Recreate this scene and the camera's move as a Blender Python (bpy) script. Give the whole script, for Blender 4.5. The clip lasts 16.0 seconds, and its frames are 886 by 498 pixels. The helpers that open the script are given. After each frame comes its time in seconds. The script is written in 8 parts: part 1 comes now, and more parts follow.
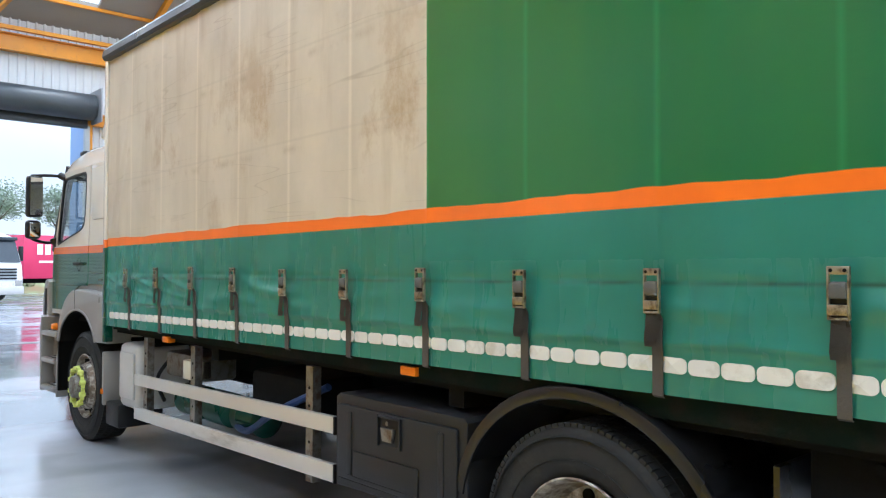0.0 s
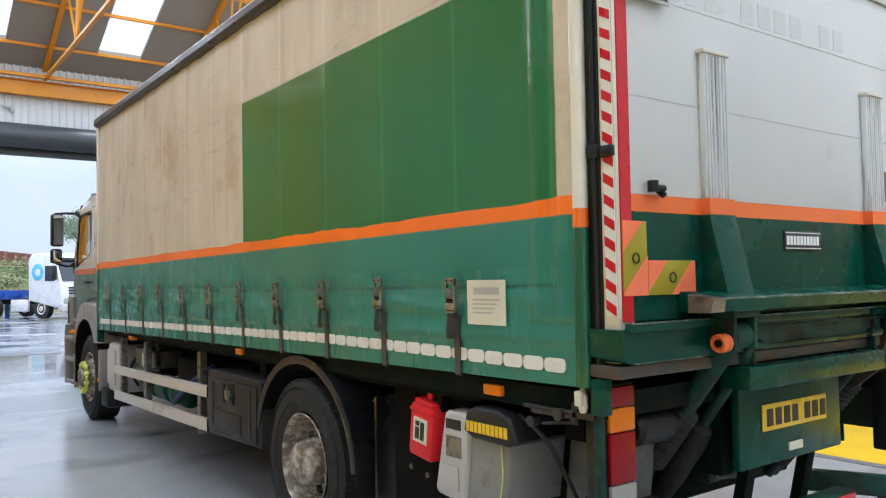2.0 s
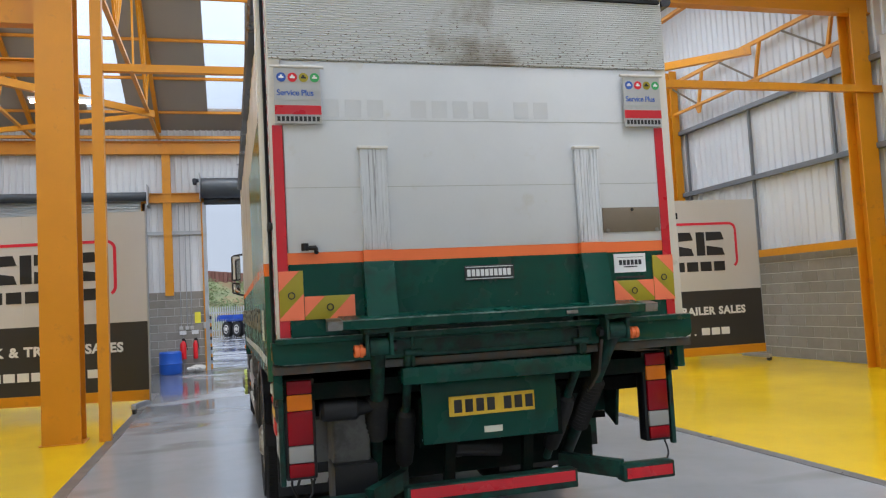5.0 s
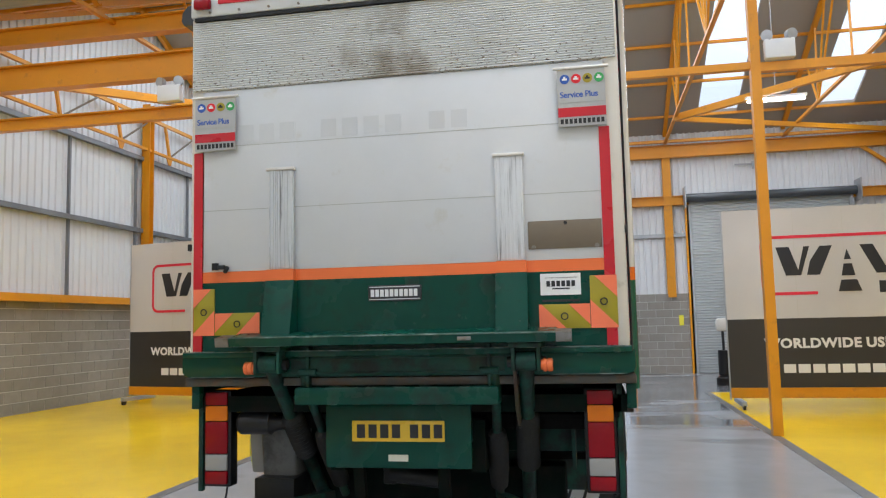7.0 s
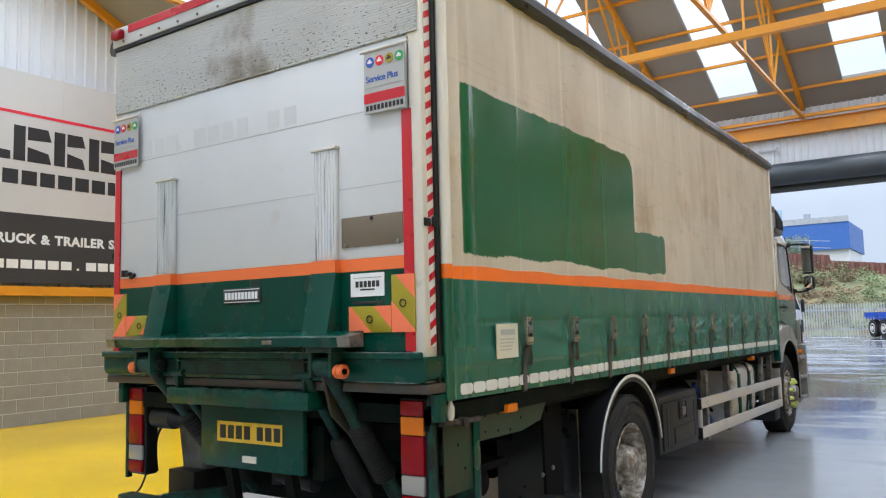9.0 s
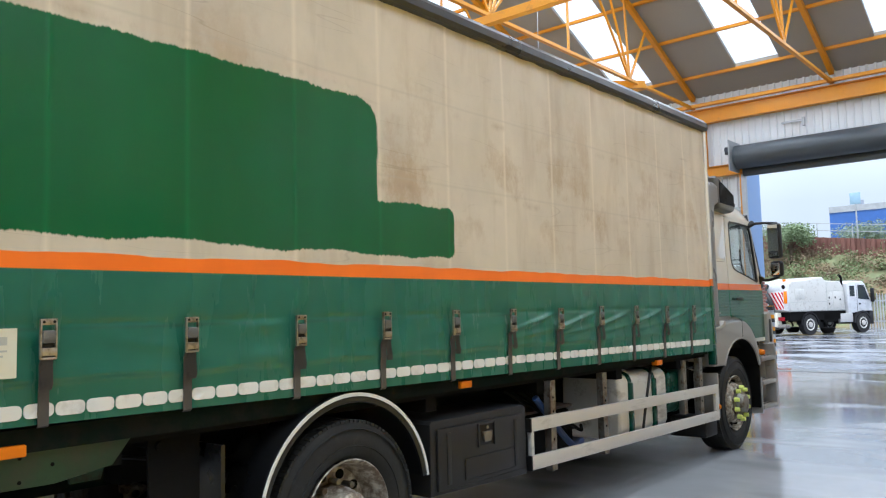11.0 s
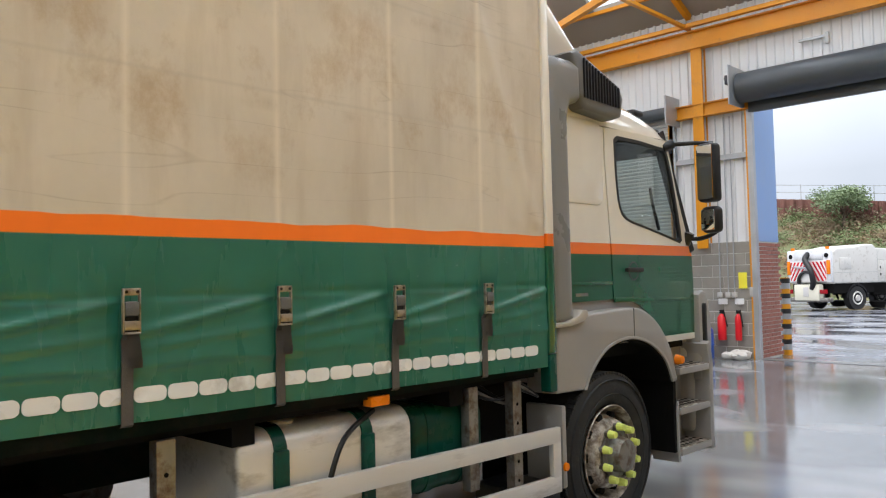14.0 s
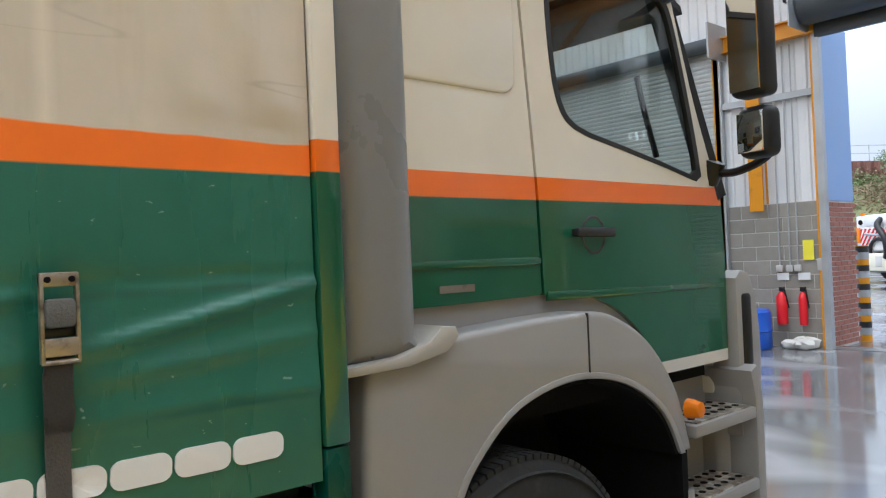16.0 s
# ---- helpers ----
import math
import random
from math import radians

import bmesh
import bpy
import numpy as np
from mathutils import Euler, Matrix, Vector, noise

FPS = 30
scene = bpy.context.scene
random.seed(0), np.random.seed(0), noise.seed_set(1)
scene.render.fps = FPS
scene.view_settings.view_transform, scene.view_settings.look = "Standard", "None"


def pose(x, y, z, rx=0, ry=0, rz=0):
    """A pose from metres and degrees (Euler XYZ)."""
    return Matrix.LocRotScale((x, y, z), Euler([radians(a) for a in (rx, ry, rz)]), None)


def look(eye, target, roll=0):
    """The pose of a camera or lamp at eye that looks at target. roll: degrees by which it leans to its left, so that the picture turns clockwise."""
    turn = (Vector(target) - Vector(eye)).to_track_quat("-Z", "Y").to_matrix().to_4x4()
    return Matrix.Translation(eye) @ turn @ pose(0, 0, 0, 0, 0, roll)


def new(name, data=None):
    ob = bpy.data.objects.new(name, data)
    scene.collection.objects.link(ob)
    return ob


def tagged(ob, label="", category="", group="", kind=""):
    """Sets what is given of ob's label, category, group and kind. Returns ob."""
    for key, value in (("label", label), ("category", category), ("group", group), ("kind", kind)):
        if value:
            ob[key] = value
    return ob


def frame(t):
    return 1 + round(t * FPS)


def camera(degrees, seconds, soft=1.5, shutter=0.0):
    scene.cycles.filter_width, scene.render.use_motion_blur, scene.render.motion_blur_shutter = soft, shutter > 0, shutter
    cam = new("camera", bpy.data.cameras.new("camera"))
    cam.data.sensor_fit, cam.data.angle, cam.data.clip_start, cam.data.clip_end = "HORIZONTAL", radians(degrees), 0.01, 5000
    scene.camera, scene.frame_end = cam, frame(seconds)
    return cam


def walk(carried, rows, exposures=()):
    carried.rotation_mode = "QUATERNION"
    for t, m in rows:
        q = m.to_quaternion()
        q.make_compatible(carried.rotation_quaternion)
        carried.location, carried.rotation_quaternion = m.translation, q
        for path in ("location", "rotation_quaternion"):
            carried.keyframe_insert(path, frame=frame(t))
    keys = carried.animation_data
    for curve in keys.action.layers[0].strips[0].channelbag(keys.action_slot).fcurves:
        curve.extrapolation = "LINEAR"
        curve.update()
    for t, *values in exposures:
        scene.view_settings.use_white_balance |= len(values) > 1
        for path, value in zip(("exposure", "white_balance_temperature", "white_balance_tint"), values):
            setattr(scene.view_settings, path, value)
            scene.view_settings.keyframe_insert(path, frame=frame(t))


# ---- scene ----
cam = camera(59.2, 16.0, soft=1.2)
PATH = [
    (0, (-3.571, 0.614, 1.564), (-2.23, 2.097, 1.615), 0.1),
    (0.5, (-3.561, 0.044, 1.576), (-2.244, 1.548, 1.631), -0.3),
    (1, (-3.53, -0.569, 1.561), (-2.251, 0.967, 1.631), -1.2),
    (1.5, (-3.455, -1.203, 1.574), (-2.23, 0.376, 1.648), -1.7),
    (2, (-3.317, -1.816, 1.557), (-2.13, -0.208, 1.637), -1.0),
    (2.5, (-3.195, -2.392, 1.573), (-2.026, -0.772, 1.667), -1.6),
    (3, (-2.962, -2.933, 1.57), (-1.871, -1.261, 1.679), -2.4),
    (3.2, (-2.887, -3.12, 1.543), (-1.851, -1.413, 1.656), -2.8),
    (5.3, (-1.108, -4.288, 1.551), (-0.678, -2.339, 1.684), -2.7),
    (5.5, (-0.865, -4.288, 1.531), (-0.511, -2.324, 1.666), -2.4),
    (6, (-0.242, -4.29, 1.543), (-0.143, -2.3, 1.719), -1.7),
    (6.5, (0.411, -4.244, 1.539), (0.274, -2.26, 1.744), -1.4),
    (7, (1.051, -4.141, 1.532), (0.677, -2.186, 1.721), -1.3),
    (7.5, (1.704, -3.989, 1.511), (1.074, -2.097, 1.667), -1.4),
    (8, (2.315, -3.76, 1.517), (1.487, -1.947, 1.686), -1.6),
    (8.2, (2.559, -3.648, 1.533), (1.654, -1.874, 1.711), -1.6),
    (10.3, (4.099, -1.318, 1.538), (2.84, 0.227, 1.702), -1.2),
    (10.5, (4.194, -1.078, 1.53), (2.925, 0.459, 1.695), -1.2),
    (11, (4.303, -0.393, 1.535), (3.018, 1.131, 1.697), -1.4),
    (11.5, (4.34, 0.336, 1.546), (3.046, 1.852, 1.707), -1.5),
    (12, (4.302, 1.051, 1.551), (2.995, 2.558, 1.695), -1.3),
    (12.5, (4.25, 1.791, 1.553), (2.923, 3.283, 1.68), -1.2),
    (13, (4.126, 2.526, 1.546), (2.777, 3.998, 1.656), -1.2),
    (13.5, (4.005, 3.261, 1.535), (2.632, 4.712, 1.636), -1.4),
    (14, (3.818, 3.968, 1.549), (2.429, 5.405, 1.636), -1.3),
    (14.5, (3.59, 4.663, 1.542), (2.191, 6.089, 1.62), -1.3),
    (15, (3.289, 5.308, 1.531), (1.871, 6.717, 1.598), -1.4),
    (15.5, (2.972, 5.941, 1.556), (1.526, 7.322, 1.602), -1.5),
    (16, (2.67, 6.518, 1.536), (1.186, 7.859, 1.566), -2.4),
]
walk(cam, [(t, look(eye, target, roll)) for t, eye, target, roll in PATH], [(0.0, 0.58, 5700, 10), (1.5, 0.42, 5850, 11), (2.5, 0.12, 6150, 14), (3.2, 0.04, 6250, 15), (5.3, -0.2, 6150, 14), (6.2, -0.09, 6200, 14), (7.2, -0.03, 6300, 14), (8.2, -0.03, 6150, 14), (10.3, 0.30, 5950, 11), (12.0, 0.26, 6200, 12), (14.0, 0.16, 6650, 14), (15.5, 0.2, 6150, 12), (16.0, 0.2, 6150, 12)])

# ---- world, sun, exposure ----
world = bpy.data.worlds.new("sky")
scene.world = world
world.use_nodes = True
wn, wl = world.node_tree.nodes, world.node_tree.links
sky = wn.new("ShaderNodeTexSky")
sky.sky_type, sky.sun_disc, sky.sun_elevation, sky.sun_rotation = "NISHITA", False, radians(48), radians(200)
sky.air_density, sky.dust_density, sky.ozone_density = 1.0, 6.0, 1.0
cloud = wn.new("ShaderNodeTexNoise")
cloud.inputs["Scale"].default_value, cloud.inputs["Detail"].default_value = 2.2, 6
cramp = wn.new("ShaderNodeValToRGB")
cramp.color_ramp.elements[0].position, cramp.color_ramp.elements[0].color = 0.3, (5.3, 6.1, 7.0, 1)
cramp.color_ramp.elements[1].position, cramp.color_ramp.elements[1].color = 0.7, (7.2, 7.9, 8.7, 1)
wl.new(cloud.outputs["Fac"], cramp.inputs["Fac"])
wmix = wn.new("ShaderNodeMix")
wmix.data_type, wmix.inputs["Factor"].default_value = "RGBA", 0.86
wl.new(sky.outputs["Color"], wmix.inputs["A"])
wl.new(cramp.outputs["Color"], wmix.inputs["B"])
wco = wn.new("ShaderNodeTexCoord")
wsep = wn.new("ShaderNodeSeparateXYZ")
wl.new(wco.outputs["Generated"], wsep.inputs["Vector"])
wup = wn.new("ShaderNodeMapRange")
wup.inputs["From Min"].default_value, wup.inputs["From Max"].default_value = 0.12, 0.55
wup.inputs["To Min"].default_value, wup.inputs["To Max"].default_value = 1.0, 2.5
wl.new(wsep.outputs["Z"], wup.inputs["Value"])
wmul = wn.new("ShaderNodeVectorMath")
wmul.operation = "SCALE"
wl.new(wmix.outputs["Result"], wmul.inputs[0])
wl.new(wup.outputs["Result"], wmul.inputs["Scale"])
wl.new(wmul.outputs["Vector"], wn["Background"].inputs["Color"])
wn["Background"].inputs["Strength"].default_value = 0.122
SUN = bpy.data.lights.new("sun", "SUN")
SUN.energy, SUN.angle, SUN.color = 1.3, radians(12), (1, 0.97, 0.92)
sun = new("sun", SUN)
sun.matrix_basis = look((0, 0, 60), (-8, 25, 0))


def area(name, place, target, sx, sy, watts, colour=(1, 1, 1)):
    d = bpy.data.lights.new(name, "AREA")
    d.shape, d.size, d.size_y, d.energy, d.color = "RECTANGLE", sx, sy, watts, colour
    ob = new(name, d)
    ob.matrix_basis = look(place, target)
    return ob


# ---- building blocks of code ----
class Mesh:
    """A bmesh with a few solid shapes."""

    def __init__(self):
        self.bm = bmesh.new()

    def box(self, x0, x1, y0, y1, z0, z1, bevel=0.0, m=None, seg=2):
        r = bmesh.ops.create_cube(self.bm, size=1)
        vs = r["verts"]
        for v in vs:
            v.co = Vector(((x0 + x1) / 2 + v.co.x * abs(x1 - x0), (y0 + y1) / 2 + v.co.y * abs(y1 - y0), (z0 + z1) / 2 + v.co.z * abs(z1 - z0)))
        if bevel:
            es = list({e for v in vs for e in v.link_edges})
            r = bmesh.ops.bevel(self.bm, geom=es, offset=bevel, segments=seg, profile=0.5, affect="EDGES")
            vs = list(set(r["verts"]) | {v for v in vs if v.is_valid})
        if m is not None:
            bmesh.ops.transform(self.bm, matrix=m, verts=[v for v in vs if v.is_valid])
        return self

    def rod(self, p, q, r, r2=None, seg=16, caps=True):
        p, q = Vector(p), Vector(q)
        d = q - p
        m = Matrix.Translation((p + q) / 2) @ d.to_track_quat("Z", "Y").to_matrix().to_4x4()
        bmesh.ops.create_cone(self.bm, cap_ends=caps, segments=seg, radius1=r, radius2=r if r2 is None else r2, depth=d.length, matrix=m)
        return self

    def beam(self, p, q, w, h, up=(0, 0, 1)):
        """A square bar from p to q, w across and h along up."""
        p, q = Vector(p), Vector(q)
        d = (q - p).normalized()
        s = d.cross(Vector(up)).normalized()
        u = s.cross(d)
        m = Matrix((s, d, u)).transposed().to_4x4()
        m.translation = (p + q) / 2
        L = (q - p).length
        return self.box(-w / 2, w / 2, -L / 2, L / 2, -h / 2, h / 2, m=m)

    def ibeam(self, p, q, w, h, t=0.018, up=(0, 0, 1)):
        p, q = Vector(p), Vector(q)
        d = (q - p).normalized()
        s = d.cross(Vector(up)).normalized()
        u = s.cross(d)
        m = Matrix((s, d, u)).transposed().to_4x4()
        m.translation = (p + q) / 2
        L = (q - p).length
        self.box(-w / 2, w / 2, -L / 2, L / 2, h / 2 - t, h / 2, m=m)
        self.box(-w / 2, w / 2, -L / 2, L / 2, -h / 2, -h / 2 + t, m=m)
        self.box(-t / 2, t / 2, -L / 2, L / 2, -h / 2 + t, h / 2 - t, m=m)
        return self

    def prism(self, pts, axis, a, b, bevel=0.0, seg=2):
        """A flat outline, given in the two other axes in xyz order, drawn out along axis from a to b."""
        def place(u, v, w):
            return {"x": (w, u, v), "y": (u, w, v), "z": (u, v, w)}[axis]
        bot = [self.bm.verts.new(place(u, v, a)) for u, v in pts]
        top = [self.bm.verts.new(place(u, v, b)) for u, v in pts]
        n = len(pts)
        fs = [self.bm.faces.new(bot[::-1]), self.bm.faces.new(top)]
        fs += [self.bm.faces.new((bot[i], bot[(i + 1) % n], top[(i + 1) % n], top[i])) for i in range(n)]
        bmesh.ops.recalc_face_normals(self.bm, faces=fs)
        if bevel:
            es = [e for f in fs[:2] for e in f.edges]
            bmesh.ops.bevel(self.bm, geom=list(set(es)), offset=bevel, segments=seg, profile=0.5, affect="EDGES")
        return self

    def lathe(self, prof, axis_p, axis_d, seg=48):
        """prof: (distance along the axis, radius) pairs turned round an axis."""
        q = Vector(axis_d).to_track_quat("Z", "Y").to_matrix().to_4x4()
        m = Matrix.Translation(axis_p) @ q
        rings = []
        for d, r in prof:
            rings.append([self.bm.verts.new(m @ Vector((r * math.cos(2 * math.pi * i / seg), r * math.sin(2 * math.pi * i / seg), d))) for i in range(seg)])
        fs = []
        for k in range(len(rings) - 1):
            for i in range(seg):
                j = (i + 1) % seg
                fs.append(self.bm.faces.new((rings[k][i], rings[k][j], rings[k + 1][j], rings[k + 1][i])))
        bmesh.ops.recalc_face_normals(self.bm, faces=fs)
        return self

    def strip(self, a, b, close=False):
        """A band of faces between two rows of points."""
        va = [self.bm.verts.new(p) for p in a]
        vb = [self.bm.verts.new(p) for p in b]
        n = len(a)
        for i in range(n if close else n - 1):
            j = (i + 1) % n
            self.bm.faces.new((va[i], va[j], vb[j], vb[i]))
        return self

    def move(self, m):
        bmesh.ops.transform(self.bm, matrix=m, verts=self.bm.verts)
        return self

    def mesh(self, name, material, smooth=35):
        me = bpy.data.meshes.new(name)
        self.bm.normal_update()
        for f in self.bm.faces:
            f.smooth = smooth > 0
        if smooth:
            for e in self.bm.edges:
                if len(e.link_faces) == 2 and e.calc_face_angle(0) > radians(smooth):
                    e.smooth = False
        self.bm.to_mesh(me)
        self.bm.free()
        for mt in (material if isinstance(material, (list, tuple)) else [material]):
            me.materials.append(mt)
        return me


BASES = {}


def thing(name, base, label, category, group="", kind=""):
    """An Empty at the base of a thing, to which its parts are tied."""
    ob = new(name)
    ob.empty_display_size = 0.1
    ob.location = base
    BASES[ob] = Matrix.Translation(base)
    return tagged(ob, label, category, group, kind)


def part(name, m, material, parent, label="", smooth=35):
    """One mesh object under a thing or a part; the mesh is given in world places."""
    ob = new(name, m.mesh(name, material, smooth) if isinstance(m, Mesh) else m)
    ob.parent = parent
    ob.matrix_parent_inverse = BASES.get(parent, Matrix()).inverted()
    BASES[ob] = Matrix()
    return tagged(ob, label) if label else ob


def solid(name, m, material, label, category="", group="", kind="", smooth=35):
    """A thing of one mesh."""
    ob = new(name, m.mesh(name, material, smooth))
    BASES[ob] = Matrix()
    return tagged(ob, label, category, group, kind)


def words(text, size, m, material, name, parent, depth=0.003, spread=1.0, bold=0.0):
    """Flat letters of the built-in font as a mesh; m takes x along the line and y up to the world."""
    cu = bpy.data.curves.new(name, "FONT")
    cu.body, cu.size, cu.extrude, cu.offset, cu.space_character, cu.resolution_u = text, size, depth, bold, spread, 3
    tmp = bpy.data.objects.new(name, cu)
    scene.collection.objects.link(tmp)
    dg = bpy.context.evaluated_depsgraph_get()
    me = bpy.data.meshes.new_from_object(tmp.evaluated_get(dg))
    me.transform(m)
    me.materials.clear()
    me.materials.append(material)
    bpy.data.objects.remove(tmp)
    ob = new(name, me)
    ob.parent = parent
    ob.matrix_parent_inverse = BASES.get(parent, Matrix()).inverted()
    return ob


# ---- materials ----
def nodes_of(name):
    m = bpy.data.materials.new(name)
    m.use_nodes = True
    return m, m.node_tree.nodes, m.node_tree.links, m.node_tree.nodes["Principled BSDF"]


def noise_at(n, l, scale, detail=4, stretch=(1, 1, 1), rough=0.55):
    g = n.new("ShaderNodeNewGeometry")
    mp = n.new("ShaderNodeMapping")
    mp.inputs["Scale"].default_value = stretch
    l.new(g.outputs["Position"], mp.inputs["Vector"])
    t = n.new("ShaderNodeTexNoise")
    t.inputs["Scale"].default_value, t.inputs["Detail"].default_value, t.inputs["Roughness"].default_value = scale, detail, rough
    l.new(mp.outputs["Vector"], t.inputs["Vector"])
    return t.outputs["Fac"]


def ramp(n, l, fac, a, b, lo=0.0, hi=1.0):
    r = n.new("ShaderNodeMapRange")
    r.inputs["From Min"].default_value, r.inputs["From Max"].default_value = lo, hi
    r.inputs["To Min"].default_value, r.inputs["To Max"].default_value = a, b
    l.new(fac, r.inputs["Value"])
    return r.outputs["Result"]


def mix(n, l, fac, a, b):
    x = n.new("ShaderNodeMix")
    x.data_type = "RGBA"
    for key, v in (("A", a), ("B", b)):
        if isinstance(v, tuple):
            x.inputs[key].default_value = (*v, 1)
        else:
            l.new(v, x.inputs[key])
    if isinstance(fac, float):
        x.inputs["Factor"].default_value = fac
    else:
        l.new(fac, x.inputs["Factor"])
    return x.outputs["Result"]


def calc(n, l, op, a, b=None, clamp=False):
    x = n.new("ShaderNodeMath")
    x.operation, x.use_clamp = op, clamp
    for i, v in enumerate((a, b)):
        if v is None:
            continue
        if isinstance(v, (int, float)):
            x.inputs[i].default_value = v
        else:
            l.new(v, x.inputs[i])
    return x.outputs["Value"]


def shade(c, k):
    return tuple(min(1.0, v * k) for v in c)


def surface(name, rgb, rough=0.5, metal=0.0, var=0.12, scale=2.5, fine=40.0, bump=0.05, dirt=None, dirt_amount=0.35, dirt_scale=5.0, stretch=(1, 1, 1), coat=0.0, spread=0.1, each=0.0, spec=0.5):
    """Paint, metal, rubber or stone: two scales of variation, dirt with a shape of its own, fine relief."""
    m, n, l, p = nodes_of(name)
    big = noise_at(n, l, scale, 5, stretch)
    small = noise_at(n, l, fine, 3, stretch)
    col = mix(n, l, ramp(n, l, big, 0, 1, 0.3, 0.7), shade(rgb, 1 - var), shade(rgb, 1 + var))
    col = mix(n, l, ramp(n, l, small, 0, 0.5, 0.35, 0.75), col, shade(rgb, 1 - var * 0.8))
    if each:
        oi = n.new("ShaderNodeObjectInfo")
        col = mix(n, l, ramp(n, l, oi.outputs["Random"], 0, each), col, shade(rgb, 0.45))
    if dirt:
        d = noise_at(n, l, dirt_scale, 8, stretch, 0.65)
        f = ramp(n, l, d, 0, 1, 0.62 - dirt_amount * 0.35, 0.75 - dirt_amount * 0.2)
        x = calc(n, l, "MINIMUM", f, 0.85)
        col = mix(n, l, x, col, dirt)
    l.new(col, p.inputs["Base Color"])
    l.new(ramp(n, l, big, max(0.02, rough - spread), min(1, rough + spread), 0.3, 0.7), p.inputs["Roughness"])
    p.inputs["Metallic"].default_value = metal
    p.inputs["Specular IOR Level"].default_value = spec
    p.inputs["Coat Weight"].default_value = coat
    p.inputs["Coat Roughness"].default_value = 0.08
    if bump:
        b = n.new("ShaderNodeBump")
        b.inputs["Strength"].default_value, b.inputs["Distance"].default_value = bump, 0.01
        l.new(small, b.inputs["Height"])
        l.new(b.outputs["Normal"], p.inputs["Normal"])
    return m


GREEN = (0.010, 0.095, 0.06)
CREAM = (0.60, 0.535, 0.44)
ORANGE = (0.86, 0.165, 0.008)
M_green = surface("green_paint", (0.002, 0.058, 0.038), 0.26, var=0.22, bump=0.03, dirt=(0.012, 0.03, 0.02), dirt_amount=0.3, spec=0.26)
M_head = surface("rubbed_green_paint", (0.05, 0.135, 0.115), 0.38, var=0.3, bump=0.06, dirt=(0.02, 0.05, 0.04), dirt_amount=0.4, dirt_scale=12)
M_scuff = surface("paint_worn_to_metal", (0.26, 0.31, 0.29), 0.4, metal=0.2, var=0.4, bump=0.08, dirt=(0.01, 0.06, 0.04), dirt_amount=0.75, dirt_scale=22)
M_green_dirty = surface("grimy_green_paint", (0.006, 0.060, 0.042), 0.5, var=0.4, bump=0.15, dirt=(0.010, 0.009, 0.007), dirt_amount=0.6, dirt_scale=9, spec=0.3)
M_orange = surface("orange_tape", (0.82, 0.17, 0.04), 0.4, var=0.06, bump=0.02)
M_cab_cream = surface("cream_cab_paint", (0.68, 0.63, 0.54), 0.22, var=0.04, bump=0.0, coat=0.6, dirt=(0.35, 0.3, 0.22), dirt_amount=0.12)
M_cab_grey = surface("grey_cab_plastic", (0.29, 0.278, 0.262), 0.36, var=0.06, bump=0.01, coat=0.12)
M_black = surface("black_plastic", (0.008, 0.008, 0.009), 0.42, var=0.25, bump=0.08, spec=0.4)
# near black: grime, plus shade under the body, in arches and holes
M_dark = surface("grime_and_shade", (0.006, 0.0055, 0.005), 0.9, var=0.4, bump=0.2, spec=0.15)
M_toolbox = surface("dark_grey_toolbox_plastic", (0.0125, 0.0125, 0.0135), 0.5, var=0.15, bump=0.12, fine=120)
M_rubber = surface("tyre_rubber", (0.013, 0.0125, 0.012), 0.75, var=0.25, bump=0.15, dirt=(0.03, 0.028, 0.025), dirt_amount=0.2, dirt_scale=12)
M_alu = surface("dull_aluminium", (0.66, 0.63, 0.58), 0.42, metal=0.45, var=0.06, bump=0.03, dirt=(0.4, 0.36, 0.3), dirt_amount=0.06, stretch=(1, 0.2, 1))
M_alu_tank = surface("aluminium_tank", (0.74, 0.71, 0.65), 0.38, metal=0.35, var=0.15, bump=0.03, dirt=(0.3, 0.26, 0.2), dirt_amount=0.25, stretch=(1, 0.3, 1))
M_steel = surface("worn_steel", (0.28, 0.27, 0.25), 0.45, metal=0.8, var=0.3, bump=0.1, dirt=(0.12, 0.07, 0.04), dirt_amount=0.45, dirt_scale=14)
M_rim = surface("chipped_rim", (0.62, 0.58, 0.50), 0.45, metal=0.3, var=0.2, bump=0.1, dirt=(0.10, 0.06, 0.035), dirt_amount=0.75, dirt_scale=16)
M_rear_white = surface("white_rear_panel", (0.61, 0.622, 0.628), 0.38, var=0.04, bump=0.02, dirt=(0.55, 0.54, 0.50), dirt_amount=0.05, dirt_scale=6)


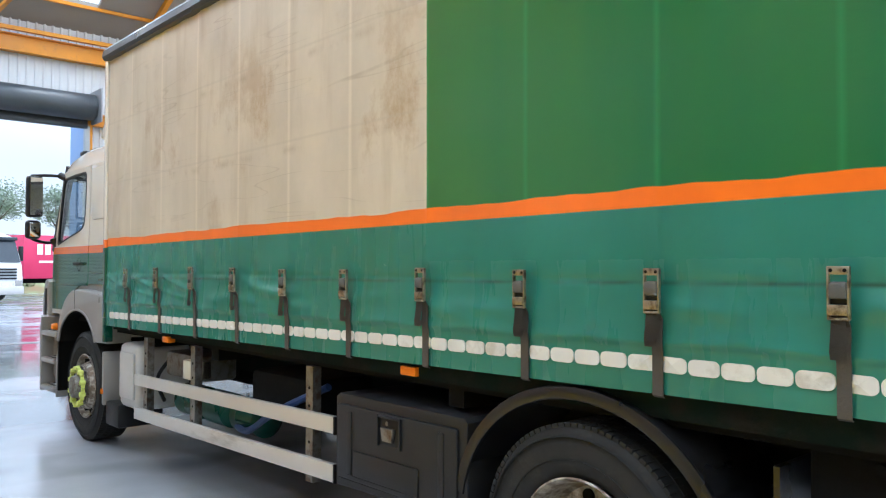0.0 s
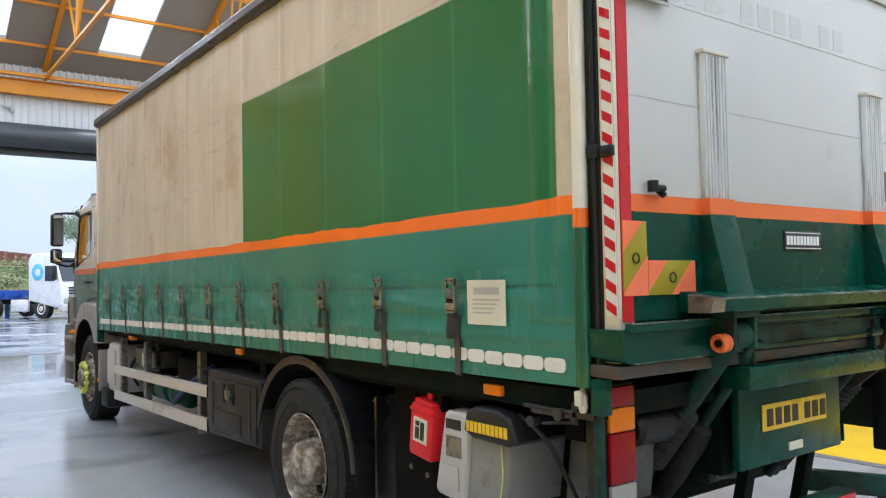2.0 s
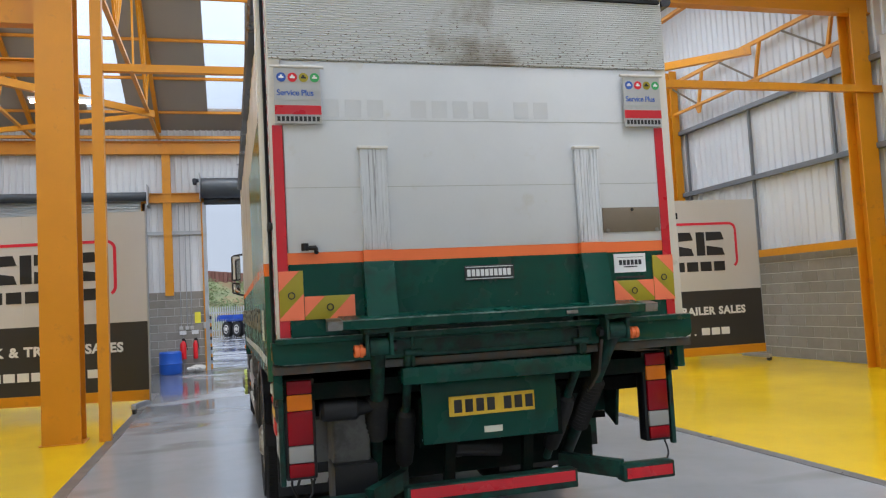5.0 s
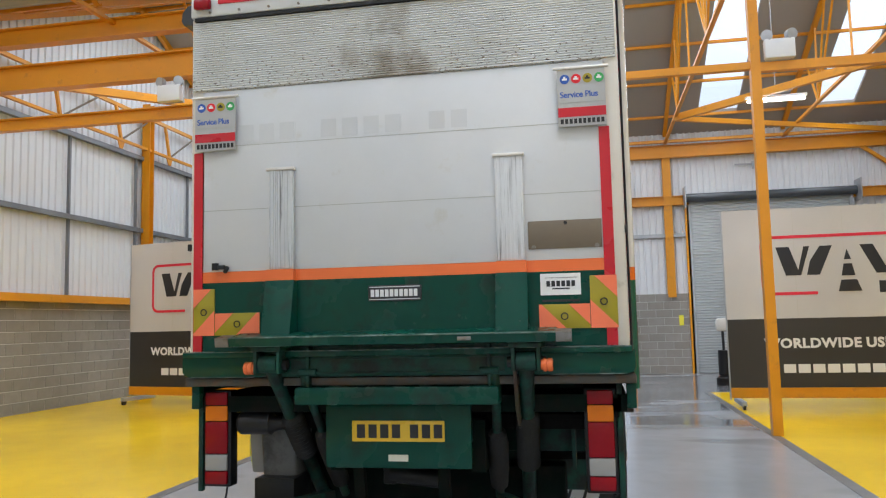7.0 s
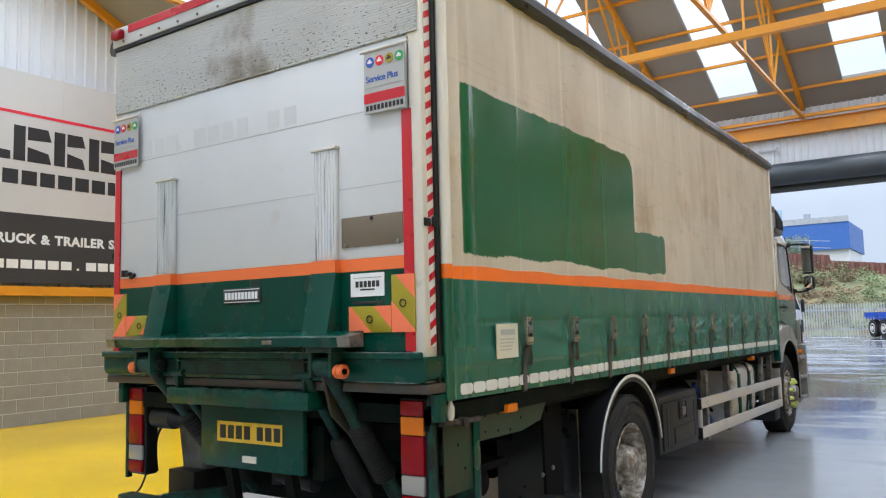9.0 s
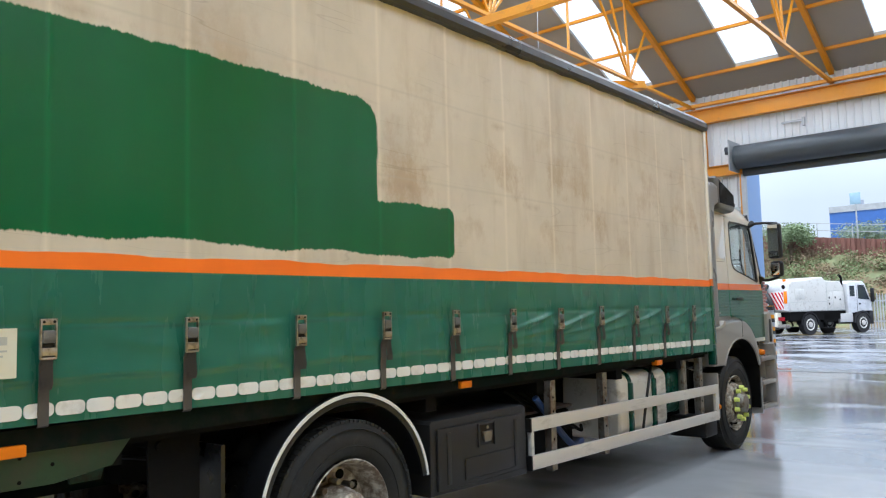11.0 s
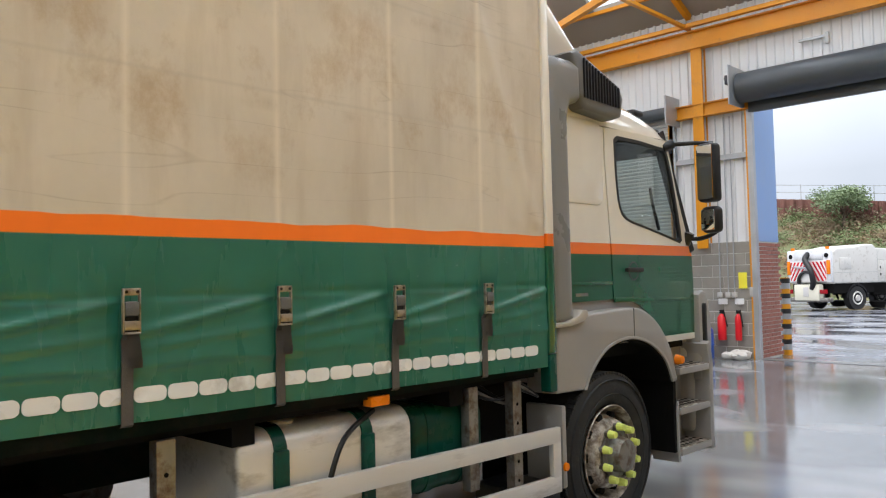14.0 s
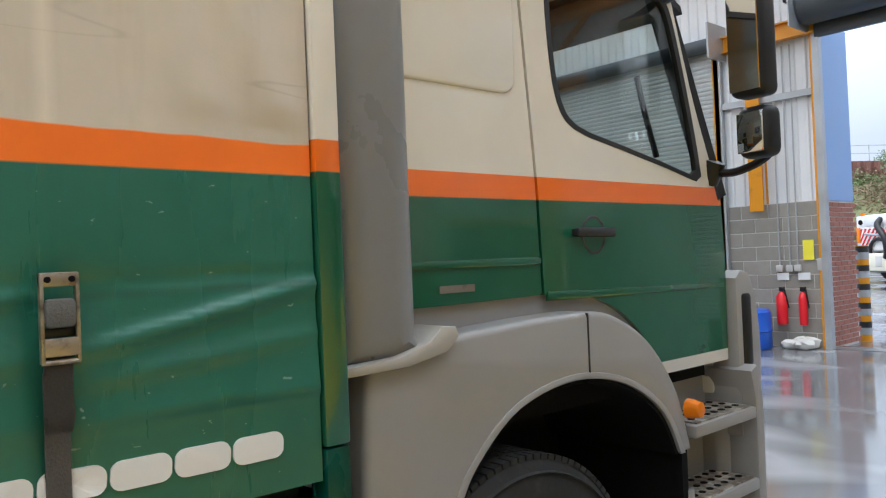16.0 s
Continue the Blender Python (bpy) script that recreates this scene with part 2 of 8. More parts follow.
def ribbed_material():
    """White ribbed sheet, chipped and stained, worst along its lower edge and in the middle."""
    m, n, l, p = nodes_of("stained_ribbed_panel")
    g = n.new("ShaderNodeNewGeometry")
    q = n.new("ShaderNodeSeparateXYZ")
    l.new(g.outputs["Position"], q.inputs["Vector"])
    col = mix(n, l, ramp(n, l, noise_at(n, l, 1.5, 5), 0, 1, 0.3, 0.7), (0.60, 0.61, 0.605), (0.72, 0.73, 0.735))
    low = ramp(n, l, q.outputs["Z"], 0.085, -0.02, 2.88, 3.3)
    chips = ramp(n, l, calc(n, l, "ADD", noise_at(n, l, 85, 4, (0.5, 1, 1)), low), 0, 0.85, 0.655, 0.685)
    col = mix(n, l, chips, col, (0.15, 0.105, 0.07))
    dx = calc(n, l, "ABSOLUTE", calc(n, l, "ADD", q.outputs["X"], 0.08))
    blob = calc(n, l, "SUBTRACT", ramp(n, l, noise_at(n, l, 3.0, 6), 0.0, 0.6, 0.3, 0.7), calc(n, l, "MULTIPLY", dx, 1.0))
    blob = calc(n, l, "ADD", blob, calc(n, l, "MULTIPLY", low, 1.4))
    col = mix(n, l, ramp(n, l, blob, 0, 0.75, 0.16, 0.42), col, (0.25, 0.20, 0.14))
    l.new(col, p.inputs["Base Color"])
    p.inputs["Roughness"].default_value = 0.42
    return m


M_corr = ribbed_material()
M_runner = surface("scuffed_white_runner", (0.64, 0.65, 0.655), 0.42, var=0.05, bump=0.02, dirt=(0.16, 0.16, 0.155), dirt_amount=0.24, dirt_scale=70, stretch=(1, 1, 0.035))
M_red = surface("red_reflective_tape", (0.55, 0.005, 0.015), 0.3, var=0.08, bump=0.02, coat=0.3)
M_white_tape = surface("white_reflective_tape", (0.72, 0.71, 0.68), 0.35, var=0.05, bump=0.03)
M_dot = surface("worn_white_reflector", (0.74, 0.73, 0.70), 0.35, var=0.05, bump=0.04, dirt=(0.5, 0.47, 0.42), dirt_amount=0.2)
M_red_plastic = surface("red_plastic", (0.72, 0.012, 0.02), 0.35, var=0.06, bump=0.02)
M_grey_plastic = surface("light_grey_plastic", (0.50, 0.49, 0.47), 0.45, var=0.08, bump=0.04)
M_lamp_red = surface("red_lamp_lens", (0.28, 0.001, 0.007), 0.22, var=0.15, bump=0.0, spec=0.3)
M_lamp_amber = surface("amber_lamp_lens", (0.80, 0.20, 0.006), 0.22, var=0.1, bump=0.0, spec=0.3)
M_lamp_clear = surface("clear_lamp_lens", (0.31, 0.30, 0.28), 0.15, var=0.06, bump=0.0, coat=0.8)
M_board_y = surface("yellow_marker_board", (0.35, 0.285, 0.015), 0.35, var=0.08, bump=0.02)
M_board_o = surface("salmon_marker_board", (0.90, 0.20, 0.09), 0.35, var=0.08, bump=0.02)
M_plate = surface("yellow_number_plate", (0.82, 0.52, 0.03), 0.3, var=0.04, bump=0.0)
M_ink = surface("black_print", (0.02, 0.02, 0.022), 0.45, var=0.1, bump=0.0)
M_white = surface("white_print", (0.78, 0.78, 0.77), 0.4, var=0.03, bump=0.0)
M_blue = surface("blue_print", (0.03, 0.10, 0.42), 0.4, var=0.05, bump=0.0)
M_greenp = surface("green_print", (0.04, 0.36, 0.10), 0.4, var=0.05, bump=0.0)
M_brown = surface("brown_tape_panel", (0.16, 0.125, 0.085), 0.5, var=0.1, bump=0.05)
M_strap = surface("dirty_webbing", (0.075, 0.065, 0.055), 0.75, var=0.25, bump=0.3, fine=200)
M_webbing = surface("grey_webbing", (0.11, 0.108, 0.1), 0.8, var=0.15, bump=0.3, fine=200)
M_buckle = surface("worn_zinc_buckle", (0.38, 0.33, 0.26), 0.38, metal=0.7, var=0.25, bump=0.1, dirt=(0.1, 0.07, 0.04), dirt_amount=0.4, dirt_scale=25)
M_label = surface("faded_label", (0.66, 0.64, 0.52), 0.5, var=0.05, bump=0.03)
M_sign_grey = surface("weathered_sign_white", (0.43, 0.43, 0.42), 0.45, var=0.06, bump=0.02, dirt=(0.4, 0.38, 0.33), dirt_amount=0.2)
M_faint = surface("faded_print", (0.42, 0.43, 0.40), 0.5, var=0.1, bump=0.0)
M_yellow_steel = surface("amber_painted_steel", (0.68, 0.27, 0.003), 0.42, var=0.06, bump=0.02, dirt=(0.5, 0.2, 0.02), dirt_amount=0.1)
M_galv = surface("galvanised_steel", (0.42, 0.44, 0.46), 0.45, metal=0.5, var=0.15, bump=0.05)
M_clad = surface("white_cladding", (0.68, 0.69, 0.70), 0.45, var=0.03, bump=0.02, scale=0.7)
M_roof = surface("roof_lining", (0.32, 0.307, 0.29), 0.7, var=0.06, bump=0.02, scale=0.6)
M_shutter = surface("galvanised_shutter", (0.50, 0.53, 0.54), 0.4, metal=0.35, var=0.06, bump=0.02)
M_roller = surface("slate_roller_shutter", (0.055, 0.065, 0.075), 0.42, var=0.12, bump=0.03)
M_block = surface("grey_concrete_block", (0.30, 0.28, 0.247), 0.9, var=0.12, scale=6, fine=90, bump=0.4, each=0.32)
M_mortar = surface("mortar", (0.56, 0.54, 0.50), 0.95, var=0.1, fine=80, bump=0.3)
M_banner_grey = surface("pale_grey_banner", (0.57, 0.55, 0.53), 0.45, var=0.05, bump=0.02, scale=0.8)
M_banner_dark = surface("charcoal_banner", (0.035, 0.033, 0.032), 0.45, var=0.08, bump=0.02, scale=0.8)
M_banner_red = surface("crimson_print", (0.72, 0.02, 0.05), 0.45, var=0.04, bump=0.0)
M_bolt_yellow = surface("lime_plastic", (0.66, 0.74, 0.16), 0.4, var=0.08, bump=0.02)
M_blue_drum = surface("blue_plastic_drum", (0.012, 0.10, 0.52), 0.4, var=0.08, bump=0.03)


def glass(name, tint=(0.9, 0.95, 0.95), rough=0.0, clear=0.75):
    m, n, l, p = nodes_of(name)
    g = n.new("ShaderNodeBsdfGlossy")
    g.inputs["Roughness"].default_value = 0.02
    t = n.new("ShaderNodeBsdfTransparent")
    t.inputs["Color"].default_value = (*tint, 1)
    f = n.new("ShaderNodeLayerWeight")
    f.inputs["Blend"].default_value = 0.5
    s = n.new("ShaderNodeMixShader")
    l.new(ramp(n, l, calc(n, l, "POWER", f.outputs["Facing"], 4.0), 0.045, 0.9), s.inputs["Fac"])
    l.new(t.outputs["BSDF"], s.inputs[1])
    l.new(g.outputs["BSDF"], s.inputs[2])
    l.new(s.outputs["Shader"], n["Material Output"].inputs["Surface"])
    return m


M_glass = glass("cab_glass", (0.84, 0.88, 0.87))
# green chassis paint darkened to hold the shade under the body
M_chassis = surface("shaded_green_chassis_paint", (0.002, 0.009, 0.006), 0.75, var=0.4, bump=0.15, dirt=(0.012, 0.01, 0.008), dirt_amount=0.5, dirt_scale=9, spec=0.12)
M_rooflight = glass("rooflight_glass", (0.97, 0.98, 0.98))
M_mirror, _n, _l, _p = nodes_of("mirror")
_p.inputs["Metallic"].default_value, _p.inputs["Roughness"].default_value = 1.0, 0.03
_p.inputs["Base Color"].default_value = (0.85, 0.86, 0.87, 1)


def floor_material(name, rgb, var, wet, shine=0.16, rough0=0.14, spec=0.5):
    """A sealed floor: gloss that varies, and wet patches that mirror."""
    m, n, l, p = nodes_of(name)
    big = noise_at(n, l, 0.5, 6)
    mid = noise_at(n, l, 3.5, 6)
    small = noise_at(n, l, 55, 3)
    col = mix(n, l, ramp(n, l, big, 0, 1, 0.3, 0.7), shade(rgb, 1 - var), shade(rgb, 1 + var))
    col = mix(n, l, ramp(n, l, mid, 0, 0.5, 0.45, 0.75), col, shade(rgb, 1 - var * 1.6))
    rough = ramp(n, l, big, rough0 + 0.03, rough0 + 0.12, 0.3, 0.7)
    if wet:
        g = n.new("ShaderNodeNewGeometry")
        s = n.new("ShaderNodeSeparateXYZ")
        l.new(g.outputs["Position"], s.inputs["Vector"])
        pud = noise_at(n, l, 0.7, 2, (0.5, 1.0, 1))
        zone = ramp(n, l, s.outputs["Y"], -0.08, wet, 4.0, 13.0)
        f = ramp(n, l, calc(n, l, "ADD", pud, zone), 0, 1, 0.50, 0.64)
        col = mix(n, l, f, col, shade(rgb, 0.5))
        rough = calc(n, l, "MULTIPLY", rough, ramp(n, l, f, 1.0, shine))
    p.inputs["Specular IOR Level"].default_value = spec
    l.new(col, p.inputs["Base Color"])
    l.new(rough, p.inputs["Roughness"])
    b = n.new("ShaderNodeBump")
    b.inputs["Strength"].default_value, b.inputs["Distance"].default_value = 0.08, 0.004
    l.new(calc(n, l, "ADD", small, mid), b.inputs["Height"])
    l.new(b.outputs["Normal"], p.inputs["Normal"])
    return m


M_floor = floor_material("grey_resin_floor", (0.345, 0.352, 0.366), 0.08, 0.16, 0.3, 0.15, 0.65)
M_floor_y = floor_material("yellow_resin_floor", (0.88, 0.56, 0.004), 0.05, 0)
M_stripe = surface("dark_grey_line_paint", (0.16, 0.155, 0.15), 0.35, var=0.08, bump=0.03)
M_yard = floor_material("wet_concrete_yard", (0.21, 0.222, 0.25), 0.22, 0.05, 0.3, 0.2)


def curtain_material(side):
    """Side curtain: green skirt, orange band, cream upper cloth with seams and stains, and a brushed patch of green over old lettering."""
    m, n, l, p = nodes_of("curtain_cloth_" + side)
    g = n.new("ShaderNodeNewGeometry")
    s = n.new("ShaderNodeSeparateXYZ")
    l.new(g.outputs["Position"], s.inputs["Vector"])
    Y, Z = s.outputs["Y"], s.outputs["Z"]
    drop = calc(n, l, "MULTIPLY", Y, 0.006 if side == "left" else 0.0012)
    zt = calc(n, l, "ADD", Z, drop)
    # cream cloth with panel seams, faded bands and brown stains
    blot = noise_at(n, l, 1.6, 7, (1, 1, 0.8), 0.6)
    weave = noise_at(n, l, 240, 2)
    streak = noise_at(n, l, 3.0, 6, (1, 2.2, 0.35))
    col = mix(n, l, ramp(n, l, blot, 0, 1, 0.35, 0.7), shade(CREAM, 1.08), shade(CREAM, 0.86))
    col = mix(n, l, ramp(n, l, streak, 0, 0.5, 0.52, 0.74), col, (0.42, 0.34, 0.245))
    stain = noise_at(n, l, 1.15, 9, (1, 1.3, 1.0), 0.68)
    zone = ramp(n, l, calc(n, l, "ABSOLUTE", calc(n, l, "SUBTRACT", Z, 2.35)), 1, 0.25, 0.1, 0.75)
    col = mix(n, l, calc(n, l, "MULTIPLY", ramp(n, l, stain, 0, 0.72 if side == "left" else 0.6, 0.54, 0.64), zone), col, (0.37, 0.25, 0.13))
    seam = calc(n, l, "ABSOLUTE", calc(n, l, "SUBTRACT", calc(n, l, "FRACT", calc(n, l, "DIVIDE", calc(n, l, "SUBTRACT", Y, 0.89 - 0.301), 0.602)), 0.5))
    col = mix(n, l, ramp(n, l, seam, 0.6, 0, 0.0, 0.035), col, shade(CREAM, 1.25))
    # rubbing marks at the height of the inner laths
    for zl in (2.27, 2.78):
        near = calc(n, l, "ABSOLUTE", calc(n, l, "SUBTRACT", zt, zl))
        rub = calc(n, l, "MULTIPLY", ramp(n, l, near, 1, 0, 0.0, 0.035), ramp(n, l, noise_at(n, l, 3.2, 8, (1, 1.2, 0.6), 0.7), 0, 0.6, 0.50, 0.70))
        col = mix(n, l, rub, col, (0.33, 0.25, 0.16))
        col = mix(n, l, ramp(n, l, calc(n, l, "ABSOLUTE", calc(n, l, "SUBTRACT", zt, zl + 0.05)), 0.35, 0, 0.0, 0.012), col, shade(CREAM, 0.74))
    # fine creases that run lengthwise, drawn as thin dark lines in the colour
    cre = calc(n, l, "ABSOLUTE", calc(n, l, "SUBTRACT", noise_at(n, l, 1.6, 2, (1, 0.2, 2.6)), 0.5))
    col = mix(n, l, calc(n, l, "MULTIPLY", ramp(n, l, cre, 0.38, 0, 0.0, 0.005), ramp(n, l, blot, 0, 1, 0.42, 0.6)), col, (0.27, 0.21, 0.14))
    # the brushed patch
    edge = ramp(n, l, noise_at(n, l, 60, 4, (1, 1.0, 0.12)), -0.006, 0.006, 0.3, 0.7)
    edge2 = ramp(n, l, noise_at(n, l, 2.6, 2, (1, 1, 0.3)), -0.016, 0.016, 0.3, 0.7)
    wob = calc(n, l, "ADD", edge, edge2) if side == "right" else calc(n, l, "MULTIPLY", edge, 0.3)

    def inside(y0, y1, z0, z1, r):
        dy = calc(n, l, "SUBTRACT", calc(n, l, "ABSOLUTE", calc(n, l, "SUBTRACT", Y, (y0 + y1) / 2)), (y1 - y0) / 2 - r)
        dz = calc(n, l, "SUBTRACT", calc(n, l, "ABSOLUTE", calc(n, l, "SUBTRACT", Z, (z0 + z1) / 2)), (z1 - z0) / 2 - r)
        a = calc(n, l, "MAXIMUM", dy, 0.0)
        b = calc(n, l, "MAXIMUM", dz, 0.0)
        d = calc(n, l, "SQRT", calc(n, l, "ADD", calc(n, l, "MULTIPLY", a, a), calc(n, l, "MULTIPLY", b, b)))
        d = calc(n, l, "ADD", d, calc(n, l, "MINIMUM", calc(n, l, "MAXIMUM", dy, dz), 0.0))
        d = calc(n, l, "ADD", calc(n, l, "SUBTRACT", d, r), wob)
        return ramp(n, l, d, 1, 0, -0.006, 0.003)

    # patch greens differ by side: brighter left, darker right, carrying each side's light
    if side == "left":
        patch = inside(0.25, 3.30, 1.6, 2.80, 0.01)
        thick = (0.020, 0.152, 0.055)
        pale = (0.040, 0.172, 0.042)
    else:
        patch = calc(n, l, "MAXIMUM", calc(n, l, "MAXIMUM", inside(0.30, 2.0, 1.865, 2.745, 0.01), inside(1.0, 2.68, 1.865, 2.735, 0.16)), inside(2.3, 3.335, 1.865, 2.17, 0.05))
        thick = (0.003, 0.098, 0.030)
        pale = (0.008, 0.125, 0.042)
    brush = noise_at(n, l, 0.8, 4, (1, 1.0, 0.22))
    pcol = mix(n, l, ramp(n, l, brush, 0, 1, 0.42, 0.68), thick, pale)
    pcol = mix(n, l, ramp(n, l, seam, 0.35, 0, 0.0, 0.03), pcol, shade(thick, 1.9))
    col = mix(n, l, patch, col, pcol)
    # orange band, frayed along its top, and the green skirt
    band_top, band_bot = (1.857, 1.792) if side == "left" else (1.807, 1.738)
    frayed = calc(n, l, "ADD", zt, calc(n, l, "MULTIPLY", edge2, 0.5))
    col = mix(n, l, ramp(n, l, frayed, 1, 0, band_top - 0.002, band_top + 0.002), col, mix(n, l, ramp(n, l, blot, 0, 1, 0.3, 0.7), ORANGE, shade(ORANGE, 1.25)))
    # the skirt's green is likewise lifted on the left for its light
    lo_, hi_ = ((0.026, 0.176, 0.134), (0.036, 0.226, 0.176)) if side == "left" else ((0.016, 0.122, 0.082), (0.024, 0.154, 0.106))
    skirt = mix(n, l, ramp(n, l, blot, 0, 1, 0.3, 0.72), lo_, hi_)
    skirt = mix(n, l, ramp(n, l, noise_at(n, l, 60, 4, (1, 1, 3)), 0, 0.5, 0.68, 0.74), skirt, (0.05, 0.12, 0.10))
    # dark line in the colour: a dirty crease and the inner pole's shadow
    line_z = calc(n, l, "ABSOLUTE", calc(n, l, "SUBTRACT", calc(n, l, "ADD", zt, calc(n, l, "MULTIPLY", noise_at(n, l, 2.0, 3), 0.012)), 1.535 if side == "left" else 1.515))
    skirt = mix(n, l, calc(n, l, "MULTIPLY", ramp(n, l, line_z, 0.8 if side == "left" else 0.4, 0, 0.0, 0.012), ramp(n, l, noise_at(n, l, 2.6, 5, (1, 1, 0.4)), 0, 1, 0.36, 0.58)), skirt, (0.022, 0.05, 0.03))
    scratch = calc(n, l, "MULTIPLY", ramp(n, l, noise_at(n, l, 34, 2, (1, 1.0, 1.7)), 0, 0.7, 0.725, 0.745), ramp(n, l, Y, 0, 1, 5.8, 7.2) if side == "right" else ramp(n, l, noise_at(n, l, 1.0, 2), 0, 1, 0.5, 0.6))
    skirt = mix(n, l, scratch, skirt, (0.30, 0.42, 0.36))
    is_skirt = ramp(n, l, zt, 1, 0, band_bot - 0.002, band_bot + 0.002)
    col = mix(n, l, is_skirt, col, skirt)
    l.new(col, p.inputs["Base Color"])
    paint = calc(n, l, "MAXIMUM", patch, is_skirt)
    gloss = calc(n, l, "SUBTRACT", ramp(n, l, paint, 0.40, 0.26), calc(n, l, "MULTIPLY", patch, 0.10))
    l.new(calc(n, l, "ADD", gloss, ramp(n, l, streak, -0.05, 0.08, 0.3, 0.7)), p.inputs["Roughness"])
    b = n.new("ShaderNodeBump")
    b.inputs["Strength"].default_value, b.inputs["Distance"].default_value = 0.25, 0.006
    seam_h = ramp(n, l, seam, 0.6, 0, 0.0, 0.03)
    l.new(calc(n, l, "ADD", calc(n, l, "ADD", calc(n, l, "MULTIPLY", weave, 0.12), seam_h), calc(n, l, "ADD", calc(n, l, "MULTIPLY", noise_at(n, l, 7, 4, (1, 1.2, 0.4)), 0.8), calc(n, l, "MULTIPLY", noise_at(n, l, 16, 5, (1, 0.45, 1.5)), 0.55))), b.inputs["Height"])
    l.new(b.outputs["Normal"], p.inputs["Normal"])
    return m


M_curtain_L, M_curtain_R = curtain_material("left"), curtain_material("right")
LIGHT_ROOF = 98

# ---- the shed ----
XL, XR, YF, YB = -9.65, 9.65, 18.5, -11.0        # inner faces of the walls
EAVE, SLOPE, VALLEY = 6.45, 0.44, 6.4            # eaves height, roof slope, line of the inner columns
DX0, DX1, DZ = -2.08, 2.03, 4.68                 # the open doorway

yard = Mesh()
yard.box(-300, 300, -60, 400, -0.6, -0.03)
solid("ground", yard, M_yard, "wet grey concrete yard outside the shed", "ground", kind="structure")
fl = Mesh().box(XL - 0.3, XR + 0.3, YB - 0.3, YF + 0.35, -0.3, 0.0)
floor = solid("floor", fl, M_floor, "shiny pale grey resin floor with wet patches", "floor", kind="structure")
for nm, x0, x1 in (("floor_paint_west", XL, -3.04), ("floor_paint_east", 3.32, XR)):
    solid(nm, Mesh().box(x0, x1, YB, 12.7, 0.0005, 0.004), M_floor_y, "glossy yellow painted floor area", "floor", kind="structure")
for nm, x0, x1 in (("floor_line_west", -3.04, -2.92), ("floor_line_east", 3.2, 3.32)):
    solid(nm, Mesh().box(x0, x1, YB, 12.7, 0.0005, 0.0045), M_stripe, "dark grey line painted on the floor", "floor line", kind="structure")
for nm, x0, x1 in (("floor_line_far_west", XL, -3.04), ("floor_line_far_east", 3.32, XR)):
    solid(nm, Mesh().box(x0, x1, 12.7, 12.82, 0.0005, 0.0045), M_stripe, "dark grey line painted on the floor", "floor line", kind="structure")
solid("door_threshold", Mesh().box(DX0, DX1, YF - 0.1, YF + 0.2, 0.0005, 0.006), M_stripe, "worn dark threshold strip in the doorway", "threshold", kind="structure")


def cladding(name, p, q, z0, z1, out, label, top=None, pitch=0.2):
    """Ribbed steel sheet from p to q in plan; ribs stand out along out. top: a function of the place along it that gives its upper edge."""
    m = Mesh()
    p, q, o = Vector((*p, 0)), Vector((*q, 0)), Vector((*out, 0))
    L = (q - p).length
    d = (q - p) / L
    n = max(1, int(L / pitch))
    w = L / n
    line = []
    for i in range(n):
        for f, h in ((0.0, 0), (0.62, 0), (0.72, 0.03), (0.90, 0.03)):
            line.append(((i + f) * w, h))
    line.append((L, 0))
    tops = [z1 if top is None else top(p + d * s) for s, h in line]
    front = [p + d * s - o * h for s, h in line]
    back = [p + d * s + o * 0.06 for s, h in line]
    m.strip([v + Vector((0, 0, z0)) for v in front], [v + Vector((0, 0, t)) for v, t in zip(front, tops)])
    m.strip([v + Vector((0, 0, z0)) for v in back], [v + Vector((0, 0, t)) for v, t in zip(back, tops)])
    m.strip([v + Vector((0, 0, t)) for v, t in zip(front, tops)], [v + Vector((0, 0, t)) for v, t in zip(back, tops)])
    m.strip([v + Vector((0, 0, z0)) for v in front], [v + Vector((0, 0, z0)) for v in back])
    m.strip([front[0] + Vector((0, 0, z0)), front[0] + Vector((0, 0, tops[0]))], [back[0] + Vector((0, 0, z0)), back[0] + Vector((0, 0, tops[0]))])
    m.strip([front[-1] + Vector((0, 0, z0)), front[-1] + Vector((0, 0, tops[-1]))], [back[-1] + Vector((0, 0, z0)), back[-1] + Vector((0, 0, tops[-1]))])
    return solid(name, m, M_clad, label, "wall", kind="structure", smooth=0)


RIDGES = [12.45, 0.35]


def roof_z(y):
    """Two pitched roofs with a valley over the inner columns."""
    y = y.y if isinstance(y, Vector) else y
    if y >= VALLEY:
        return EAVE + SLOPE * min(YF - y, y - VALLEY) + 0.28
    return EAVE + SLOPE * min(VALLEY - y, max(0, y + 5.7)) + 0.28 if y > -5.7 else EAVE + SLOPE * min(-5.7 - y, 6) + 0.28


BLK = 2.2
cladding("wall_west", (XL, YB), (XL, YF), BLK, 0, (-1, 0), "white ribbed steel cladding of the side wall", roof_z)
cladding("wall_east", (XR, YF), (XR, YB), BLK, 0, (1, 0), "white ribbed steel cladding of the side wall", roof_z)
cladding("wall_south", (XR, YB), (XL, YB), 0, EAVE + 2.6, (0, -1), "white ribbed steel cladding of the back wall")
SH = [(-7.95, -3.65), (DX0, DX1), (3.76, 7.98)]
xs = [XL] + [v for ab in SH for v in ab] + [XR]
for i in range(0, len(xs), 2):
    cladding("wall_north_%d" % (i // 2 + 1), (xs[i], YF), (xs[i + 1], YF), BLK, EAVE + 0.3, (0, 1), "white ribbed steel cladding beside the roller doors", pitch=0.16)
